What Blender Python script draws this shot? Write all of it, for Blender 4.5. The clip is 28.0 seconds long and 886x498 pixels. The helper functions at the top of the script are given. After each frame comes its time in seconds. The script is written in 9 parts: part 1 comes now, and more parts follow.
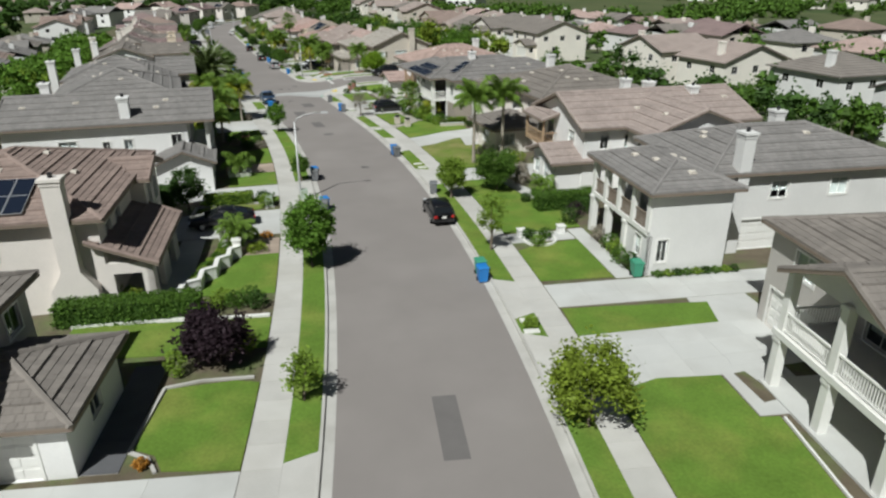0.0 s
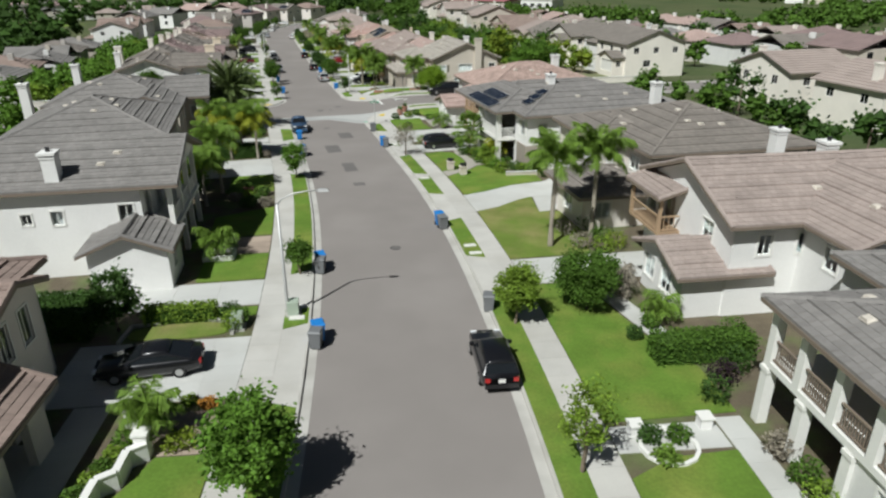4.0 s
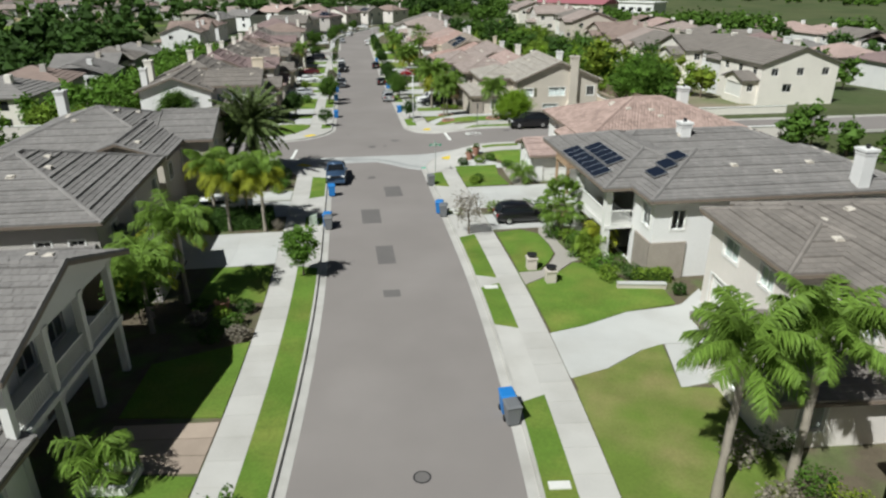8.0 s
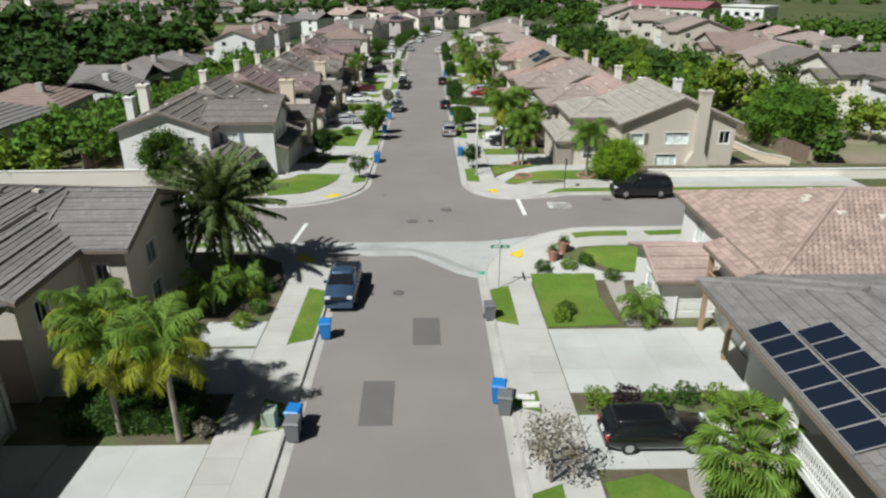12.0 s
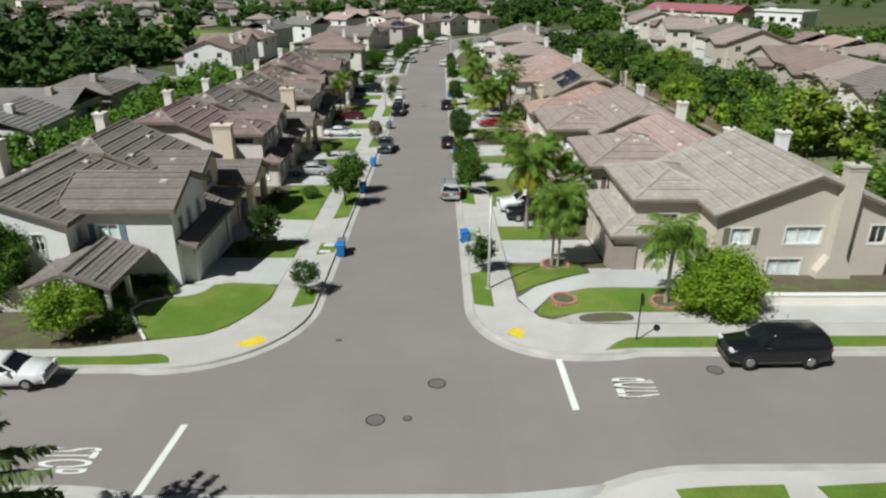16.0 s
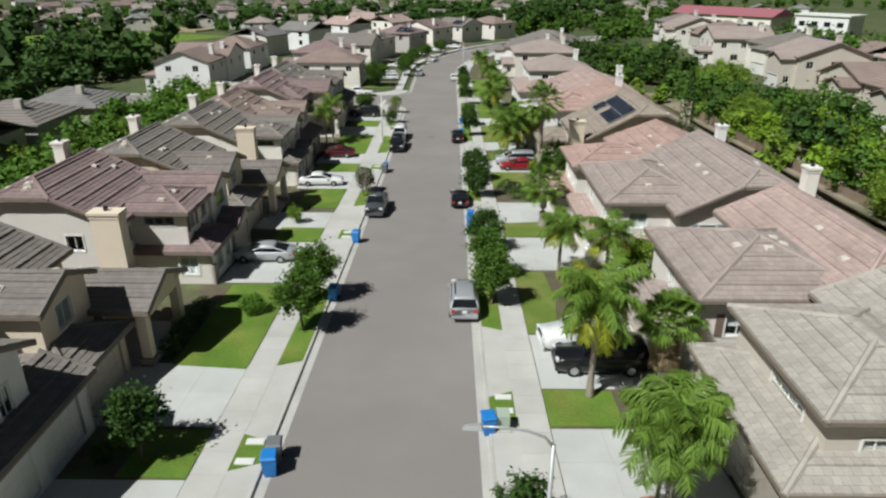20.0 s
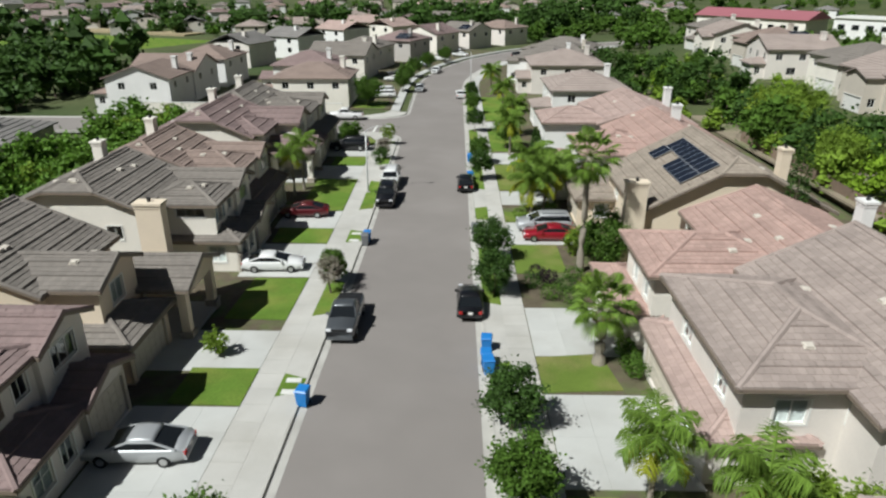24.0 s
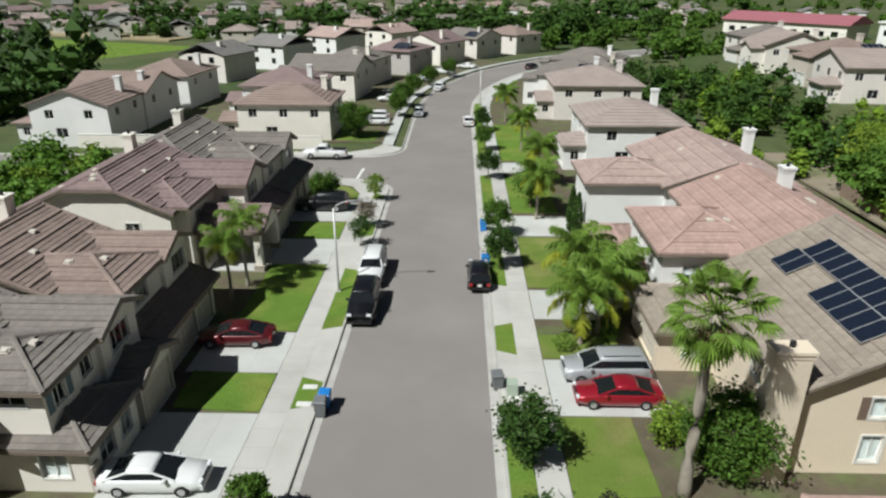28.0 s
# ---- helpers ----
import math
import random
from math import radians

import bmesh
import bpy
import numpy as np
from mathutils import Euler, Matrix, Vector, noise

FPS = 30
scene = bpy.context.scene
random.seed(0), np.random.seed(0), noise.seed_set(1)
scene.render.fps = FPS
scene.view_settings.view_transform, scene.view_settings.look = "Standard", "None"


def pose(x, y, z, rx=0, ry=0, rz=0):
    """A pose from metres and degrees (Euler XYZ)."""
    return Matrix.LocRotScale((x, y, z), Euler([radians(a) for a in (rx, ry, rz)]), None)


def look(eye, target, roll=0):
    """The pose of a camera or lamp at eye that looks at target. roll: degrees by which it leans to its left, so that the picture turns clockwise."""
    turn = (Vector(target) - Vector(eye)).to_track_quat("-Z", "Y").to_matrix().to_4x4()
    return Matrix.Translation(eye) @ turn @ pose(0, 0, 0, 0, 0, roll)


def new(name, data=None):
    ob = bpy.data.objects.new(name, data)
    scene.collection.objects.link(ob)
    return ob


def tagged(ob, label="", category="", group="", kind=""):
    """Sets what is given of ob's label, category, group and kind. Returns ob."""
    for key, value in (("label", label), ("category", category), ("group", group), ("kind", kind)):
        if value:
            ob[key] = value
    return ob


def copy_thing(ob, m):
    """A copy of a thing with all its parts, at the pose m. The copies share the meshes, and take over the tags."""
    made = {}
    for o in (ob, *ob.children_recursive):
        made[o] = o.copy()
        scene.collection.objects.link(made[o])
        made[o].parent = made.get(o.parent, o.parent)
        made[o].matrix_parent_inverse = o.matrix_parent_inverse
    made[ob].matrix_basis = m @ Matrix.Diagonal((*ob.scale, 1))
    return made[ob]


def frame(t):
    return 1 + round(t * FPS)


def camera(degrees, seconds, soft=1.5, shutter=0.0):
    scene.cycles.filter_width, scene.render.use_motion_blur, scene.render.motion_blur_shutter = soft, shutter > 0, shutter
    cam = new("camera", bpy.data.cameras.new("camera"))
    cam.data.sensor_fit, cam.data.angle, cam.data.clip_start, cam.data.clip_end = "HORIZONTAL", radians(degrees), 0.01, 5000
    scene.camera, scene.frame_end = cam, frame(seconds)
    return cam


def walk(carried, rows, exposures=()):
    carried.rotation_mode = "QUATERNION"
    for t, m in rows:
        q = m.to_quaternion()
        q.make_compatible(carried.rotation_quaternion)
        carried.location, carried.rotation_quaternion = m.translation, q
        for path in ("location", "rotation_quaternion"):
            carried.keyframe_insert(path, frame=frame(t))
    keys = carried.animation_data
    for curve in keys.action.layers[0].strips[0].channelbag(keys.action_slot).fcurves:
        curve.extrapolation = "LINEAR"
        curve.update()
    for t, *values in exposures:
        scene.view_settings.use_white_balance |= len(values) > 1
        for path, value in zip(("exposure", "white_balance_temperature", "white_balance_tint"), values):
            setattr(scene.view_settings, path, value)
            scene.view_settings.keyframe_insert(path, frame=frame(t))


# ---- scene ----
cam = camera(67.9, 28.0, soft=2.4)
METRES, EYE, TILT, LEAN, TURN = 168.0, 17.8, -23.0, 0.0, 0.0
ROWS = [
    (0.0, 0.0, 0.0, 0.0, 0.0, 0.0, 0.0),
    (0.5, 0.0007, 0.0149, 0.0061, 0.5, -0.0, -0.22),
    (1.0, 0.0012, 0.0298, 0.0123, 1.02, -0.01, -0.43),
    (1.5, 0.0015, 0.0447, 0.0185, 1.51, -0.02, -0.64),
    (2.0, 0.0017, 0.0583, 0.0245, 2.05, -0.04, -0.86),
    (2.5, 0.0018, 0.0729, 0.0307, 2.9, -0.05, -1.21),
    (3.0, 0.0016, 0.0875, 0.037, 3.91, -0.07, -1.65),
    (3.5, 0.0012, 0.1021, 0.0432, 4.77, -0.08, -2.0),
    (5.5, -0.0025, 0.1618, 0.0685, 8.12, -0.21, -3.42),
    (6.0, -0.0041, 0.1768, 0.0749, 8.95, -0.25, -3.76),
    (6.5, -0.006, 0.193, 0.0819, 9.83, -0.31, -4.12),
    (7.0, -0.0082, 0.2095, 0.089, 10.73, -0.39, -4.48),
    (7.5, -0.0108, 0.2262, 0.0963, 11.63, -0.45, -4.83),
    (8.0, -0.0138, 0.2424, 0.1032, 12.41, -0.52, -5.18),
    (8.5, -0.0173, 0.26, 0.1107, 13.3, -0.59, -5.54),
    (9.0, -0.0208, 0.2773, 0.1182, 14.17, -0.69, -5.9),
    (9.5, -0.0246, 0.2938, 0.1251, 14.99, -0.76, -6.24),
    (10.0, -0.0287, 0.3115, 0.1326, 15.89, -0.86, -6.58),
    (10.5, -0.0334, 0.3293, 0.1399, 16.94, -0.96, -7.02),
    (11.0, -0.0384, 0.3469, 0.1474, 17.97, -1.09, -7.39),
    (11.5, -0.0434, 0.364, 0.1544, 18.67, -1.18, -7.7),
    (12.0, -0.0491, 0.3815, 0.1621, 18.67, -1.2, -7.7),
    (12.5, -0.0549, 0.3994, 0.1698, 18.68, -1.19, -7.72),
    (14.5, -0.0795, 0.4701, 0.2002, 18.72, -1.18, -7.82),
    (15.0, -0.0859, 0.4873, 0.2075, 18.77, -1.18, -7.86),
    (15.5, -0.0918, 0.503, 0.2142, 19.07, -1.23, -7.97),
    (16.0, -0.098, 0.5194, 0.2211, 19.39, -1.27, -8.1),
    (16.5, -0.1042, 0.5352, 0.2278, 19.72, -1.3, -8.22),
    (17.0, -0.1103, 0.5507, 0.2344, 19.99, -1.32, -8.35),
    (17.5, -0.1162, 0.5654, 0.2406, 20.23, -1.36, -8.47),
    (18.0, -0.1225, 0.5809, 0.2472, 20.25, -1.36, -8.48),
    (18.5, -0.1291, 0.5962, 0.2538, 20.27, -1.37, -8.47),
    (19.0, -0.1359, 0.6118, 0.2602, 20.28, -1.35, -8.47),
    (19.5, -0.1421, 0.6262, 0.2663, 20.29, -1.36, -8.46),
    (20.0, -0.1488, 0.6417, 0.2727, 20.29, -1.36, -8.49),
    (20.5, -0.155, 0.6572, 0.279, 20.33, -1.35, -8.46),
    (21.0, -0.1612, 0.6717, 0.2849, 20.33, -1.36, -8.47),
    (21.5, -0.1677, 0.6869, 0.2912, 20.32, -1.37, -8.48),
    (23.5, -0.1924, 0.7452, 0.3153, 20.65, -1.42, -8.55),
    (24.0, -0.199, 0.7605, 0.3219, 20.77, -1.43, -8.6),
    (24.5, -0.2053, 0.7754, 0.328, 20.75, -1.43, -8.61),
    (25.0, -0.2121, 0.7911, 0.3349, 20.88, -1.44, -8.66),
    (25.5, -0.2191, 0.8067, 0.3418, 21.06, -1.46, -8.73),
    (26.0, -0.2261, 0.8217, 0.3486, 21.12, -1.47, -8.73),
    (26.5, -0.2326, 0.836, 0.3548, 21.12, -1.48, -8.72),
    (27.0, -0.2395, 0.851, 0.3612, 21.13, -1.49, -8.72),
    (27.5, -0.2463, 0.8663, 0.3675, 21.11, -1.48, -8.73),
    (28.0, -0.2533, 0.8814, 0.3739, 21.11, -1.48, -8.73),
]
walk(cam, [(t, pose(0, 0, EYE, TILT, LEAN, TURN) @ pose(METRES * x, METRES * y, METRES * z, 90 + pitch, roll, yaw)) for t, x, y, z, yaw, pitch, roll in ROWS], [(0.0, -0.05, 6240, 5.6), (5.0, 0.03, 6240, 5.6), (11.0, 0.09, 6240, 5.6), (17.0, 0.02, 6240, 5.6), (21.0, 0.07, 6240, 5.6), (28.0, 0.09, 6240, 5.6)])

# ---- world, sun, exposure ----
SUN_TO = Vector((-0.436 * math.cos(radians(51)), -0.9 * math.cos(radians(51)), math.sin(radians(51)))).normalized()
world = bpy.data.worlds.new("sky")
scene.world = world
world.use_nodes = True
wn = world.node_tree
sky = wn.nodes.new("ShaderNodeTexSky")
sky.sky_type = "NISHITA"
sky.sun_disc = False
sky.sun_elevation = radians(51)
sky.sun_rotation = math.atan2(SUN_TO.x, SUN_TO.y)
sky.dust_density = 1.5
wn.nodes["Background"].inputs[1].default_value = 0.016
wn.links.new(sky.outputs[0], wn.nodes["Background"].inputs[0])
sun_data = bpy.data.lights.new("sun", "SUN")
sun_data.energy, sun_data.angle, sun_data.color = 5.0, radians(0.53), (1.0, 0.985, 0.955)
sun = new("sun", sun_data)
sun.matrix_world = look(SUN_TO * 100, (0, 0, 0))

# ---- materials ----
MATS = {}


def mat(name, col, rough=0.8, var=0.25, scale=1.5, fine=0.12, fscale=14.0, bump=0.3, bscale=30.0, metal=0.0, island=0.0, obj=0.0, tint=None, tamt=0.0, tscale=0.25, spec=0.3):
    """A worn surface: two scales of variation in value, a stain colour, fine relief, and variation from piece to piece."""
    if name in MATS:
        return MATS[name]
    m = bpy.data.materials.new(name)
    m.use_nodes = True
    nt = m.node_tree
    b = nt.nodes["Principled BSDF"]
    N, L = nt.nodes.new, nt.links.new
    geo = N("ShaderNodeNewGeometry")
    def noise_at(sc, detail):
        n = N("ShaderNodeTexNoise")
        n.inputs["Scale"].default_value, n.inputs["Detail"].default_value = sc, detail
        L(geo.outputs["Position"], n.inputs["Vector"])
        return n.outputs["Fac"]
    def m2(op, a, c, k=None):
        n = N("ShaderNodeMath")
        n.operation = op
        for i, v in enumerate((a, c) if k is None else (a, c, k)):
            if isinstance(v, (int, float)):
                n.inputs[i].default_value = v
            else:
                L(v, n.inputs[i])
        return n.outputs[0]
    val = m2("MULTIPLY_ADD", m2("SUBTRACT", noise_at(scale, 4), 0.5), 2 * var, 1.0)
    val = m2("ADD", val, m2("MULTIPLY", m2("SUBTRACT", noise_at(fscale, 3), 0.5), 2 * fine))
    if island:
        val = m2("ADD", val, m2("MULTIPLY", m2("SUBTRACT", geo.outputs["Random Per Island"], 0.5), 2 * island))
    if obj:
        oi = N("ShaderNodeObjectInfo")
        val = m2("ADD", val, m2("MULTIPLY", m2("SUBTRACT", oi.outputs["Random"], 0.5), 2 * obj))
    rgb = N("ShaderNodeRGB")
    rgb.outputs[0].default_value = (*col, 1)
    out = rgb.outputs[0]
    if tint:
        mx = N("ShaderNodeMix")
        mx.data_type = "RGBA"
        mx.inputs[7].default_value = (*tint, 1)
        L(out, mx.inputs[6])
        r = N("ShaderNodeMapRange")
        r.inputs[1].default_value, r.inputs[2].default_value, r.inputs[4].default_value = 0.45, 0.7, tamt
        L(noise_at(tscale, 5), r.inputs[0])
        L(r.outputs[0], mx.inputs[0])
        out = mx.outputs[2]
    sc = N("ShaderNodeVectorMath")
    sc.operation = "SCALE"
    L(out, sc.inputs[0])
    L(val, sc.inputs[3])
    L(sc.outputs[0], b.inputs["Base Color"])
    b.inputs["Roughness"].default_value, b.inputs["Metallic"].default_value = rough, metal
    b.inputs["Specular IOR Level"].default_value = spec
    if bump:
        bp = N("ShaderNodeBump")
        bp.inputs["Strength"].default_value, bp.inputs["Distance"].default_value = bump, 0.03
        L(noise_at(bscale, 4), bp.inputs["Height"])
        L(bp.outputs[0], b.inputs["Normal"])
    MATS[name] = m
    return m


def leafy(name, col, island=0.4, trans=0.28):
    m = mat(name, col, rough=0.55, var=0.25, scale=0.8, fine=0.1, fscale=6, bump=0, island=island, spec=0.15)
    nt = m.node_tree
    b = nt.nodes["Principled BSDF"]
    tr = nt.nodes.new("ShaderNodeBsdfTranslucent")
    mx = nt.nodes.new("ShaderNodeMixShader")
    mx.inputs[0].default_value = trans
    src = b.inputs["Base Color"].links[0].from_socket
    nt.links.new(src, tr.inputs[0])
    nt.links.new(b.outputs[0], mx.inputs[1])
    nt.links.new(tr.outputs[0], mx.inputs[2])
    nt.links.new(mx.outputs[0], nt.nodes["Material Output"].inputs[0])
    return m


def glassy(name, col, rough=0.06):
    if name in MATS:
        return MATS[name]
    m = bpy.data.materials.new(name)
    m.use_nodes = True
    b = m.node_tree.nodes["Principled BSDF"]
    b.inputs["Base Color"].default_value = (*col, 1)
    b.inputs["Roughness"].default_value = rough
    b.inputs["Transmission Weight"].default_value = 1.0
    b.inputs["IOR"].default_value = 1.45
    MATS[name] = m
    return m


ASPHALT = mat("asphalt", (0.235, 0.213, 0.198), 0.92, 0.07, 0.35, 0.06, 25, 0.25, 60, tint=(0.285, 0.26, 0.243), tamt=0.5, tscale=0.12)
PATCH = mat("asphalt_patch", (0.15, 0.14, 0.133), 0.9, 0.12, 1.0, 0.1, 25, 0.3, 60)
CONCRETE = mat("concrete", (0.505, 0.505, 0.48), 0.85, 0.10, 0.5, 0.06, 20, 0.15, 50, obj=0.035, tint=(0.38, 0.365, 0.33), tamt=0.45, tscale=0.3)
KERB = mat("kerb_concrete", (0.47, 0.455, 0.42), 0.85, 0.14, 0.6, 0.08, 20, 0.15, 50, tint=(0.3, 0.28, 0.25), tamt=0.5, tscale=0.5)
WALK = mat("sidewalk_concrete", (0.49, 0.475, 0.44), 0.88, 0.14, 0.5, 0.08, 20, 0.15, 50, obj=0.05, tint=(0.37, 0.35, 0.31), tamt=0.5, tscale=0.3)
LAWN = mat("lawn", (0.122, 0.205, 0.032), 0.95, 0.34, 0.55, 0.3, 7, 0.9, 45, tint=(0.225, 0.245, 0.058), tamt=0.66, tscale=0.35, spec=0.12)
LAWN2 = mat("lawn_dry", (0.14, 0.20, 0.038), 0.95, 0.3, 0.5, 0.22, 9, 0.9, 45, tint=(0.27, 0.235, 0.10), tamt=0.75, tscale=0.3, spec=0.12)
TANWALK = mat("tan_walk", (0.36, 0.335, 0.295), 0.9, 0.12, 0.4, 0.1, 6, 0.2, 20)
MULCH = mat("mulch", (0.12, 0.098, 0.066), 0.95, 0.35, 1.2, 0.3, 14, 1.0, 25, tint=(0.11, 0.16, 0.045), tamt=0.85, tscale=0.45)
EARTH = mat("earth", (0.085, 0.10, 0.04), 0.95, 0.35, 0.05, 0.3, 0.6, 0.5, 5, tint=(0.045, 0.075, 0.022), tamt=0.9, tscale=0.03)
PAVER = mat("pavers", (0.36, 0.29, 0.23), 0.85, 0.15, 1.0, 0.1, 15, 0.3, 30, obj=0.12)
PAINT_W = mat("white_road_paint", (0.72, 0.72, 0.68), 0.75, 0.15, 1.5, 0.15, 20, 0.1, 40)
PAINT_Y = mat("yellow_paint", (0.72, 0.55, 0.05), 0.75, 0.15, 1.5, 0.15, 20, 0.1, 40)
WHITE = mat("white_trim", (0.74, 0.73, 0.69), 0.55, 0.06, 1.0, 0.04, 12, 0.05, 30)
BEIGE_TRIM = mat("beige_trim", (0.56, 0.51, 0.43), 0.6, 0.06, 1.0, 0.04, 12, 0.05, 30)
BROWN_TRIM = mat("brown_trim", (0.20, 0.16, 0.125), 0.6, 0.1, 1.0, 0.06, 12, 0.05, 30)
DARK_METAL = mat("dark_metal", (0.05, 0.05, 0.052), 0.45, 0.1, 2, 0.05, 20, 0, 30, metal=0.6)
GALV = mat("galvanised_steel", (0.52, 0.52, 0.51), 0.5, 0.1, 2, 0.05, 20, 0.05, 30, metal=0.5)
GLASS = glassy("window_glass", (0.75, 0.82, 0.84))
CARGLASS = mat("dark_car_glass", (0.012, 0.014, 0.016), 0.08, 0, 1, 0, 1, 0, spec=0.6)
SOLAR = mat("solar_cells", (0.012, 0.017, 0.03), 0.22, 0.06, 2, 0.05, 12, 0, spec=0.4)
BLIND = mat("pale_blind", (0.62, 0.61, 0.57), 0.8, 0.05, 1, 0.05, 10, 0)
BARK = mat("bark", (0.17, 0.135, 0.10), 0.95, 0.25, 3, 0.2, 25, 0.8, 18)
PALMBARK = mat("palm_trunk", (0.30, 0.265, 0.215), 0.95, 0.2, 3, 0.2, 25, 0.8, 18)
STONE = mat("ledger_stone", (0.33, 0.29, 0.245), 0.9, 0.15, 2, 0.15, 12, 0.4, 20, obj=0.25, island=0.3)
BRICK = mat("terracotta_brick", (0.38, 0.20, 0.145), 0.9, 0.15, 2, 0.15, 12, 0.3, 20, obj=0.2, island=0.2)
WOOD = mat("tan_timber", (0.36, 0.255, 0.16), 0.8, 0.15, 1.5, 0.1, 14, 0.2, 20)
FENCE = mat("fence_boards", (0.21, 0.155, 0.115), 0.9, 0.2, 1.5, 0.15, 14, 0.3, 20, obj=0.15)
BLUE = mat("blue_plastic", (0.025, 0.19, 0.52), 0.42, 0.08, 2, 0.05, 12, 0, spec=0.4)
GREYP = mat("grey_plastic", (0.16, 0.165, 0.17), 0.5, 0.08, 2, 0.05, 12, 0)
GREENP = mat("green_plastic", (0.06, 0.27, 0.17), 0.45, 0.08, 2, 0.05, 12, 0)
RUBBER = mat("rubber", (0.02, 0.02, 0.02), 0.85, 0.1, 3, 0.05, 20, 0.1)
RIM = mat("alloy", (0.55, 0.55, 0.55), 0.3, 0.05, 3, 0.03, 20, 0, metal=0.9)
LAMPRED = mat("tail_lamp_red", (0.42, 0.02, 0.02), 0.2, 0, 1, 0, 1, 0, spec=0.6)
LAMPCLEAR = mat("head_lamp_clear", (0.75, 0.76, 0.78), 0.12, 0, 1, 0, 1, 0, spec=0.7)
LEAF = leafy("leaf_green", (0.083, 0.156, 0.024))
LEAF_D = leafy("leaf_dark", (0.053, 0.104, 0.022))
LEAF_B = leafy("leaf_bright", (0.112, 0.215, 0.029))
LEAF_L = leafy("leaf_light", (0.180, 0.271, 0.035))
LEAF_Y = leafy("leaf_yellow_green", (0.184, 0.245, 0.029))
LEAF_LIME = leafy("leaf_lime", (0.215, 0.34, 0.03), 0.22, 0.35)
LEAF_P = leafy("leaf_purple", (0.035, 0.022, 0.028))
LEAF_G = leafy("leaf_grey_pink", (0.27, 0.24, 0.19))
PALMLEAF = leafy("palm_leaf", (0.155, 0.25, 0.04))
PALMLEAF_Y = leafy("palm_leaf_yellow", (0.29, 0.32, 0.03))
PALMLEAF_D = leafy("date_palm_leaf", (0.128, 0.172, 0.059))
THATCH = leafy("dead_fronds", (0.30, 0.225, 0.125), 0.3, 0.1)
FLOWER = leafy("orange_flowers", (0.400, 0.189, 0.035), 0.3, 0.2)


def stucco(name, col):
    return mat("stucco_" + name, col, 0.92, 0.05, 0.4, 0.05, 8, 0.35, 45, tint=tuple(c * 0.86 for c in col), tamt=0.5, tscale=0.35)


def tiles_of(name, col, island=0.09):
    return mat("roof_tiles_" + name, col, 0.9, 0.12, 0.35, 0.10, 9, 0.4, 30, island=island, tint=tuple(c * 0.7 for c in col), tamt=0.45, tscale=0.5)


S_WHITE = stucco("white", (0.77, 0.76, 0.735))
S_OFF = stucco("off_white", (0.68, 0.67, 0.645))
S_CREAM = stucco("cream", (0.80, 0.755, 0.675))
S_BEIGE = stucco("beige", (0.57, 0.515, 0.44))
S_TAN = stucco("tan", (0.74, 0.63, 0.49))
S_GREY = stucco("grey", (0.48, 0.45, 0.415))
S_PINK = stucco("pinkish", (0.72, 0.67, 0.615))
T_GREY = tiles_of("grey", (0.225, 0.212, 0.20))
T_GREYB = tiles_of("grey_brown", (0.215, 0.192, 0.17))
T_TAN = tiles_of("tan", (0.345, 0.285, 0.255))
T_PINK = tiles_of("pink", (0.42, 0.315, 0.28))
T_SALMON = tiles_of("salmon", (0.42, 0.29, 0.25))
T_PURPLE = tiles_of("purple_brown", (0.25, 0.185, 0.175))
T_BROWN = tiles_of("brown", (0.275, 0.21, 0.18))
T_MIX = tiles_of("mixed", (0.36, 0.265, 0.228), 0.2)

# ---- the street's line: distance s along it, d to its right ----
_s = np.arange(-140, 560, 1.0)


def heading_at(s):
    s = np.asarray(s, float)
    a = 2.786 + (21.363 - 2.786) * np.clip((s - 3.617) / (86.619 - 3.617), 0, 1)
    return np.radians(a - 0.537 * np.clip(s - 290, 0, 120))


_h = heading_at(_s)
_step = np.where((_s > 195) & (_s < 290), 0.89, 1.0)  # the stations lie closer along the level stretch
_x = np.concatenate([[0], np.cumsum(-(np.sin(_h) * _step)[:-1])])
_y = np.concatenate([[0], np.cumsum((np.cos(_h) * _step)[:-1])])
_x += 1.8169 - np.interp(0, _s, _x)
_y += -0.0236 - np.interp(0, _s, _y)


def gz(s):
    """The street's fall: a slow crest, then an even grade that runs out."""
    if s < 20:
        return 0.0
    if s < 185:
        return -1.47e-4 * (s - 20) ** 2
    u = min(s - 185, 22.0)
    return -4.002 - 0.0485 * (u - u * u / 44)


def ease(x):
    x = min(1.0, max(0.0, x))
    return x * x * (3 - 2 * x)


def climb(s, d):
    """The side street's climb to the east of the crossing."""
    if d < 4.7 or s < 109 or s > 142:
        return 0.0
    return 0.95 * ease((d - 4.7) / 9.5) * ease((s - 109) / 5) * ease((142 - s) / 6)


def spot(s, d, h=0.0):
    a = float(heading_at(s))
    return Vector((float(np.interp(s, _s, _x)) + math.cos(a) * d, float(np.interp(s, _s, _y)) + math.sin(a) * d, gz(s) + climb(s, d) + h))


def stand(s, d, h=0.0, turn=0.0):
    """A pose on the ground: local x to the street's right, y along it."""
    return Matrix.Translation(spot(s, d, h)) @ pose(0, 0, 0, 0, 0, math.degrees(float(heading_at(s))) + turn)


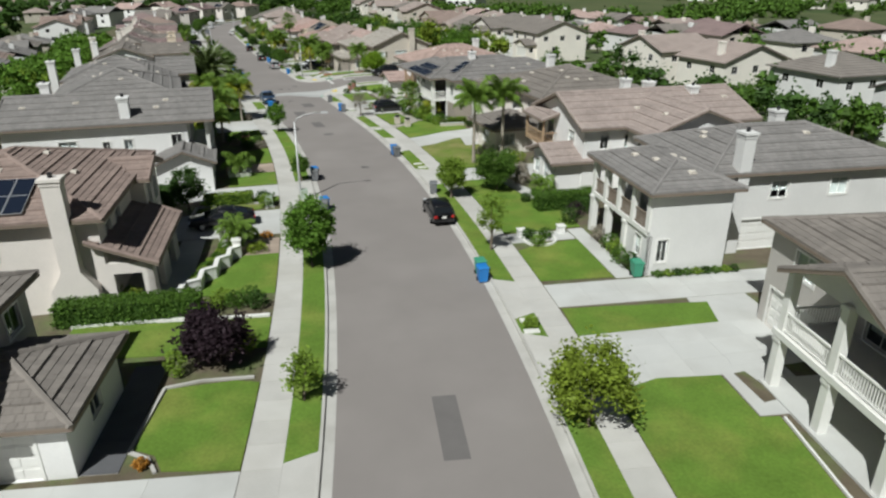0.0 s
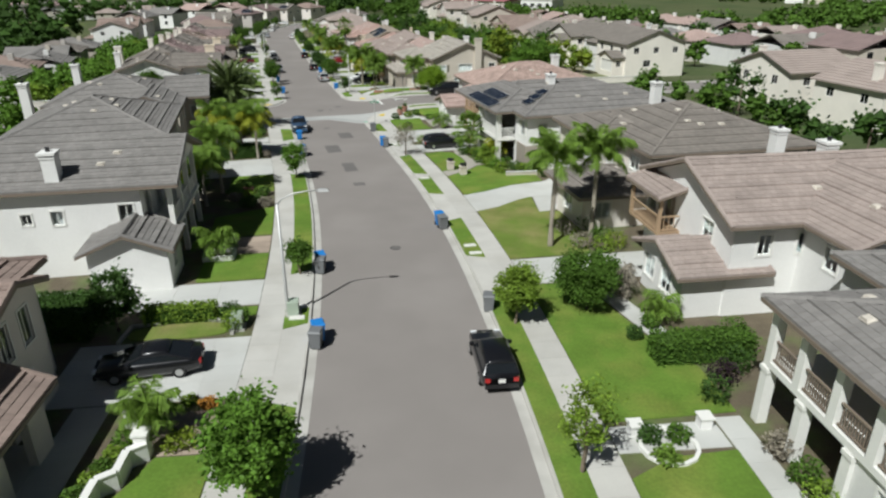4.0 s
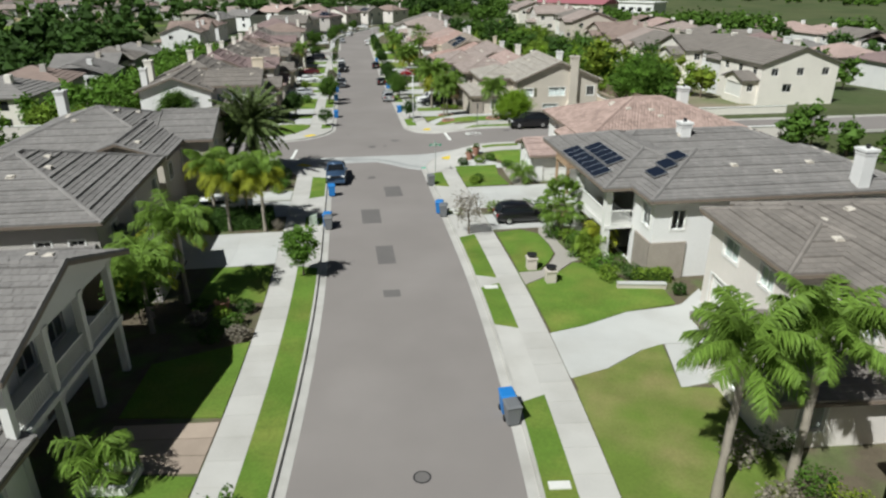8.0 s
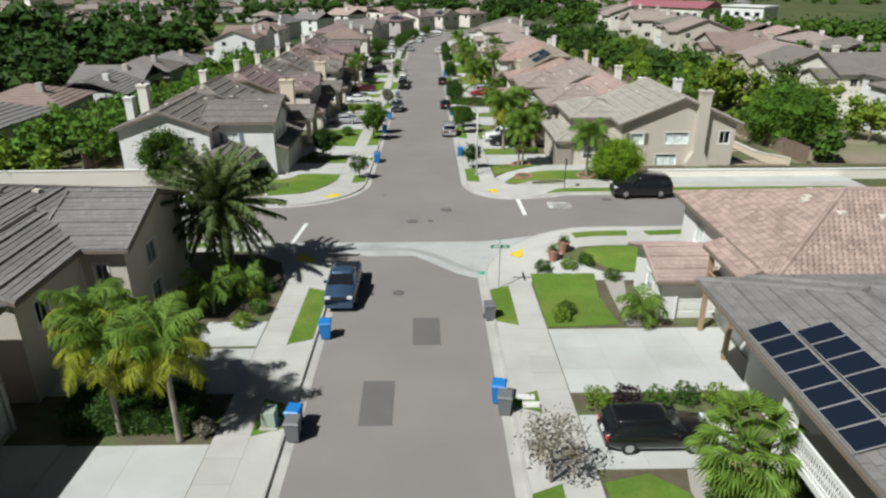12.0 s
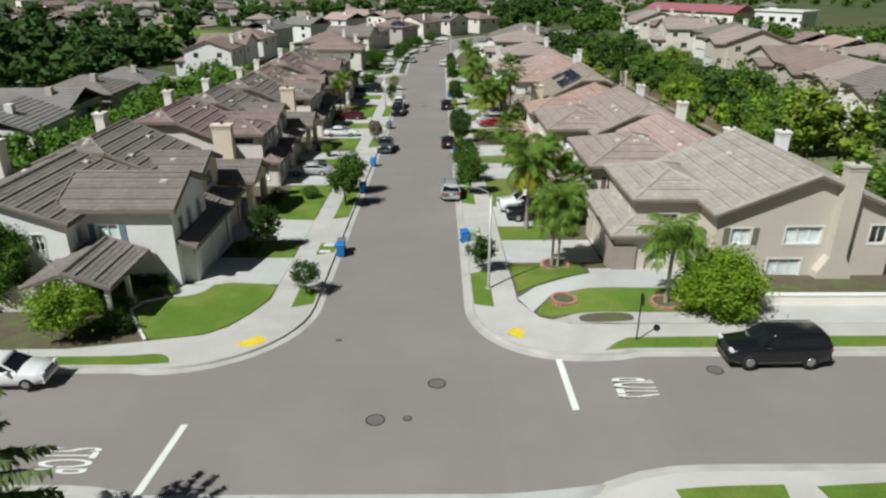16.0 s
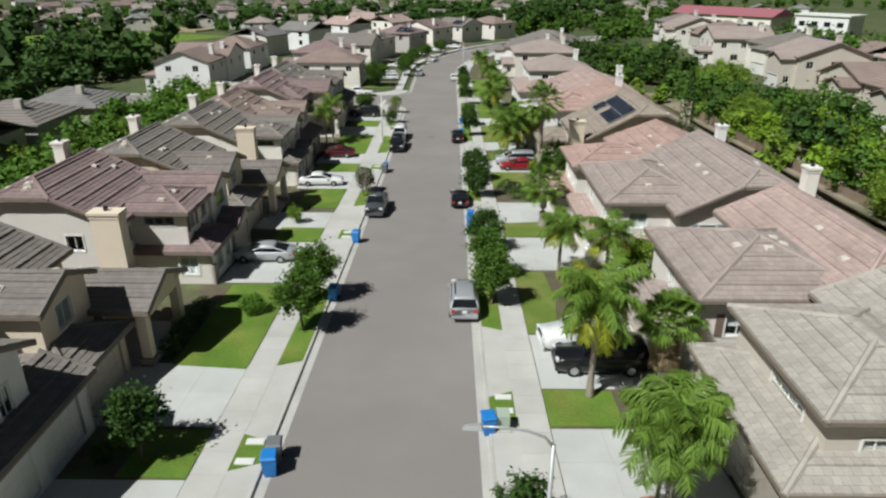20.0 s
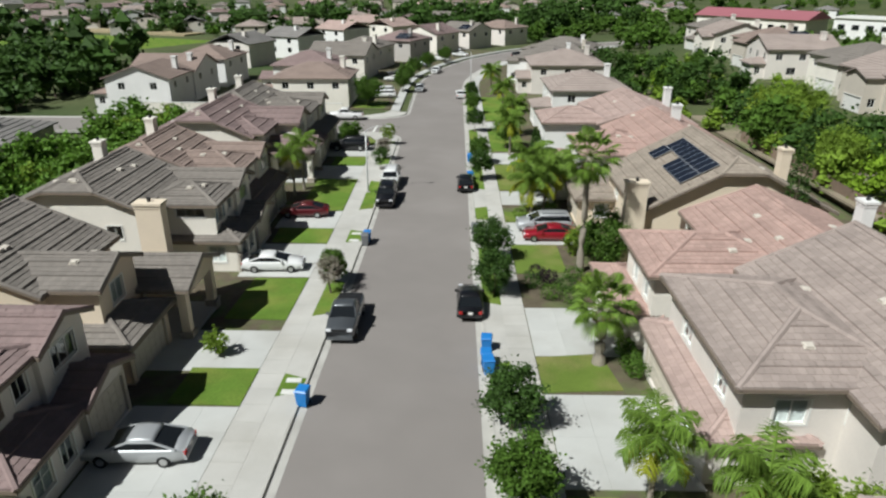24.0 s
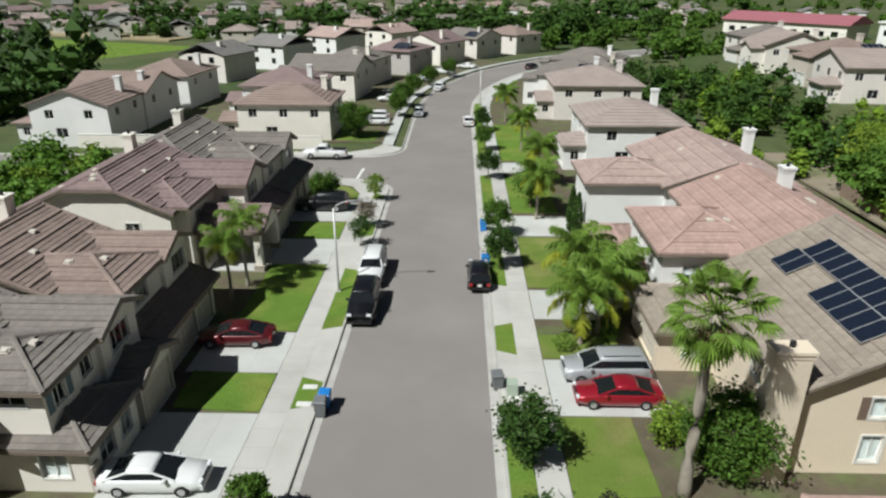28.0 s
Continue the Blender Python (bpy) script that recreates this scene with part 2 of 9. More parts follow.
# ---- mesh helpers ----
class MB:
    """Collects vertices and faces; many pieces may share one."""
    def __init__(self):
        self.v, self.f = [], []

    def add(self, vs, fs):
        n = len(self.v)
        self.v.extend(tuple(p) for p in vs)
        self.f.extend(tuple(i + n for i in q) for q in fs)
        return self

    def box(self, x0, x1, y0, y1, z0, z1, m=None):
        x0, x1, y0, y1, z0, z1 = min(x0, x1), max(x0, x1), min(y0, y1), max(y0, y1), min(z0, z1), max(z0, z1)
        vs = [Vector(p) for p in ((x0, y0, z0), (x1, y0, z0), (x1, y1, z0), (x0, y1, z0), (x0, y0, z1), (x1, y0, z1), (x1, y1, z1), (x0, y1, z1))]
        if m:
            vs = [m @ p for p in vs]
        return self.add(vs, ((0, 3, 2, 1), (4, 5, 6, 7), (0, 1, 5, 4), (1, 2, 6, 5), (2, 3, 7, 6), (3, 0, 4, 7)))

    def prism(self, bottom, top):
        n = len(bottom)
        return self.add(list(bottom) + list(top), [tuple(range(n - 1, -1, -1)), tuple(range(n, 2 * n))] + [(i, (i + 1) % n, n + (i + 1) % n, n + i) for i in range(n)])

    def tube(self, path, radii, n=8, cap=True):
        rings = []
        for i, p in enumerate(path):
            a, b = Vector(path[max(i - 1, 0)]), Vector(path[min(i + 1, len(path) - 1)])
            q = (b - a).to_track_quat("Z", "Y").to_matrix()
            rings.append([Vector(p) + q @ Vector((math.cos(k * math.tau / n) * radii[i], math.sin(k * math.tau / n) * radii[i], 0)) for k in range(n)])
        vs = [v for r in rings for v in r]
        fs = [(i * n + k, i * n + (k + 1) % n, (i + 1) * n + (k + 1) % n, (i + 1) * n + k) for i in range(len(path) - 1) for k in range(n)]
        if cap:
            fs += [tuple(range(n - 1, -1, -1)), tuple((len(path) - 1) * n + k for k in range(n))]
        return self.add(vs, fs)

    def weld(self):
        """Joins the vertices that coincide, so that the boxes of one part hang together."""
        seen, where, vs = {}, [], []
        for p in self.v:
            k = (round(p[0], 3), round(p[1], 3), round(p[2], 3))
            if k not in seen:
                seen[k] = len(vs)
                vs.append(p)
            where.append(seen[k])
        self.v, self.f = vs, [tuple(where[i] for i in q) for q in self.f]
        return self

    def mesh(self, name, material):
        me = bpy.data.meshes.new(name)
        me.from_pydata(self.v, [], self.f)
        if material:
            me.materials.append(material)
        return me


def part(name, mb, material, parent=None, label=""):
    me = mb if isinstance(mb, bpy.types.Mesh) else mb.mesh(name, material)
    ob = new(name, me)
    if parent:
        ob.parent = parent
    if label:
        ob["label"] = label
    return ob


def smooth(ob):
    ob.data.polygons.foreach_set("use_smooth", [True] * len(ob.data.polygons))
    return ob


def thing(name, m, label, category, group="", kind=""):
    ob = new(name)
    ob.empty_display_size = 0.3
    ob.matrix_basis = m
    return tagged(ob, label, category, group, kind)


# ---- ground, road, kerbs ----
ROAD, TOP = -0.05, 0.09


def fine(poly, step=2.5):
    out = []
    for p, q in zip(poly, poly[1:] + poly[:1]):
        n = max(1, int(abs(q[0] - p[0]) / step))
        out += [(p[0] + (q[0] - p[0]) * i / n, p[1] + (q[1] - p[1]) * i / n) for i in range(n)]
    return out


def drape_bank(poly, top, thick):
    """A sheet over the climbing side street, cut into metre squares so that it follows the climb."""
    bm = bmesh.new()
    bm.faces.new([bm.verts.new((s, d, 0)) for s, d in poly])
    for axis, lo, hi in ((0, 109, 142), (1, 4.7, 15.5)):
        for c in np.arange(lo, hi, 1.0):
            co = [0.0, 0.0, 0.0]
            no = [0.0, 0.0, 0.0]
            co[axis], no[axis] = float(c), 1.0
            bmesh.ops.bisect_plane(bm, geom=bm.verts[:] + bm.edges[:] + bm.faces[:], dist=0.0005, plane_co=co, plane_no=no)
    bm.verts.index_update()
    n = len(bm.verts)
    vs = [spot(v.co.x, v.co.y, top) for v in bm.verts] + [spot(v.co.x, v.co.y, top - thick) for v in bm.verts]
    fs = []
    for f in bm.faces:
        q = [v.index for v in f.verts]
        if sum((vs[q[i]].x * vs[q[(i + 1) % len(q)]].y - vs[q[(i + 1) % len(q)]].x * vs[q[i]].y) for i in range(len(q))) < 0:
            q.reverse()
        fs += [tuple(q), tuple(i + n for i in reversed(q))]
    edges = {}
    for f in fs[::2]:
        for i, j in zip(f, f[1:] + f[:1]):
            edges[(i, j)] = 1
    fs += [(j, i, i + n, j + n) for i, j in edges if (j, i) not in edges]
    bm.free()
    return MB().add(vs, fs)


def drape(poly, top, thick=0.25):
    if max(p[1] for p in poly) > 4.8 and max(p[0] for p in poly) > 109 and min(p[0] for p in poly) < 142:
        return drape_bank(poly, top, thick)
    poly = fine(list(poly)) if max(p[0] for p in poly) - min(p[0] for p in poly) > 6 else poly
    b = [spot(s, d, top - thick) for s, d in poly]
    return MB().prism(b, [spot(s, d, top) for s, d in poly])


def ccw(poly):
    a = sum(p[1] * q[0] - q[1] * p[0] for p, q in zip(poly, poly[1:] + poly[:1]))
    return poly if a > 0 else poly[::-1]


def patch(name, poly, material, label, category, top=TOP, thick=0.25, kind="structure", parent=None):
    ob = part(name, drape(ccw(poly), top, thick), material, parent)
    return ob if parent else tagged(ob, label, category, kind=kind)


def ribbon(s0, s1, d0, d1, top, thick=0.3, step=2.0):
    n = max(2, int(math.ceil(abs(s1 - s0) / step)) + 1)
    mb = MB()
    vs = []
    for s in np.linspace(s0, s1, n):
        vs += [spot(s, d0, top - thick), spot(s, d1, top - thick), spot(s, d1, top), spot(s, d0, top)]
    fs = [(4 * i + a, 4 * i + (a + 1) % 4, 4 * i + 4 + (a + 1) % 4, 4 * i + 4 + a) for i in range(n - 1) for a in range(4)]
    return mb.add(vs, [tuple(reversed(f)) for f in fs] + [(0, 1, 2, 3), (4 * n - 1, 4 * n - 2, 4 * n - 3, 4 * n - 4)])


def sweep(path, profile):
    """A profile of (offset to the path's left, height), carried along a path of (s, d)."""
    k = len(profile)
    vs = []
    for i, (s, d) in enumerate(path):
        a, b = path[max(i - 1, 0)], path[min(i + 1, len(path) - 1)]
        t = Vector((b[1] - a[1], b[0] - a[0])).normalized()
        nx, ny = -t.y, t.x
        vs += [spot(s + ny * o, d + nx * o, z) for o, z in profile]
    n = len(path)
    fs = [(i * k + j, i * k + (j + 1) % k, (i + 1) * k + (j + 1) % k, (i + 1) * k + j) for i in range(n - 1) for j in range(k)]
    return MB().add(vs, [tuple(reversed(f)) for f in fs] + [tuple(range(k)), tuple((n - 1) * k + j for j in range(k - 1, -1, -1))])


def arc(sc, dc, r, a0, a1, n=10):
    return [(sc + r * math.sin(radians(a)), dc + r * math.cos(radians(a))) for a in np.linspace(a0, a1, n)]


def line_of(s0, s1, d, step=3.0):
    n = max(2, int(abs(s1 - s0) / step) + 1)
    return [(float(s), d) for s in np.linspace(s0, s1, n)]


gx, gy = np.concatenate([np.arange(-1500, -620, 60.0), np.arange(-620, -260, 20.0), np.arange(-260, 160, 5.0), np.arange(160, 1500, 60.0)]), np.concatenate([np.arange(-240, -60, 30.0), np.arange(-60, 420, 5.0), np.arange(420, 800, 20.0), np.arange(800, 2600, 60.0)])
gverts = []
for y in gy:
    k = np.argmin((_x[None, :] - gx[:, None]) ** 2 + (_y[None, :] - y) ** 2, axis=1)
    for x, i in zip(gx, k):
        far = math.hypot(x - _x[i], y - _y[i])
        rise = 0.00006 * max(0, far - 250) ** 2 if x > -150 else 0.00011 * max(0, far - 290) ** 2
        low = -5.0 * min(1, max(0, (far - 45) / 120)) if x < _x[i] else 0.0
        gverts.append((x, y, gz(float(_s[i])) - 0.16 + low + min(rise, 60) + (0.9 * climb(float(_s[i]), far) - 0.1 * (climb(float(_s[i]), far + 6) > 0.02) if x > _x[i] else 0.0)))
nx = len(gx)
ground = part("ground", MB().add(gverts, [(j * nx + i, j * nx + i + 1, (j + 1) * nx + i + 1, (j + 1) * nx + i) for j in range(len(gy) - 1) for i in range(nx - 1)]), EARTH)
tagged(ground, "dry brown and green earth reaching to low hills", "ground", kind="structure")

part("road", ribbon(-60, 440, -4.62, 4.62, ROAD), ASPHALT)
tagged(bpy.data.objects["road"], "warm grey asphalt residential street, slightly worn", "road", kind="structure")
NEAR, FAR, REACH = 117.3, 126.7, 120.0
for sg, nm in ((-1, "cross_road_west"), (1, "cross_road_east")):
    d0, d1 = sorted((sg * 4.62, sg * REACH))
    tagged(part(nm, drape(ccw([(NEAR, d0), (NEAR, d1), (FAR, d1), (FAR, d0)]), ROAD, 0.3), ASPHALT), "grey asphalt side street meeting the main street", "road", kind="structure")
    for k, poly in enumerate(([(109.5, 4.62)] + arc(110.0, 12.3, 7.3, 180, 90, 8) + [(NEAR, 4.62)], [(FAR, 4.62), (FAR, 12.5)] + arc(134.0, 12.5, 7.3, 270, 180, 8) + [(134.5, 4.62)])):
        patch(nm + "_corner_%d" % (k + 1), [(s, sg * d) for s, d in poly], ASPHALT, "grey asphalt corner of the crossing", "road", top=ROAD)
SIDE0, SIDE1 = 246.8, 258.4
patch("side_road", [(242, -4.62)] + [(s, -d) for s, d in arc(241.8, 10, 5, 180, 90, 6)] + [(SIDE0, -40), (SIDE0, -90), (SIDE1, -90), (SIDE1, -40)] + [(s, -d) for s, d in arc(263.4, 10, 5, 270, 180, 6)] + [(263.2, -4.62)], ASPHALT, "grey asphalt side street leaving the main street", "road", top=ROAD)

KP = [(0.0, -0.25), (0.0, TOP + 0.002), (-0.02, TOP + 0.012), (-0.13, TOP + 0.012), (-0.16, ROAD + 0.012), (-0.62, ROAD + 0.007), (-0.62, -0.25)]


def kerb(name, path, flip):
    pr = [(-o, z) for o, z in KP][::-1] if flip else KP
    return tagged(part(name, sweep(path, pr), KERB), "pale concrete kerb and gutter along the asphalt", "kerb", kind="structure")


E0 = 5.16
RUN = (13.4, 14.4, 15.4, 18.0, 40.0, REACH)
for sg, nm in ((-1, "left"), (1, "right")):
    lines = [line_of(-60, 110, E0) + arc(110.0, 12.3, 7.14, 180, 90, 10)[1:] + [(110 + 7.14, d) for d in RUN]]
    if sg > 0:
        lines.append([(FAR + 0.16, d) for d in RUN[::-1]] + arc(134.0, 12.5, 7.34, 270, 180, 12) + line_of(134.5, 440, E0)[1:])
    else:
        lines.append([(FAR + 0.16, d) for d in RUN[::-1]] + arc(134.0, 12.5, 7.34, 270, 180, 12) + line_of(134.5, 241.8, E0)[1:] + arc(241.8, 10, 4.84, 180, 90, 8)[1:] + [(SIDE0 - 0.16, 90)])
        lines.append([(SIDE1 + 0.16, 90)] + arc(263.4, 10, 4.84, 270, 180, 8) + line_of(264, 440, E0)[1:])
    for i, ln in enumerate(lines):
        kerb("kerb_%s_%d" % (nm, i + 1), [(s, sg * d) for s, d in ln], sg > 0)

patch("cross_gutter", [(NEAR - 0.15, -10.0), (NEAR - 0.15, 9.6), (114.6, 7.6), (111.5, 6.0), (110.2, 4.4), (111.0, 3.2), (114.3, 0.2), (114.3, -3.2), (114.9, -4.6), (115.2, -9.2)], mat("pale_new_concrete", (0.47, 0.47, 0.45), 0.85, 0.25, 0.35, 0.1, 8, 0.15, 50, tint=(0.27, 0.265, 0.26), tamt=0.9, tscale=0.35), "pale stained concrete cross gutter with spandrel", "gutter", top=ROAD + 0.012)


def yard(name, s0, s1, d0, d1):
    tagged(part(name, ribbon(s0, s1, d0, d1, TOP - 0.035, 0.3), MULCH), "brown mulch and bare planting beds round the houses", "yard", kind="structure")


yard("yard_1", -40, 109, -40, -8.05)
yard("yard_2", 135, 240.5, -40, -8.05)
yard("yard_3", -40, 109, 7.95, 40)
yard("yard_4", 142, 340, 7.95, 42)
patch("back_gardens", [(139.5, 42.1), (262, 42.1), (262, 61.5), (139.5, 61.5)], mat("garden_soil", (0.27, 0.225, 0.165), 0.95, 0.3, 0.4, 0.2, 8, 0.6, 15, tint=(0.10, 0.15, 0.04), tamt=0.9, tscale=0.12), "pale bare soil and green cover in the back gardens", "yard", top=TOP - 0.06)
yard("yard_5", 267, 360, -42, -8.05)
patch("yard_6", [(109, -8.05), (109, -40), (115.2, -40), (115.2, -12), (113, -9.2)], MULCH, "brown mulch corner bed", "yard", top=TOP - 0.035)
patch("yard_7", [(109, 7.95), (109, 40), (113.5, 40), (113.5, 12), (112.4, 10.2), (110.6, 8.6)], MULCH, "brown mulch corner bed", "yard", top=TOP - 0.035)
patch("yard_8", [(135, -8.05), (135, -40), (128.6, -40), (128.6, -18), (129.5, -13.8), (130.2, -10.8), (131.2, -9.7), (132.9, -8.8)], MULCH, "brown mulch corner bed", "yard", top=TOP - 0.035)
patch("yard_9", [(142, 7.95), (142, 42), (129.7, 42), (129.7, 13), (130.3, 10.6), (131.6, 9.0), (134.2, 7.95)], MULCH, "brown mulch corner bed", "yard", top=TOP - 0.035)
patch("yard_10", [(240.5, -8.05), (240.5, -40), (244.9, -40), (244.9, -12), (243.4, -9.2)], MULCH, "brown mulch corner bed", "yard", top=TOP - 0.035)


def lawn(poly, dry=False, label=""):
    return patch("lawn", poly, LAWN2 if dry else LAWN, label or ("patchy half-dry grass lawn" if dry else "mown green grass lawn in a front yard"), "lawn", top=TOP + 0.02, thick=0.16)


def rounded(poly, it=2):
    for _ in range(it):
        q = []
        for a, b in zip(poly, poly[1:] + poly[:1]):
            q += [(a[0] * 0.78 + b[0] * 0.22, a[1] * 0.78 + b[1] * 0.22), (a[0] * 0.22 + b[0] * 0.78, a[1] * 0.22 + b[1] * 0.78)]
        poly = q
    return poly


def slabs(name, quad, n, m, material, label, category, top=TOP, gap=0.009, kind="structure"):
    """A paved area of n by m slabs with open joints between four (s, d) corners."""
    root = tagged(part(name, drape(ccw(quad), top - 0.02, 0.2), MULCH if material is PAVER else KERB), label, category, kind=kind)
    a, b, c, e = [Vector(p) for p in quad]
    g = lambda u, v: (a * (1 - u) + b * u) * (1 - v) + (e * (1 - u) + c * u) * v
    lu, lv = (b - a).length, (e - a).length
    eu, ev = gap / max(lu, 0.1) / 2, gap / max(lv, 0.1) / 2
    for i in range(n):
        for j in range(m):
            u0, u1, v0, v1 = i / n + eu, (i + 1) / n - eu, j / m + ev, (j + 1) / m - ev
            poly = ccw([tuple(g(u0, v0)), tuple(g(u1, v0)), tuple(g(u1, v1)), tuple(g(u0, v1))])
            part("slab", drape(poly, top + 0.004, 0.06), material, root)
    return root


def sidewalk(name, s0, s1, d0, d1):
    root = tagged(part(name, ribbon(s0, s1, d0 + 0.02, d1 - 0.02, TOP - 0.015, 0.2), KERB), "pale concrete sidewalk scored into square slabs", "sidewalk", kind="structure")
    n = int(round((s1 - s0) / 1.55))
    for i in range(n):
        a, b = s0 + (s1 - s0) * i / n + 0.012, s0 + (s1 - s0) * (i + 1) / n - 0.012
        part("slab", drape(ccw([(a, d0), (b, d0), (b, d1), (a, d1)]), TOP + 0.004, 0.1), WALK, root)


sidewalk("sidewalk_1", -10, 109, -8.05, -6.5)
sidewalk("sidewalk_2", 135, 240.5, -8.05, -6.5)
sidewalk("sidewalk_3", -10, 109, 6.42, 7.95)
sidewalk("sidewalk_4", 135, 258, 6.42, 7.95)
tagged(part("sidewalk_5", ribbon(258, 400, 6.42, 7.95, TOP + 0.004), CONCRETE), "pale concrete sidewalk", "sidewalk", kind="structure")
tagged(part("sidewalk_6", ribbon(265, 400, -8.05, -6.5, TOP + 0.004), CONCRETE), "pale concrete sidewalk", "sidewalk", kind="structure")
# the corners' broad paved returns
for nm, poly in (("corner_pavement_1", [(109, -5.1)] + [(s, -d) for s, d in arc(110, 12.3, 7.2, 180, 90, 8)] + [(117.15, -40), (115.2, -40), (115.2, -12), (113, -9.2), (109, -8.05)]),
                 ("corner_pavement_2", [(109, 5.1)] + arc(110, 12.3, 7.2, 180, 90, 8) + [(117.15, 40), (113.5, 40), (113.5, 12), (112.4, 10.2), (110.6, 8.6), (109, 7.95)]),
                 ("corner_pavement_3", [(126.85, -40), (126.85, -13)] + [(s, -d) for s, d in arc(134.0, 12.5, 7.35, 270, 180, 12)] + [(135, -5.15), (135, -8.05), (132.9, -8.8), (131.2, -9.7), (130.2, -10.8), (129.5, -13.8), (128.6, -18), (128.6, -40)]),
                 ("corner_pavement_4", [(126.85, 42), (126.85, 13)] + arc(134.0, 12.5, 7.35, 270, 180, 12) + [(135, 5.15), (135, 7.95), (134.2, 7.95), (131.6, 9.0), (130.3, 10.6), (129.7, 13), (129.7, 42)]),
                 ("corner_pavement_5", [(240.5, -5.1)] + [(s, -d) for s, d in arc(241.8, 10, 4.9, 180, 90, 8)] + [(246.6, -40), (244.9, -40), (244.9, -12), (243.4, -9.2), (240.5, -8.05)]),
                 ("corner_pavement_6", [(258.6, -40), (258.6, -10)] + [(s, -d) for s, d in arc(263.4, 10, 4.9, 270, 180, 8)] + [(265, -8.05), (262.4, -9.2), (260.5, -12), (260.5, -40)])):
    patch(nm, poly, WALK, "pale concrete pavement sweeping round the corner", "sidewalk", top=TOP + 0.003)


def verge(s0, s1, sg, skew=0.55):
    """Grass between kerb and sidewalk; its ends splay towards the driveways."""
    d0, d1 = (5.17, 6.42) if sg > 0 else (-5.17, -6.49)
    n = max(2, int((s1 - s0) / 2.0) + 1)
    mb, vs = MB(), []
    for i in range(n):
        f = i / (n - 1)
        sa, sb = s0 + skew + (s1 - s0 - 2 * skew) * f, s0 + (s1 - s0) * f
        vs += [spot(sa, d0, TOP - 0.15), spot(sb, d1, TOP - 0.15), spot(sb, d1, TOP + 0.012), spot(sa, d0, TOP + 0.012)]
    fs = [(4 * i + k, 4 * i + (k + 1) % 4, 4 * i + 4 + (k + 1) % 4, 4 * i + 4 + k) for i in range(n - 1) for k in range(4)]
    fs = [tuple(reversed(q)) for q in fs] if sg > 0 else fs
    return tagged(part("verge", mb.add(vs, fs + [(0, 1, 2, 3), (4 * n - 1, 4 * n - 2, 4 * n - 3, 4 * n - 4)]), LAWN), "narrow grass verge between kerb and sidewalk", "verge", kind="structure")


tagged(part("verge_base_1", ribbon(-60, 109, -6.5, -5.16, TOP - 0.004), WALK), "concrete driveway aprons crossing the verge", "apron", kind="structure")
tagged(part("verge_base_2", ribbon(135, 240.5, -6.5, -5.16, TOP - 0.004), WALK), "concrete driveway aprons crossing the verge", "apron", kind="structure")
tagged(part("verge_base_3", ribbon(-60, 109, 5.16, 6.42, TOP - 0.004), WALK), "concrete driveway aprons crossing the verge", "apron", kind="structure")
tagged(part("verge_base_4", ribbon(135, 400, 5.16, 6.42, TOP - 0.004), WALK), "concrete driveway aprons crossing the verge", "apron", kind="structure")

# ---- houses ----
class House:
    """A house on one side of the street. Its parts are given by s along the street and u out from its middle."""
    def __init__(self, sg, s, u, label, lift=0.0, group="houses along the street", root=None):
        self.sg, self.s, self.u = sg, s, u
        self.root = root or thing("house", stand(s, sg * u, TOP + lift), label, "house", group)
        self.rng = random.Random(int(s * 13 + u * 7 + sg))
        self.far = group != "houses along the street"

    def xy(self, s, u):
        return self.sg * (u - self.u), s - self.s

    def rect(self, s0, s1, u0, u1):
        x0, x1 = sorted((self.sg * (u0 - self.u), self.sg * (u1 - self.u)))
        return x0, x1, s0 - self.s, s1 - self.s

    def box(self, name, s0, s1, u0, u1, z0, z1, material, label="", parent=None):
        x0, x1, y0, y1 = self.rect(s0, s1, u0, u1)
        return part(name, MB().box(x0, x1, y0, y1, z0, z1), material, parent or self.root, label)


def face_frame(h, rect, face):
    """The matrix of a wall: along it, inwards, up; its length; whether positions run the other way."""
    x0, x1, y0, y1 = rect
    if face == "F":
        face = "W" if h.sg > 0 else "E"
    elif face == "B":
        face = "E" if h.sg > 0 else "W"
    I, O, L = {"S": ((0, 1), (x0, y0), x1 - x0), "N": ((0, -1), (x1, y1), x1 - x0), "W": ((1, 0), (x0, y1), y1 - y0), "E": ((-1, 0), (x1, y0), y1 - y0)}[face]
    A = (I[1], -I[0])
    m = Matrix(((A[0], I[0], 0, O[0]), (A[1], I[1], 0, O[1]), (0, 0, 1, 0), (0, 0, 0, 1)))
    user = (h.sg, 0) if face in "SN" else (0, 1)
    return m, L, A[0] * user[0] + A[1] * user[1] < 0


def framed(mb, m, p0, p1, z0, z1, t0, t1, w):
    for a, b, c, e in ((p0 + w, p1 - w, z0, z0 + w), (p0 + w, p1 - w, z1 - w, z1)):
        mb.box(a, b, t0, t1, c, e, m)
    for a in (p0, p1 - w):
        for c, e in ((z0, z0 + w), (z0 + w, z1 - w), (z1 - w, z1)):
            mb.box(a, a + w, t0, t1, c, e, m)
    mb.weld()


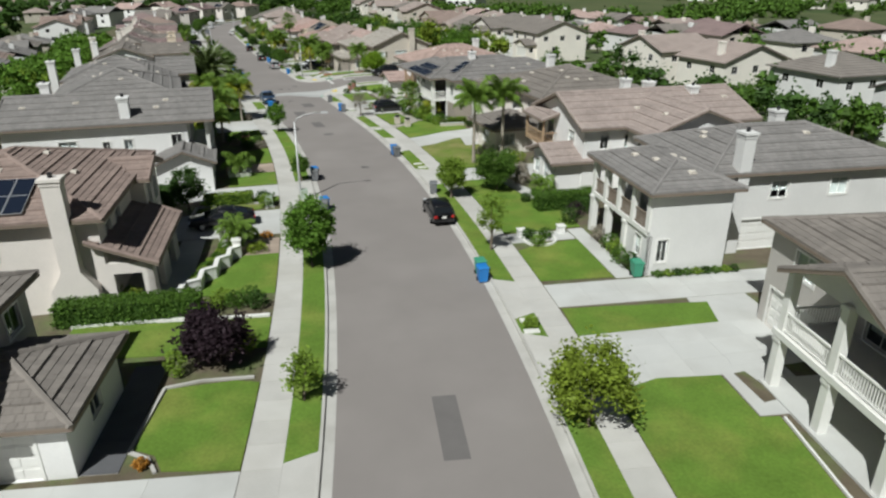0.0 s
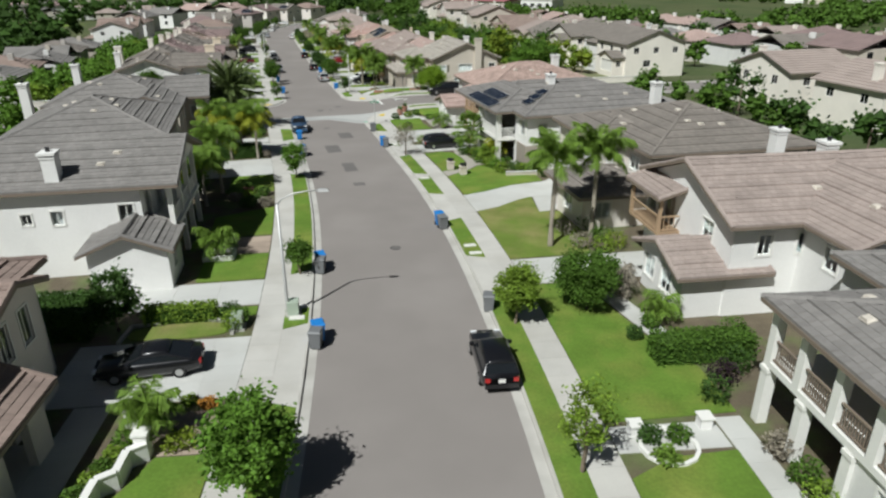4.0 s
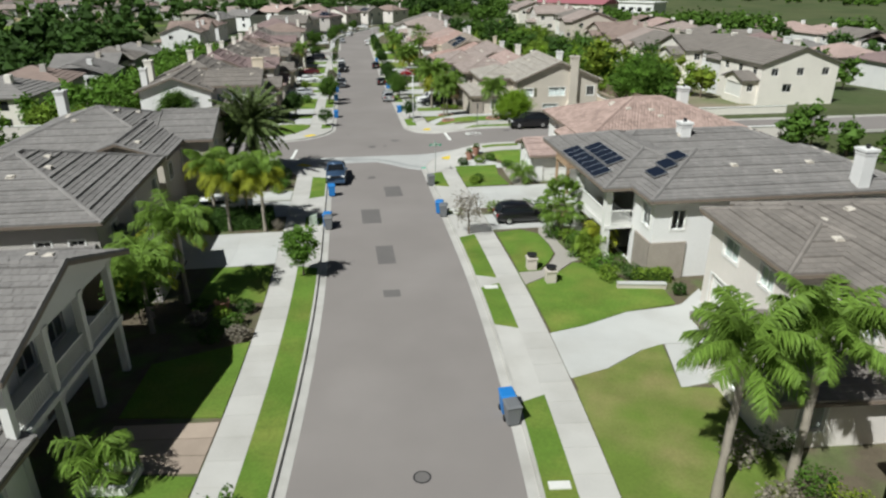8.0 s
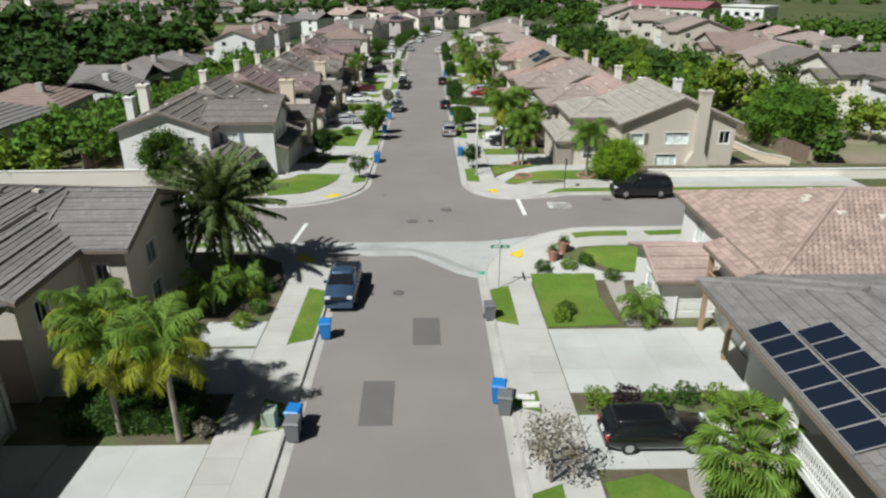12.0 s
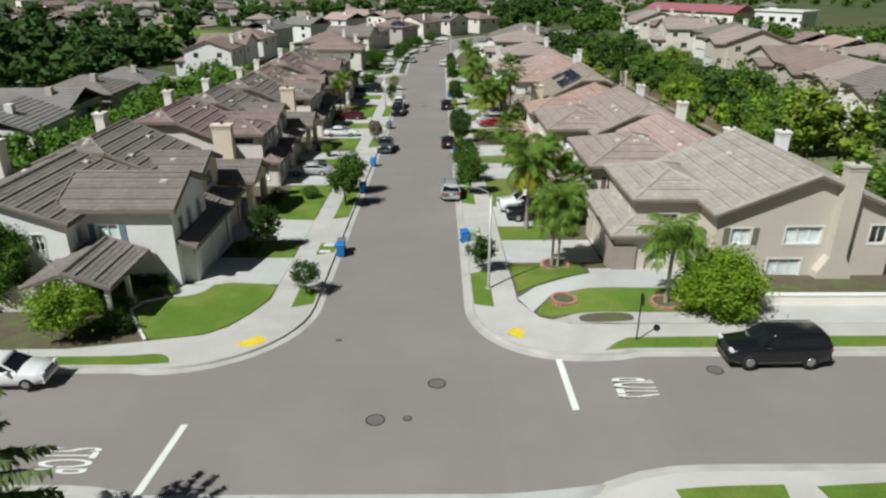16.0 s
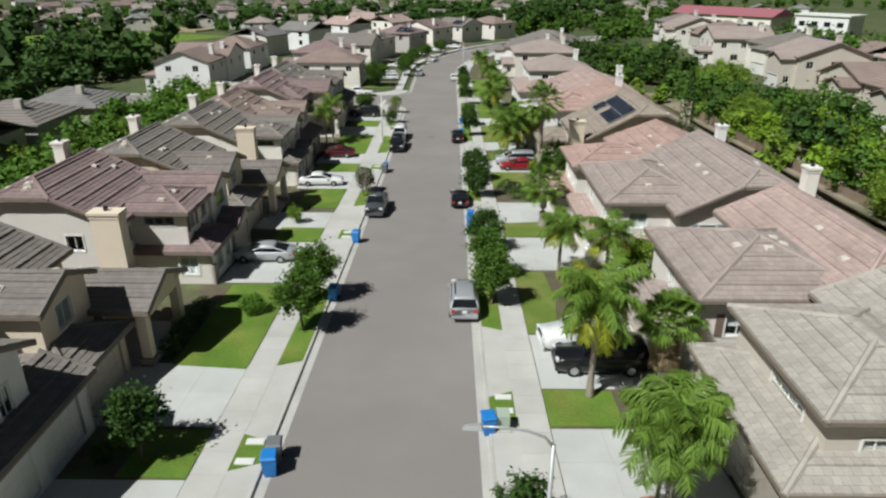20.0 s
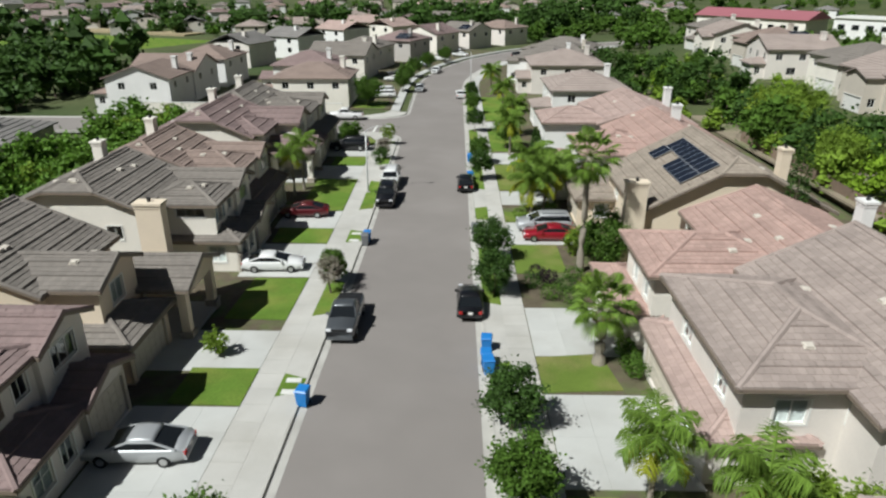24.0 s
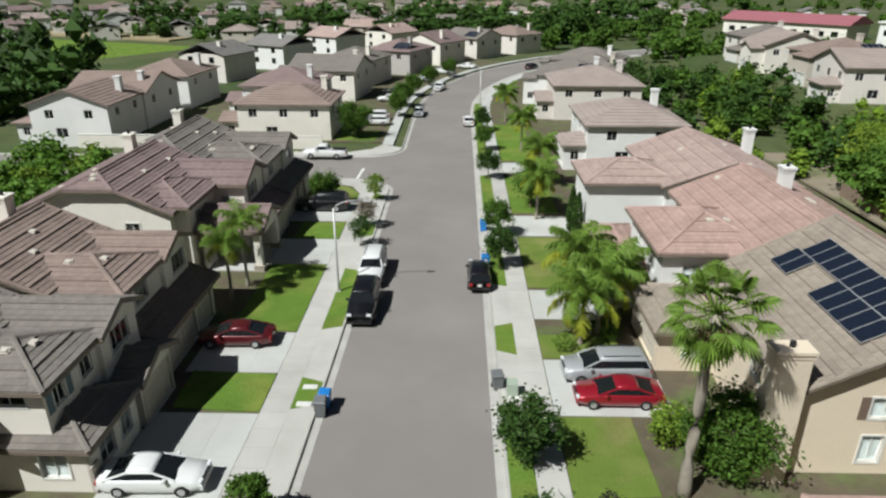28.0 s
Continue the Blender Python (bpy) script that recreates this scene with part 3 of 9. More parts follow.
def window(h, m, p0, p1, z0, z1, trim=WHITE, blind=True, shutter=None, lights=2, rows=1):
    mb = MB()
    framed(mb, m, p0, p1, z0, z1, 0.06, 0.13, 0.06)
    for k in range(1, lights):
        c = p0 + (p1 - p0) * k / lights
        mb.box(c - 0.025, c + 0.025, 0.07, 0.12, z0 + 0.06, z1 - 0.06, m)
    for k in range(1, rows):
        c = z0 + (z1 - z0) * k / rows
        mb.box(p0 + 0.06, p1 - 0.06, 0.075, 0.115, c - 0.02, c + 0.02, m)
    if h.far:
        nf = len(mb.f)
        me = mb.box(p0 + 0.05, p1 - 0.05, 0.09, 0.102, z0 + 0.05, z1 - 0.05, m).mesh("window", trim)
        me.materials.append(CARGLASS)
        me.polygons.foreach_set("material_index", [0] * nf + [1] * 6)
        return part("window", me, None, h.root)
    w = part("window", mb, trim, h.root)
    pane = part("pane", MB().box(p0 + 0.05, p1 - 0.05, 0.09, 0.102, z0 + 0.05, z1 - 0.05, m), GLASS, w)
    pane.visible_shadow = False
    tr = MB()
    framed(tr, m, p0 - 0.1, p1 + 0.1, z0 - 0.1, z1 + 0.1, -0.035, 0.03, 0.1)
    part("surround", tr, trim, w)
    if blind:
        part("blind", MB().box(p0 + 0.04, p1 - 0.04, 0.16, 0.17, z0 + (0.0 if h.rng.random() < 0.6 else 0.5), z1 - 0.04, m), BLIND, w)
    if shutter:
        for a in (p0 - 0.52, p1 + 0.1):
            sh = MB()
            prof = [(-0.006, z0 - 0.05), (-0.03, z0 - 0.05)]
            for k in range(14):
                z = z0 - 0.05 + (z1 - z0 + 0.1) * k / 14
                prof += [(-0.05, z + 0.02), (-0.028, z + (z1 - z0 + 0.1) / 14)]
            prof.append((-0.006, z1 + 0.05))
            sh.prism([m @ Vector((a, t, z)) for t, z in prof], [m @ Vector((a + 0.42, t, z)) for t, z in prof])
            part("shutter", sh, shutter, h.root)
    return w


def garage_door(h, m, p0, p1, z0, z1, material):
    fr = MB()
    for a, b, c, e in ((p0 - 0.12, p0, z0, z1 + 0.12), (p1, p1 + 0.12, z0, z1 + 0.12), (p0, p1, z1, z1 + 0.12)):
        fr.box(a, b, -0.03, 0.08, c, e, m)
    g = part("garage_door", fr.weld(), material, h.root)
    if h.far:
        part("panel", MB().box(p0, p1, 0.11, 0.16, z0, z1, m), material, g)
        return
    for k in range(4):
        a, b = z0 + (z1 - z0) * k / 4 + 0.008, z0 + (z1 - z0) * (k + 1) / 4 - 0.008
        mb = MB().box(p0, p1, 0.13, 0.16, a, b, m)
        n = max(4, int((p1 - p0) / 0.62))
        for i in range(n):
            c0, c1 = p0 + (p1 - p0) * (i + 0.1) / n, p0 + (p1 - p0) * (i + 0.9) / n
            mb.box(c0, c1, 0.11, 0.131, a + 0.08, b - 0.08, m)
        part("panel", mb, material, g)


def plain_door(h, m, p0, p1, z0, z1, material):
    mb = MB().box(p0, p1, 0.1, 0.15, z0, z1, m)
    for c, e in ((0.08, 0.46), (0.54, 0.92)):
        for a, b in ((0.12, 0.44), (0.56, 0.88)):
            mb.box(p0 + (p1 - p0) * a, p0 + (p1 - p0) * b, 0.085, 0.101, z0 + (z1 - z0) * c, z0 + (z1 - z0) * e, m)
    d = part("door", mb, material, h.root)
    fr = MB()
    framed(fr, m, p0 - 0.08, p1 + 0.08, z0 - 0.02, z1 + 0.08, -0.03, 0.12, 0.08)
    part("frame", fr, WHITE, d)
    part("handle", MB().box(p1 - 0.14, p1 - 0.1, 0.02, 0.1, z0 + 0.95, z0 + 1.1, m), DARK_METAL, d)


def wall(h, rect, face, z0, z1, ops, material, thick=0.2, gable=None, trim=WHITE, name="wall"):
    """One wall with its openings cut through, and the doors and windows in them."""
    m, L, rev = face_frame(h, rect, face)
    holes = []
    for o in ops:
        kind, p, w, a, hh = o[:5]
        p = L - p - w if rev else p
        holes.append((max(0.05, p), min(L - 0.05, p + w), a, a + hh, kind, o[5] if len(o) > 5 else {}))
    ps = sorted({0.0, L, *[q for o in holes for q in o[:2]]})
    zs = sorted({z0, z1, *[q for o in holes for q in o[2:4]]})
    mb = MB()
    for a, b in zip(ps, ps[1:]):
        run = None
        for c, e in zip(zs, zs[1:]):
            mp, mz = (a + b) / 2, (c + e) / 2
            if any(o[0] < mp < o[1] and o[2] < mz < o[3] for o in holes):
                if run:
                    mb.box(a, b, 0, thick, run[0], run[1], m)
                run = None
            else:
                run = (run[0], e) if run else (c, e)
        if run:
            mb.box(a, b, 0, thick, run[0], run[1], m)
    if gable:
        g, cut = gable if isinstance(gable, tuple) else (gable, 0.0)
        low = L / 2 * (1 - cut / g)
        tops = [(L - low, z1 + g - cut), (low, z1 + g - cut)] if cut else [(L / 2, z1 + g)]
        ring = [(0, z1), (L, z1)] + tops
        mb.prism([m @ Vector((x, 0, zz)) for x, zz in ring][::-1], [m @ Vector((x, thick, zz)) for x, zz in ring][::-1])
    part(name, mb.weld(), material, h.root)
    for p0, p1, a, b, kind, kw in holes:
        if kind == "w":
            window(h, m, p0, p1, a, b, **({"trim": trim} | kw))
        elif kind == "g":
            garage_door(h, m, p0, p1, a, b, kw.get("mat", trim))
        elif kind == "d":
            plain_door(h, m, p0, p1, a, b, kw.get("mat", BROWN_TRIM))
    return m, L


def slope_tiles(mb, A, e, n, L, kl, kr, T, pitch, rng, style, c0=0.0):
    """Courses of overlapping tiles on one roof slope, cut to its hips, which begin c0 up the slope."""
    c = 1 / math.sqrt(1 + pitch * pitch)
    rows = max(1, int(round(T / c / (0.36 if style != "strip" else 0.72))))
    wid = 0.34 if style == "flat" else 0.29
    V, F = mb.v, mb.f
    def P(a, q, l):
        return (A[0] + e[0] * a + n[0] * q, A[1] + e[1] * a + n[1] * q, A[2] + pitch * q + l)
    for r in range(rows):
        q0, q1 = T * r / rows, min(T, T * (r + 1) / rows + (0.02 if style != "strip" else 0.0))
        g0, g1 = max(0.0, q0 - c0), max(0.0, q1 - c0)
        l0, r0, l1, r1 = kl * g0, L - kr * g0, kl * g1, L - kr * g1
        if r0 - l0 < 0.08:
            continue
        if style == "strip":
            k = len(V)
            V += [P(l0, q0, 0.07), P(r0, q0, 0.07), P(r1, q1, 0.0), P(l1, q1, 0.0), P(l0, q0, 0.0), P(r0, q0, 0.0)]
            F += [(k, k + 1, k + 2, k + 3), (k + 4, k + 5, k + 1, k)]
            continue
        off = (r % 2) * 0.5 * wid
        i0, i1 = int((l0 - off) / wid) - 1, int((r0 - off) / wid) + 1
        for i in range(i0, i1 + 1):
            a0, a1 = i * wid + off + 0.006, (i + 1) * wid + off - 0.006
            b0, b1, t0, t1 = max(a0, l0), min(a1, r0), max(a0, l1), min(a1, r1)
            if b1 - b0 < 0.04:
                continue
            if t1 < t0:
                t0 = t1 = min(max((a0 + a1) / 2, l1), r1) if r1 >= l1 else (l1 + r1) / 2
            j = rng.uniform(-0.012, 0.012)
            k = len(V)
            if style == "barrel":
                bm_, tm = (b0 + b1) / 2, (t0 + t1) / 2
                V += [P(b0, q0, 0.03 + j), P(bm_ - 0.05, q0, 0.095 + j), P(bm_ + 0.05, q0, 0.095 + j), P(b1, q0, 0.03 + j), P(t1, q1, 0.015), P(min(tm + 0.05, t1), q1, 0.07), P(max(tm - 0.05, t0), q1, 0.07), P(t0, q1, 0.015)]
                F += [(k, k + 1, k + 6, k + 7), (k + 1, k + 2, k + 5, k + 6), (k + 2, k + 3, k + 4, k + 5), (k + 3, k + 2, k + 1, k)]
            else:
                lip = 0.13 if r % 3 == 0 else 0.062
                V += [P(b0, q0, lip + j), P(b1, q0, lip + j), P(t1, q1, 0.03), P(t0, q1, 0.03), P(b0, q0, 0.005), P(b1, q0, 0.005)]
                F += [(k, k + 1, k + 2, k + 3), (k + 4, k + 5, k + 1, k)]


def caps(mb, p, q, rng, size=0.3, step=0.42):
    p, q = Vector(p), Vector(q)
    n = max(1, int((q - p).length / step))
    turn = (q - p).to_track_quat("Y", "Z").to_matrix().to_4x4()
    for i in range(n):
        m = Matrix.Translation(p.lerp(q, (i + 0.5) / n)) @ turn @ pose(0, 0, rng.uniform(-0.01, 0.01), 2.5)
        a, w = (q - p).length / n * 0.54, size / 2
        mb.prism([m @ Vector(v) for v in ((w, -a, -0.03), (w, a, -0.03), (-w, a, -0.03), (-w, -a, -0.03))][::-1], [m @ Vector(v) for v in ((w * 0.45, -a, 0.09), (w * 0.45, a, 0.09), (-w * 0.45, a, 0.09), (-w * 0.45, -a, 0.09))][::-1])


def roof(h, rect, z, style, pitch, over, material, tile="flat", fascia=BROWN_TRIM, vents=0, clip=1.6):
    """A tiled hip, gable, clipped gable or shed roof over a wall rectangle; z is the height of its outer eave."""
    x0, x1, y0, y1 = rect[0] - over, rect[1] + over, rect[2] - over, rect[3] + over
    W, D = x1 - x0, y1 - y0
    k, T = (1, min(W, D) / 2) if style == "hip" else (0, 0)
    sl = []
    south = ((x0, y0, z), (1, 0), (0, 1), W)
    north = ((x1, y1, z), (-1, 0), (0, -1), W)
    west = ((x0, y1, z), (0, -1), (1, 0), D)
    east = ((x1, y0, z), (0, 1), (-1, 0), D)
    if style == "hip":
        sl = [(f, 1, 1, T, 0.0) for f in (south, north, west, east)]
    elif style == "gu":
        sl = [(south, 0, 0, D / 2, 0.0), (north, 0, 0, D / 2, 0.0)]
    elif style == "gs":
        sl = [(west, 0, 0, W / 2, 0.0), (east, 0, 0, W / 2, 0.0)]
    elif style == "clip":
        c = W / 2 - clip
        sl = [(west, 0, 1, W / 2, c), (east, 1, 0, W / 2, c), (((x0 + c, y0, z + pitch * c), (1, 0), (0, 1), 2 * clip), 1, 1, clip, 0.0)]
    elif style == "shed":
        sl = [((west if h.sg > 0 else east), 0, 0, W, 0.0)]
    elif style == "shed_s":
        sl = [(south, 0, 0, D, 0.0)]
    deck, tl, cp, fa = MB(), MB(), MB(), []
    ends = []
    for (A, e, n, L), kl, kr, t, c0 in sl:
        P = lambda a, q, l=0.0: Vector((A[0] + e[0] * a + n[0] * q, A[1] + e[1] * a + n[1] * q, A[2] + pitch * q + l))
        lt, rt = kl * (t - c0), L - kr * (t - c0)
        poly = [P(0, 0), P(L, 0)] + ([P(L, c0)] if kr and c0 else []) + [P(rt, t)] + ([P(lt, t)] if rt - lt > 0.02 else []) + ([P(0, c0)] if kl and c0 else [])
        deck.prism([p - Vector((0, 0, 0.13)) for p in poly], poly)
        slope_tiles(tl, A, e, n, L, kl, kr, t, pitch, h.rng, tile, c0)
        m = Matrix(((e[0], n[0], 0, A[0]), (e[1], n[1], 0, A[1]), (0, 0, 1, A[2]), (0, 0, 0, 1)))
        fa.append(MB().box(0, L, -0.035, -0.003, -0.17, 0.0, m))
        for k, a, at in ((kl, -0.033, 0.05), (kr, L + 0.003, L - 0.05)):
            top = c0 if k else t
            if top > 0.1:
                q0, q1 = [m @ Vector((a, y, zz)) for y, zz in ((0, -0.17), (top, top * pitch - 0.17), (top, top * pitch + 0.03), (0, 0.03))], [m @ Vector((a + 0.03, y, zz)) for y, zz in ((0, -0.17), (top, top * pitch - 0.17), (top, top * pitch + 0.03), (0, 0.03))]
                fa.append(MB().prism(q0, q1))
                caps(cp, P(at, 0, 0.05), P(at, top, 0.05), h.rng, 0.22)
        if kl:
            caps(cp, P(0, c0, 0.06), P(lt, t, 0.06), h.rng)
        if style not in ("shed", "shed_s") and rt - lt > 0.3:
            ends.append((P(lt, t, 0.06), P(rt, t, 0.06)))
    if ends:
        caps(cp, ends[0][0], ends[0][1], h.rng, 0.32)
    if h.far:
        deck.v, deck.f = deck.v + tl.v, deck.f + [tuple(i + len(deck.v) for i in q) for q in tl.f]
        return part("roof", deck.weld(), material, h.root)
    r = part("roof", deck.weld(), fascia, h.root)
    t = part("tiles", tl, material, r)
    t["kind"] = "stuff"
    part("ridge_tiles", cp, material, r)["kind"] = "stuff"
    for f in fa if not h.far else ():
        part("fascia", f, fascia, r)
    for i in range(vents):
        (A, e, n, L), kl, kr, tt, c0 = sl[(i * 3 + i // 2) % len(sl)]
        q = tt * h.rng.uniform(0.45, 0.8)
        g = max(0.0, q - c0)
        a = h.rng.uniform(max(0.8, kl * g + 0.7), max(1.2, L - kr * g - 0.7))
        m = Matrix(((e[0], n[0], 0, A[0] + e[0] * a + n[0] * q), (e[1], n[1], 0, A[1] + e[1] * a + n[1] * q), (0, 0, 1, A[2] + pitch * q + 0.06), (0, 0, 0, 1))) @ pose(0, 0, 0, math.degrees(math.atan(pitch)))
        v = MB().box(-0.24, 0.24, -0.2, 0.2, 0, 0.05, m).prism([m @ Vector(p) for p in ((-0.2, -0.17, 0.05), (0.2, -0.17, 0.05), (0.2, 0.17, 0.05), (-0.2, 0.17, 0.05))], [m @ Vector(p) for p in ((-0.15, -0.15, 0.16), (0.15, -0.15, 0.16), (0.15, 0.1, 0.1), (-0.15, 0.1, 0.1))])
        part("roof_vent", v, VENT, r)
    return r


VENT = mat("vent_paint", (0.58, 0.53, 0.46), 0.7, 0.08, 2, 0.05, 10, 0)


def wing(h, s0, s1, u0, u1, eave, style="hip", wallm=S_WHITE, tilem=T_GREY, pitch=0.36, over=0.5, tile="flat", trim=WHITE, fascia=BROWN_TRIM, vents=0, S=(), N=(), F=(), B=(), z0=-0.9, walls="SNFB", clip=1.6):
    """A block of the house: four walls, a roof and a floor slab."""
    rect = h.rect(s0, s1, u0, u1)
    top = eave + over * pitch - 0.14
    lw, ld = rect[1] - rect[0], rect[3] - rect[2]
    for f, ops in (("S", S), ("N", N), ("F", F), ("B", B)):
        if f not in walls:
            continue
        g = None
        if style in ("gs", "clip") and f in "SN":
            g = lw / 2 * pitch
            if style == "clip" and f == "S":
                g = (g, (clip - 0.1) * pitch)
        if style == "gu" and f in "FB":
            g = ld / 2 * pitch
        inner = rect if f in "SN" else (rect[0], rect[1], rect[2] + 0.2, rect[3] - 0.2)
        ops2 = ops if f in "SN" else [(o[0], o[1] - 0.2, *o[2:]) for o in ops]
        wall(h, inner, f, z0, top, list(ops2), wallm, gable=g, trim=trim)
    if z0 < 0 and not h.far:
        part("floor_slab", MB().box(rect[0] + 0.21, rect[1] - 0.21, rect[2] + 0.21, rect[3] - 0.21, -0.2, 0.0), CONCRETE, h.root)
    return roof(h, rect, eave, style, pitch, over, tilem, tile, fascia, vents, clip)


def chimney(h, s, u, z1, material, w=0.9, t=0.8, z0=-0.5, flare=0.0):
    x, y = h.xy(s, u)
    mb = MB().box(x - t / 2, x + t / 2, y - w / 2, y + w / 2, z0, z1)
    if flare:
        mb.prism([Vector((x - t / 2 - flare, y - w / 2 - 0.01, z0)), Vector((x + t / 2 + flare, y - w / 2 - 0.01, z0)), Vector((x + t / 2 + flare, y + w / 2, z0)), Vector((x - t / 2 - flare, y + w / 2, z0))],
                 [Vector((x - t / 2 - flare, y - w / 2 - 0.01, 1.6)), Vector((x + t / 2 + flare, y - w / 2 - 0.01, 1.6)), Vector((x + t / 2 + flare, y + w / 2, 1.6)), Vector((x - t / 2 - flare, y + w / 2, 1.6))])
        mb.prism([Vector((x - t / 2 - flare, y - w / 2 - 0.01, 1.6)), Vector((x + t / 2 + flare, y - w / 2 - 0.01, 1.6)), Vector((x + t / 2 + flare, y + w / 2, 1.6)), Vector((x - t / 2 - flare, y + w / 2, 1.6))],
                 [Vector((x - t / 2 - 0.003, y - w / 2 - 0.01, 2.7)), Vector((x + t / 2 + 0.003, y - w / 2 - 0.01, 2.7)), Vector((x + t / 2 + 0.003, y + w / 2, 2.7)), Vector((x - t / 2 - 0.003, y + w / 2, 2.7))])
    c = part("chimney", mb, material, h.root)
    part("cap", MB().box(x - t / 2 - 0.1, x + t / 2 + 0.1, y - w / 2 - 0.1, y + w / 2 + 0.1, z1, z1 + 0.16).box(x - t / 2 - 0.04, x + t / 2 + 0.04, y - w / 2 - 0.04, y + w / 2 + 0.04, z1 - 0.22, z1 - 0.1), material, c)
    if h.far:
        return
    part("flue", MB().tube([(x, y, z1 + 0.1), (x, y, z1 + 0.42)], [0.13, 0.13], 10), DARK_METAL, c)


def column(h, s, u, z0, z1, w, material, foot=None):
    x, y = h.xy(s, u)
    a = w / 2
    mb = MB().box(x - a, x + a, y - a, y + a, z0, z1).box(x - a - 0.05, x + a + 0.05, y - a - 0.05, y + a + 0.05, z1 - 0.25, z1 - 0.05)
    c = part("column", mb, material, h.root)
    if foot:
        part("plinth", MB().box(x - a - 0.12, x + a + 0.12, y - a - 0.12, y + a + 0.12, z0, z0 + 0.9).box(x - a - 0.16, x + a + 0.16, y - a - 0.16, y + a + 0.16, z0 + 0.9, z0 + 0.98), foot, c)


def railing(h, s0, u0, s1, u1, z, material, hgt=1.0, pitch=0.14, solid=False):
    a, b = Vector((*h.xy(s0, u0), z)), Vector((*h.xy(s1, u1), z))
    m = Matrix.Translation(a) @ (b - a).to_track_quat("X", "Z").to_matrix().to_4x4()
    L = (b - a).length
    mb = MB().box(0, L, -0.05, 0.05, hgt - 0.08, hgt, m).box(0, L, -0.04, 0.04, 0.06, 0.14, m)
    if solid:
        mb.box(0, L, -0.03, 0.03, 0.14, hgt - 0.08, m)
    r = part("railing", mb, material, h.root)
    if not solid:
        me = MB().box(-0.022, 0.022, -0.022, 0.022, 0.14, hgt - 0.08).mesh("baluster", material)
        n = max(2, int(L / pitch))
        for i in range(1, n):
            ob = part("baluster", me, None, r)
            ob.matrix_basis = m @ Matrix.Translation((L * i / n, 0, 0))


def solar(h, corner, across, up, n, m, w=1.0, l=1.62):
    """Framed solar modules in n by m on a roof slope."""
    c, a, b = Vector(corner), Vector(across).normalized(), Vector(up).normalized()
    nrm = a.cross(b).normalized()
    if nrm.z < 0:
        nrm = -nrm
    mm = Matrix((Vector((*a, 0)), Vector((*b, 0)), Vector((*nrm, 0)), Vector((0, 0, 0, 1)))).transposed()
    me = MB().box(0, w - 0.02, 0, l - 0.02, 0, 0.036).box(0.025, w - 0.045, 0.025, l - 0.045, 0.01, 0.041).mesh("solar_panel", GALV)
    me.materials.append(SOLAR)
    me.polygons.foreach_set("material_index", [0] * 6 + [1] * 6)
    for i in range(n):
        for j in range(m):
            p = part("solar_panel", me, None, h.root, "dark blue framed solar panel")
            p.matrix_basis = Matrix.Translation(c + a * (i * w) + b * (j * l) + nrm * 0.16) @ mm


def W(p, w, z, hh, **kw):
    return ("w", p, w, z, hh, kw)


def G(p, w, hh=2.15, **kw):
    return ("g", p, w, 0.0, hh, kw)


def D(p, w=1.0, hh=2.1, **kw):
    return ("d", p, w, 0.0, hh, kw)


def O(p, w, z, hh):
    return ("o", p, w, z, hh)


def upper(n, L, w=1.2, z=3.6, hh=1.2, **kw):
    return [W(L * (i + 0.5) / n - w / 2, w, z, hh, **kw) for i in range(n)]

# ---- houses on the right, before the crossing ----
h = House(1, 20, 16, "white two-storey house with grey tiled roof and two-level columned porch")
wing(h, 6, 30.2, 18.3, 32, 5.6, "hip", S_GREY, T_GREYB, vents=6, S=upper(3, 13), N=[W(1.0, 1.2, 3.5, 1.2), W(4, 1.2, 3.5, 1.2), W(8, 1.2, 3.5, 1.2)], F=[W(2, 1.6, 3.0, 2.0), W(6, 1.6, 3.0, 2.0), W(10, 1.8, 3.0, 2.0), W(15, 1.8, 3.0, 2.0), W(20.5, 1.6, 3.6, 1.3), O(9, 2.5, 0.1, 2.2), W(14.5, 1.6, 0.8, 1.5), G(18.9, 4.6)])
roof(h, h.rect(16.9, 23.5, 14.9, 20), 6.0, "gu", 0.42, 0.45, T_GREYB)
wall(h, h.rect(16.9, 23.5, 15.4, 20), "F", 5.75, 6.1, [], S_OFF, gable=1.35)
h.box("balcony_floor", 10, 24.4, 15.1, 18.3, 2.6, 2.9, WHITE)
for s in (10.3, 13.6, 17.0, 20.6, 24.0):
    column(h, s, 15.4, -0.3, 2.6, 0.45, WHITE)
    column(h, s, 15.4, 2.9, 5.95, 0.4, WHITE)
for a, b in ((10.5, 13.4), (13.8, 16.8), (17.2, 20.4), (20.8, 23.8)):
    railing(h, a, 15.3, b, 15.3, 2.9, WHITE)
railing(h, 24.2, 15.5, 24.2, 18.2, 2.9, WHITE)
roof(h, h.rect(8.5, 16.6, 15.2, 18.6), 5.6, "shed", 0.3, 0.35, T_GREYB)
h.box("porch_floor", 8, 24.4, 15.0, 18.3, -0.5, 0.08, CONCRETE)

h = House(1, 40, 15, "white stucco two-storey house with grey tiled hip roof and corner balcony")
wing(h, 34.9, 43.6, 17.2, 19.9, 5.5, "hip", S_OFF, T_GREY, over=0.1, S=[], F=[W(1, 1.6, 3.0, 2.0, blind=False), W(3.6, 1.6, 3.0, 2.0, blind=False), W(6.2, 1.6, 3.0, 2.0, blind=False), D(5.5), W(2, 1.4, 0.8, 1.4)], N=[])
wall(h, h.rect(34.9, 38.0, 14.6, 17.2), "S", -0.9, 5.6, [W(0.6, 0.7, 0.9, 1.5, blind=False)], S_OFF)
wall(h, h.rect(34.9, 38.0, 14.6, 17.2), "F", -0.9, 2.7, [W(1.0, 0.8, 0.9, 1.4)], S_OFF)
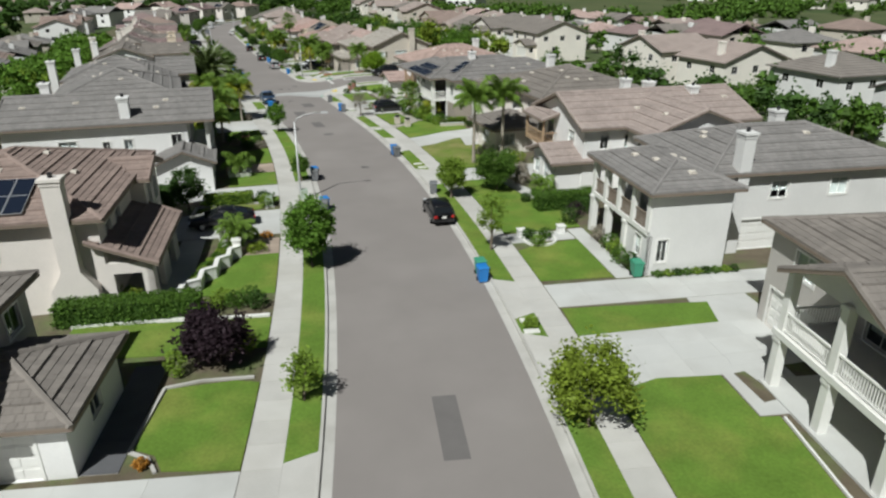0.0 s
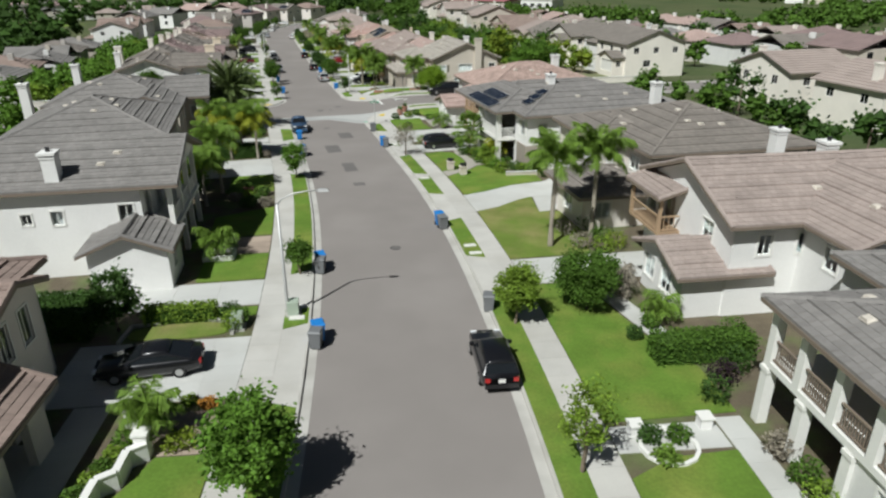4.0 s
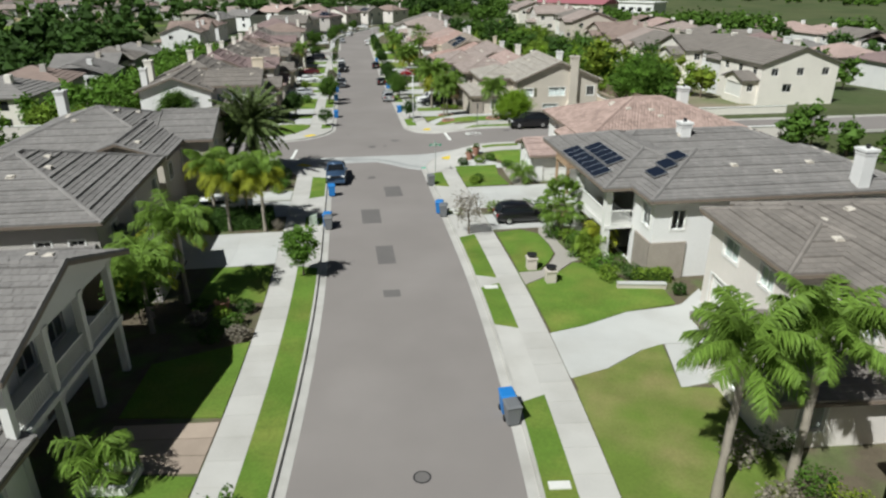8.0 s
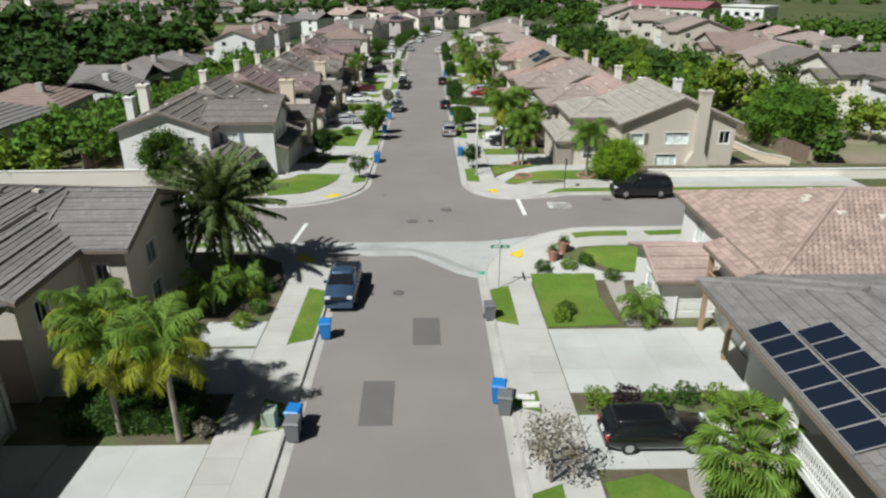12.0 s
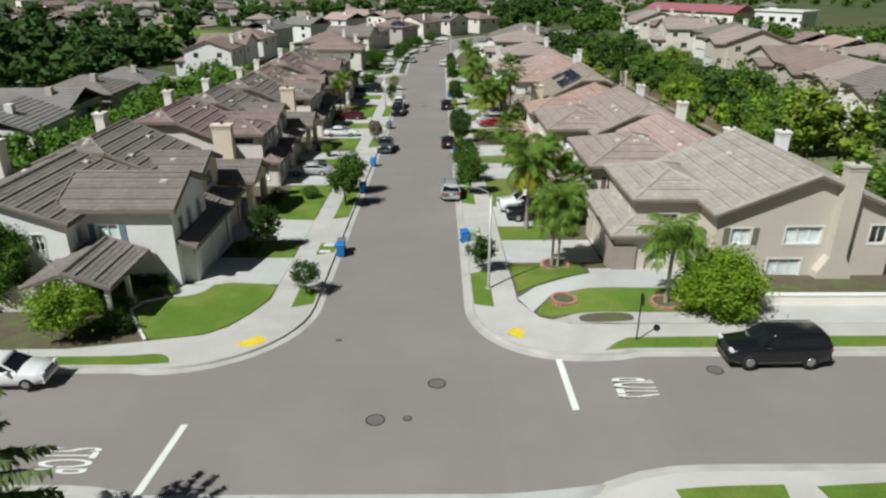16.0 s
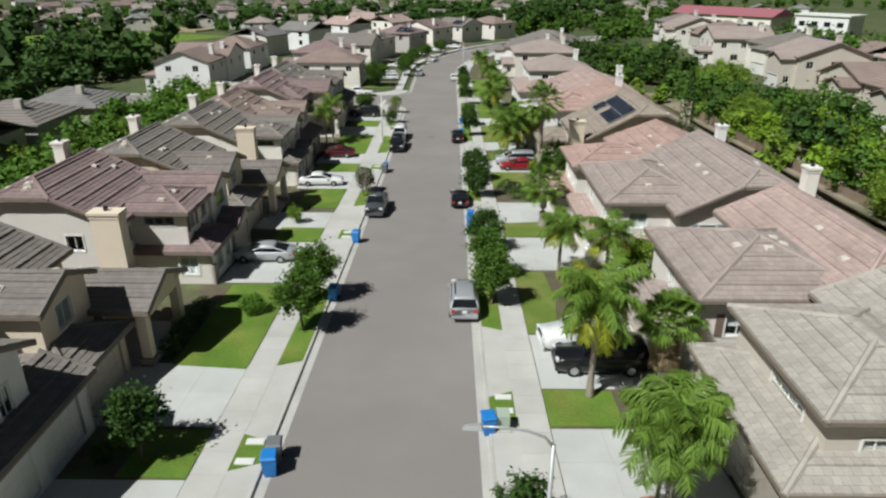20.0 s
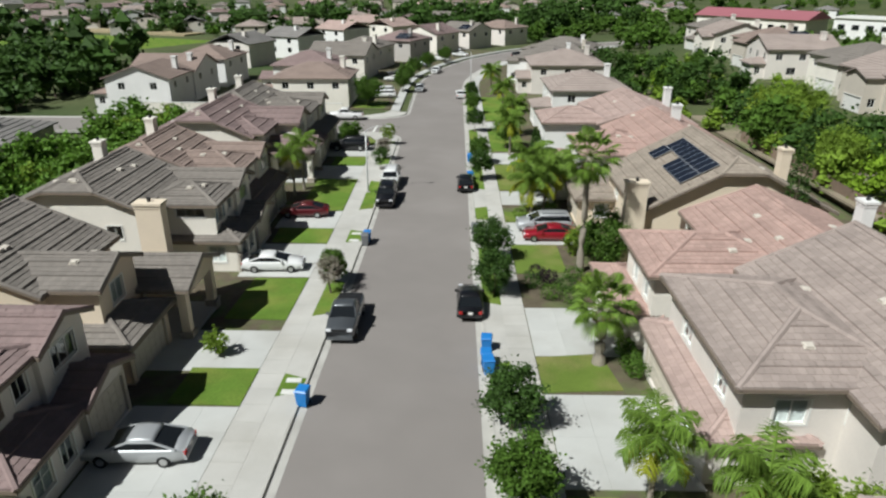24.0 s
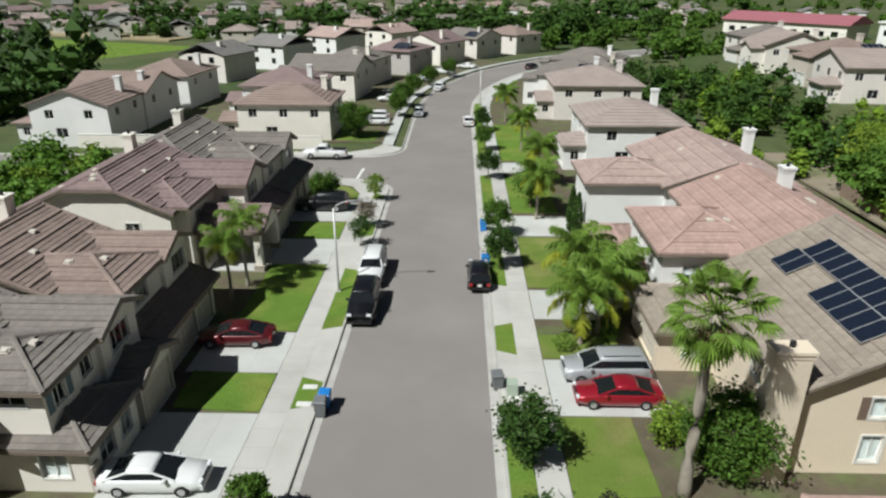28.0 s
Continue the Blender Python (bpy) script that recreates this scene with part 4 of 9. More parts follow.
roof(h, h.rect(34.9, 43.6, 14.6, 19.9), 5.55, "hip", 0.36, 0.5, T_GREY, vents=6)
h.box("balcony_floor", 35.1, 43.6, 14.45, 17.2, 2.7, 2.98, WHITE)
for s in (35.15, 37.25, 39.35, 41.45, 43.4):
    column(h, s, 14.65, 2.98, 5.6, 0.4, WHITE)
for s in (38.1, 40.9, 43.4):
    column(h, s, 14.65, -0.5, 2.7, 0.45, WHITE)
for a, b in ((35.4, 37.0), (37.5, 39.1), (39.6, 41.2), (41.7, 43.2)):
    railing(h, a, 14.6, b, 14.6, 2.98, BROWN_TRIM)
railing(h, 35.0, 14.9, 35.0, 16.9, 2.98, BROWN_TRIM)
wing(h, 37.7, 47.5, 20.1, 35, 5.55, "hip", S_OFF, T_GREY, vents=6, S=[W(1, 1.3, 3.6, 1.2), W(4.5, 1.3, 3.6, 1.2), W(9, 1.4, 3.6, 1.2), G(1.2, 4.8)], F=upper(2, 10))
chimney(h, 37.7, 22.1, 8.1, S_OFF)
chimney(h, 45.5, 30.0, 7.7, S_OFF)

h = House(1, 56, 17, "white house with pinkish tan tiled roof, gables and timber balcony")
wing(h, 51.5, 56.3, 15.1, 19.5, 2.7, "gu", S_WHITE, T_TAN, over=0.6, S=[], F=[W(1.2, 1.3, 0.8, 1.4), W(3.3, 1.3, 0.8, 1.4)])
wing(h, 51.4, 61.7, 17.6, 34, 5.55, "gu", S_WHITE, T_TAN, vents=4, over=0.6, pitch=0.37, S=[W(1.5, 0.8, 3.6, 1.2, blind=False), W(3.8, 0.8, 3.6, 1.2, blind=False), W(8, 1.2, 3.6, 1.2)], F=[W(6.5, 1.4, 3.0, 2.1, blind=False), W(9.0, 1.4, 3.0, 2.1, blind=False), W(2, 1.2, 3.6, 1.2)])
wing(h, 47.6, 55.0, 21.6, 30.6, 5.55, "gs", S_WHITE, T_TAN, vents=3, over=0.6, pitch=0.38, S=[W(3, 0.8, 3.6, 1.0)], F=upper(2, 5.5, 1.0))
h.box("balcony_floor", 57.0, 61.2, 16.1, 17.6, 2.75, 2.95, WOOD)
railing(h, 57.1, 16.2, 61.1, 16.2, 2.95, WOOD, pitch=0.3)
railing(h, 57.1, 16.2, 57.1, 17.5, 2.95, WOOD, pitch=0.3)
for s in (57.1, 61.1):
    column(h, s, 16.2, 2.95, 5.3, 0.2, WOOD)
roof(h, h.rect(57.0, 61.2, 16.1, 17.8), 5.2, "shed", 0.3, 0.3, T_TAN)
chimney(h, 57.3, 26.7, 8.1, S_WHITE)
chimney(h, 55.7, 30.4, 7.8, S_WHITE)
chimney(h, 64.2, 28.2, 7.3, S_WHITE, z0=-0.4)

h = House(1, 72, 17, "beige house with grey-tan tiled roof and white garage door")
wing(h, 64.9, 78.6, 19.9, 33, 5.6, "hip", S_PINK, T_GREYB, vents=9, over=0.6, pitch=0.32, F=[W(2, 1.5, 3.6, 1.1)], S=upper(3, 13))
wing(h, 70.2, 78.0, 17.8, 23.4, 5.58, "hip", S_PINK, T_GREYB, vents=3, over=0.6, pitch=0.32, F=[W(1.2, 1.3, 3.7, 1.1), W(4.6, 1.6, 3.7, 1.1), G(3.0, 4.0)], S=[W(1.0, 1.2, 3.6, 1.1)])
wing(h, 64.8, 71.0, 14.6, 20.4, 2.7, "hip", S_PINK, T_GREYB, over=0.6, vents=2, F=[W(2, 1.6, 0.8, 1.4), O(5, 1.2, 0.0, 2.1)], S=[W(1, 1.2, 0.9, 1.2)])

h = House(1, 88, 16, "white two-storey house with grey tiled roof, porch and solar panels")
wing(h, 80.6, 90.0, 15.9, 33, 5.55, "hip", S_WHITE, T_GREY, vents=10, over=0.6, pitch=0.32, S=[W(1.2, 0.9, 3.4, 1.3, blind=False), W(4.6, 0.8, 3.5, 1.3, blind=False), W(8, 0.8, 3.5, 1.3, blind=False), W(12, 1.2, 3.6, 1.1), W(1.3, 1.0, 0.7, 1.5)], F=[W(0.5, 1.2, 3.4, 1.4, blind=False), O(3.2, 4.6, 3.0, 2.1), O(3.2, 4.6, 0.05, 2.3)])
wing(h, 89.8, 96.6, 16.4, 32, 5.5, "hip", S_WHITE, T_GREY, vents=4, over=0.5, pitch=0.32, F=[W(3.0, 1.4, 3.4, 1.2)], N=upper(3, 15))
h.box("stone_facing", 80.5, 82.8, 15.75, 15.88, -0.5, 2.6, STONE)
h.box("stone_facing", 80.45, 80.58, 15.75, 18.2, -0.5, 2.6, STONE)
h.box("porch_floor", 83.4, 89.4, 13.9, 15.8, 2.55, 2.8, WHITE)
railing(h, 83.6, 14.0, 89.3, 14.0, 2.8, WHITE)
railing(h, 83.5, 14.1, 83.5, 15.7, 2.8, WHITE)
for s in (83.7, 89.2):
    column(h, s, 14.1, -0.3, 5.5, 0.45, WHITE, WHITE)
roof(h, h.rect(83.4, 96.4, 13.9, 21.7), 5.5, "hip", 0.33, 0.5, T_GREY)
chimney(h, 80.8, 29.6, 8.0, S_WHITE)
chimney(h, 92.5, 23.4, 7.4, S_WHITE)
solar(h, (-2.5, -3.0, 5.54), (0, 1, 0), (1, 0, 0.33), 7, 1, 1.0, 1.32)
solar(h, (-1.15, -1.9, 5.99), (0, 1, 0), (1, 0, 0.33), 5, 1, 1.0, 1.32)
for i in range(3):
    solar(h, (0.7 + i, -5.2 + 0.7 * i, 6.02 + 0.32 * i), (0, 1, 0), (1, 0, 0.32), 1, 1, 1.6, 1.0)

h = House(1, 106, 16, "white house with pink mixed-tile hip roof on the street corner")
wing(h, 98.0, 110.2, 17.9, 33, 5.5, "hip", S_WHITE, T_MIX, vents=9, over=0.6, pitch=0.34, tile="barrel", S=[W(1.0, 0.8, 3.2, 1.4, blind=False), W(6, 0.8, 3.2, 1.4, blind=False), W(11, 1.2, 3.6, 1.1)], F=[W(2, 1.0, 3.2, 1.4, blind=False), W(9, 1.2, 3.2, 1.4)])
wing(h, 103.8, 108.6, 14.6, 18.2, 2.65, "gu", S_WHITE, T_PINK, over=0.5, F=[W(1.5, 1.2, 0.8, 1.3)], S=[G(1.0, 3.2)])
h.box("balcony_floor", 99.0, 102.6, 16.4, 17.9, 2.6, 2.8, WOOD)
railing(h, 99.1, 16.5, 102.5, 16.5, 2.8, WOOD, pitch=0.25)
for s in (99.2, 102.4):
    column(h, s, 16.55, -0.3, 5.2, 0.22, WOOD)
roof(h, h.rect(99.0, 102.6, 16.5, 18.1), 5.1, "shed", 0.3, 0.3, T_MIX, "barrel")
chimney(h, 106, 30, 8.2, S_WHITE)

# ---- houses on the left, before the crossing ----
h = House(-1, 26, 18, "beige house with low garage wing under a grey tiled hip roof")
wing(h, 21.6, 27.3, 14.2, 20.5, 2.65, "hip", S_WHITE, T_GREYB, over=0.5, S=[G(1.2, 4.4)], F=[W(2.2, 1.2, 0.9, 1.2, blind=False)])
h.box("stone_facing", 21.86, 21.98, 14.25, 15.3, -0.3, 2.4, STONE)
wing(h, 19.5, 28.6, 17.9, 29, 5.3, "hip", S_GREY, T_GREYB, over=0.5, vents=3, F=[W(3, 1.2, 3.4, 1.2, blind=False), W(7, 1.2, 3.4, 1.2, blind=False), W(7, 1.2, 0.8, 1.4)], S=upper(2, 11))

h = House(-1, 44, 18, "beige two-storey house with brown tiled roof, stepped chimney and arched porch")
wing(h, 44.6, 48.6, 16.2, 19.0, 5.4, "gu", S_PINK, T_BROWN, over=0.5, pitch=0.34, F=[W(0.7, 0.8, 3.2, 1.6, blind=False), W(2.4, 0.8, 3.2, 1.6, blind=False), D(1.4)])
wing(h, 37.0, 50.4, 17.1, 29, 5.55, "hip", S_PINK, T_BROWN, over=0.55, pitch=0.34, vents=3, S=[W(5.2, 0.9, 3.4, 1.2), W(8, 1.2, 0.9, 1.3)], F=[W(1.2, 1.1, 3.4, 1.3, blind=False), W(3.4, 1.1, 3.4, 1.3, blind=False), W(10.0, 0.8, 3.4, 1.2, blind=False)])
chimney(h, 36.65, 18.7, 7.8, S_PINK, w=0.75, t=0.95, flare=0.7)
wall(h, h.rect(37.0, 44.5, 14.7, 17.1), "F", -0.9, 2.75, [O(0.8, 1.8, 0.0, 2.2), O(4.4, 1.8, 0.0, 2.2)], S_PINK, thick=0.35)
wall(h, h.rect(37.0, 44.5, 14.7, 17.1), "S", -0.9, 2.75, [O(0.6, 1.5, 0.0, 2.1)], S_PINK, thick=0.3)
roof(h, h.rect(37.0, 44.6, 14.7, 17.4), 2.75, "shed", 0.42, 0.45, T_BROWN)
h.box("porch_floor", 37.1, 44.5, 14.8, 17.1, -0.4, 0.06, CONCRETE)
solar(h, (-8.6, -6.9, 5.82), (1, 0, 0), (0, 1, 0.34), 6, 2)

h = House(-1, 68, 16, "white two-storey house with grey tiled roof, porch columns and gabled garage")
wing(h, 60.3, 63.8, 13.6, 18.1, 2.75, "gs", S_WHITE, T_GREY, over=0.45, pitch=0.42, F=[W(1.3, 1.0, 1.0, 1.0)])
L3 = h.rect(63.6, 73.6, 15.4, 30)
wall(h, L3, "S", -0.9, 5.8, [W(0.5, 0.9, 3.3, 1.3, blind=False), W(4.6, 0.7, 3.5, 0.9, blind=False), W(6.4, 0.6, 3.6, 0.7, blind=False), W(9.0, 1.4, 3.3, 1.2)], S_WHITE)
wall(h, L3, "N", -0.9, 5.8, [W(3, 1.2, 3.4, 1.2)], S_WHITE)
L3f = h.rect(63.8, 73.4, 15.4, 30)
wall(h, L3f, "F", -0.9, 5.9, [W(0.8, 1.4, 2.9, 2.1, blind=False), W(3.8, 1.4, 2.9, 2.1, blind=False), W(6.4, 1.4, 2.9, 2.1, blind=False), D(4.8), W(1.3, 1.4, 0.8, 1.4, blind=False)], S_WHITE)
wall(h, L3f, "B", -0.9, 5.9, [W(3, 1.4, 3.4, 1.2)], S_WHITE)
roof(h, h.rect(63.6, 73.6, 13.5, 30), 5.8, "gu", 0.34, 0.5, T_GREY, vents=8)
wall(h, h.rect(63.7, 73.5, 13.6, 16), "F", 5.6, 5.85, [], S_WHITE, gable=1.6)
h.box("balcony_floor", 63.8, 73.2, 13.5, 15.3, 2.6, 2.85, WHITE)
for s in (64.0, 67.0, 70.0, 73.0):
    column(h, s, 13.75, -0.3, 5.75, 0.32, WHITE)
for a, b in ((64.2, 66.8), (67.2, 69.8), (70.2, 72.8)):
    railing(h, a, 13.75, b, 13.75, 2.85, WHITE)
chimney(h, 64.4, 20.3, 7.8, S_WHITE)
chimney(h, 72.6, 28, 8.1, S_WHITE)

h = House(-1, 88, 17, "grey-beige house with grey tiled hip roof and stone-clad base")
wing(h, 81.3, 94.2, 16.9, 29, 5.6, "hip", S_GREY, T_GREY, over=0.6, vents=6, S=[W(0.8, 0.8, 3.4, 1.0, blind=False), W(2.6, 0.8, 3.4, 1.0, blind=False), W(7, 1.2, 3.4, 1.1)], F=[W(2, 1.2, 3.3, 1.2, blind=False), W(6, 1.2, 3.3, 1.2, blind=False), W(11, 1.2, 3.3, 1.2, blind=False), G(8.6, 4.6)])
wing(h, 81.6, 87.6, 14.2, 17.0, 2.7, "gu", S_GREY, T_GREY, over=0.5, F=[W(2.4, 1.6, 0.8, 1.3)], S=[])
h.box("stone_facing", 81.0, 81.27, 17.0, 22.5, -0.5, 2.6, STONE)
roof(h, h.rect(78.4, 81.4, 17.4, 24.0), 2.75, "shed_s", 0.4, 0.3, T_GREY)
wall(h, h.rect(78.5, 81.0, 17.6, 24.0), "S", -0.9, 2.72, [W(1.5, 1.3, 0.9, 1.3, blind=False)], S_GREY)
chimney(h, 95, 30.5, 8.2, S_WHITE)

h = House(-1, 104, 16, "beige house with striped grey tiled gables on the corner")
wing(h, 96.2, 104.0, 17.0, 23.2, 5.6, "gs", S_BEIGE, T_GREY, over=0.5, vents=3, pitch=0.34, S=[W(1.2, 0.9, 3.4, 1.2, blind=False), W(3.6, 0.9, 3.4, 1.2, blind=False)], F=[W(1.4, 1.0, 3.4, 1.2, blind=False)])
wing(h, 99.6, 111.2, 18.2, 30, 5.6, "hip", S_BEIGE, T_GREY, over=0.6, vents=6, S=[W(0.8, 0.9, 3.4, 1.2, blind=False), W(3.2, 0.9, 3.4, 1.2, blind=False)], F=[W(2.0, 1.0, 3.3, 1.2, blind=False), G(1.0, 3.2)])
wing(h, 102.0, 110.4, 14.6, 18.6, 5.6, "gu", S_BEIGE, T_GREY, over=0.5, S=[W(1.0, 0.7, 3.4, 1.2, blind=False), W(2.4, 0.7, 3.4, 1.2, blind=False)], F=[W(2.5, 1.4, 3.4, 1.2), W(2.5, 1.4, 0.8, 1.4)])
chimney(h, 112, 29.6, 8.2, S_WHITE)

# ---- houses on the left, past the crossing ----
SH_BLUE = mat("blue_grey_shutter", (0.16, 0.22, 0.25), 0.6, 0.08, 2, 0.05, 12, 0)
SH_BROWN = mat("brown_shutter", (0.16, 0.115, 0.085), 0.6, 0.08, 2, 0.05, 12, 0)
SH_OLIVE = mat("olive_shutter", (0.17, 0.165, 0.11), 0.6, 0.08, 2, 0.05, 12, 0)
h = House(-1, 138, 16, "off-white two-storey house with brown tiled roof and blue-grey shutters")
wing(h, 137.2, 143.6, 14.6, 21.5, 5.6, "gu", S_WHITE, T_GREYB, over=0.5, pitch=0.42, S=[W(3.6, 1.4, 3.3, 1.2, shutter=SH_BLUE)], F=[W(1.0, 0.8, 3.3, 1.3, blind=False), W(2.6, 0.8, 3.3, 1.3, blind=False), W(4.6, 0.8, 3.3, 1.3)], vents=1)
wing(h, 135.4, 146.0, 20.6, 29.5, 5.3, "gs", S_WHITE, T_GREYB, over=0.5, vents=4, S=[W(1.5, 0.7, 3.4, 1.1), W(3.5, 0.7, 3.4, 1.1), W(5.5, 0.7, 3.4, 1.1), W(3, 1.4, 0.8, 1.3)], F=[W(1.2, 0.8, 3.3, 1.1)])
roof(h, h.rect(137.8, 146.0, 13.7, 15.3), 2.75, "shed", 0.4, 0.4, T_GREYB)
wall(h, h.rect(138.0, 146.0, 13.7, 15.2), "F", -0.9, 2.75, [G(0.8, 2.8), G(4.4, 2.8)], S_WHITE)
wall(h, h.rect(138.0, 146.0, 13.7, 15.2), "S", -0.9, 2.75, [], S_WHITE)
wall(h, h.rect(138.0, 146.0, 13.7, 15.2), "N", -0.9, 2.75, [], S_WHITE)
roof(h, h.rect(131.6, 136.6, 16.6, 21.2), 2.75, "gs", 0.36, 0.35, T_GREYB)
for s, u in ((131.8, 16.8), (131.8, 20.8), (134.4, 16.8)):
    column(h, s, u, -0.4, 2.75, 0.24, WHITE, STONE)
chimney(h, 145.5, 30.5, 8.0, S_CREAM, 1.1, 1.0)
chimney(h, 140.0, 29.8, 7.6, S_WHITE)


def row_house(s, L, wallm, tilem, label, kind=0, shutter=None, trim=WHITE, gd=BEIGE_TRIM, front=13.7, sg=-1, split=0.52):
    """The narrower houses past the crossing: a hipped back block, and a front of gables, garage roofs and porch in one of four plans."""
    h = House(sg, s + L / 2, front + 2, label)
    f = front + 1.8
    m0 = s + L * split
    back, ahead = ((2.2, 6.6), (0.6, 7.2), (0.5, L - 1.6), (0.8, L - 1.8))[kind]
    wing(h, s - back, s + ahead, 19.1, 30.5, 5.5, "clip", wallm, tilem, over=0.5, pitch=0.43, clip=2.0, vents=6, trim=trim, S=[W(2.4, 1.1, 3.5, 1.1, blind=False), W(6.0, 1.3, 3.5, 1.0), W(2.2, 0.9, 0.9, 1.3, blind=False)], F=[W(1.0, 1.0, 3.6, 1.1)], N=[W(4, 1.2, 3.5, 1.1)])
    def low(s0, s1, u0, u1, style, doors, z=2.75, S=()):
        r = h.rect(s0, s1, u0, u1)
        roof(h, h.rect(s0 - 0.05, s1 + 0.05, u0 - 0.05, u1), z, style, 0.38, 0.4, tilem, "flat")
        wall(h, r, "F", -0.9, z - 0.02, doors, wallm, trim=trim, gable=(s1 - s0) / 2 * 0.38 if style == "gu" else None)
        wall(h, r, "S", -0.9, z - 0.02, list(S), wallm, trim=trim)
        wall(h, r, "N", -0.9, z - 0.02, [], wallm, trim=trim)
    def porch(p0, p1, u, z, stone=STONE):
        roof(h, h.rect(p0, p1, u, f + 2.2), z, "gu", 0.42, 0.35, tilem, "flat")
        wall(h, h.rect(p0 + 0.1, p1 - 0.1, u + 0.1, f + 2.2), "F", z - 0.7, z - 0.05, [], wallm, gable=(p1 - p0 - 0.2) / 2 * 0.42)
        for q in (p0 + 0.3, p1 - 0.3):
            column(h, q, u + 0.35, -0.5, z, 0.55, wallm, stone)
        h.box("porch_floor", p0, p1, u + 0.05, f + 2.0, -0.6, 0.06, CONCRETE)
        wall(h, h.rect(p0, p1, f + 1.9, f + 2.2), "F", 0, z - 0.4, [D((p1 - p0) / 2 - 0.5)], wallm, name="entry_wall")
    if kind == 0:
        wing(h, s, s + 4.6, 15.3, 20.5, 5.6, "hip", wallm, tilem, over=0.5, vents=2, trim=trim, S=[W(0.8, 2.2, 4.55, 0.65, lights=3, blind=False)], F=[W(0.7, 0.9, 4.0, 1.2, shutter=shutter, blind=False), W(2.9, 1.0, 4.0, 1.2, blind=False)])
        wing(h, s + 4.4, s + 8.1, 15.0, 21, 5.6, "gu", wallm, tilem, over=0.45, pitch=0.42, trim=trim, F=[W(0.9, 1.9, 4.0, 1.2, lights=3, blind=False)], N=[W(1, 0.8, 3.4, 1.2)])
        low(s - 0.3, s + 4.3, 13.75, 19.4, "hip", [W(0.9, 1.3, 0.8, 1.5, rows=2), W(2.9, 1.0, 0.8, 1.5)], S=[W(1.0, 1.3, 0.9, 1.3)])
        h.box("stone_facing", s - 0.45, s + 0.2, 13.6, 13.74, -0.5, 1.6, STONE)
        low(s + 4.6, s + 8.3, 13.6, 15.2, "gu", [G(0.3, 3.1, mat=gd)])
    elif kind == 1:
        wing(h, s, s + 4.3, 16.2, 21.5, 5.6, "gu", wallm, tilem, over=0.45, pitch=0.42, vents=2, trim=trim, S=[W(3.0, 1.0, 3.5, 1.1, blind=False)], F=[W(1.3, 1.4, 3.9, 1.3, shutter=shutter)])
        low(s - 1.2, s + 3.9, 14.5, 19.2, "hip", [G(0.5, 4.0, mat=gd)], S=[W(1.4, 1.2, 1.0, 1.2)])
        porch(s + 4.2, s + 9.2, 13.3, 3.5)
        chimney(h, s + 8.8, 16.8, 7.4, wallm, 0.9, 1.7)
    elif kind == 2:
        wing(h, s, m0 + 0.4, f, f + 8.0, 5.75, "hip", wallm, tilem, over=0.5, vents=4, trim=trim, S=[W(2.0, 1.1, 3.9, 1.0, shutter=SH_OLIVE, blind=False), W(4.8, 1.1, 3.9, 1.0, blind=False)], F=[W(1.6, 1.6, 4.0, 1.2, lights=3)])
        wing(h, m0 + 0.2, s + L - 0.6, f - 0.3, f + 6, 5.7, "gu", wallm, tilem, over=0.45, pitch=0.42, trim=trim, F=[W(1.2, 2.0, 3.9, 1.3, lights=3, blind=False)])
        low(s + 0.1, s + L - 0.7, front, f + 0.1, "shed", [G(0.5, 4.4, mat=gd), G(5.5, 2.3, mat=gd)])
    else:
        wing(h, m0 - 0.6, s + L - 1.0, f, f + 6, 5.7, "gu", wallm, tilem, over=0.45, pitch=0.42, trim=trim, S=[W(1.2, 0.8, 3.6, 1.1)], F=[W(1.5, 1.5, 3.9, 1.3, shutter=shutter)])
        wing(h, s, m0, f + 2.6, f + 8, 5.75, "hip", wallm, tilem, over=0.5, trim=trim, S=[W(2.0, 1.8, 3.5, 1.2, shutter=SH_OLIVE, lights=3)], F=[W(1.5, 1.2, 3.6, 1.2)])
        porch(s + 0.8, s + 6.2, front - 0.8, 3.4)
        low(s + 6.6, s + L - 0.6, front - 0.2, f + 0.1, "shed", [G(0.4, min(4.6, s + L - m0 - 1.4), mat=gd)])
    chimney(h, s + ahead - 0.6, 26.5, 8.9, S_CREAM)
    return h


row_house(147.55, 10.4, S_TAN, T_GREYB, "tan two-storey house with weathered grey-brown tiled roof and columned porch", 1)
row_house(163.45, 8.6, S_PINK, T_PURPLE, "pinkish-beige two-storey house with purple-brown tiled roof and tall chimney", 0, SH_BROWN)
row_house(175.25, 10.4, S_TAN, T_GREYB, "tan two-storey house with mossy grey-brown tiled roof and columned entry", 1)
row_house(190.95, 8.6, S_CREAM, T_GREYB, "cream two-storey house with grey-brown tiled gables and big chimney", 0, SH_BLUE)
row_house(201.0, 9.2, S_CREAM, T_BROWN, "cream two-storey house with brown tiled roof and shuttered windows", 2, front=14.4)
row_house(217.6, 12.2, S_CREAM, T_PURPLE, "cream two-storey house with red-brown tiled roof and palm in front", 3, SH_OLIVE)
row_house(230.8, 11.0, S_PINK, T_GREYB, "pale two-storey house with brown tiled roof near the side street", 2)

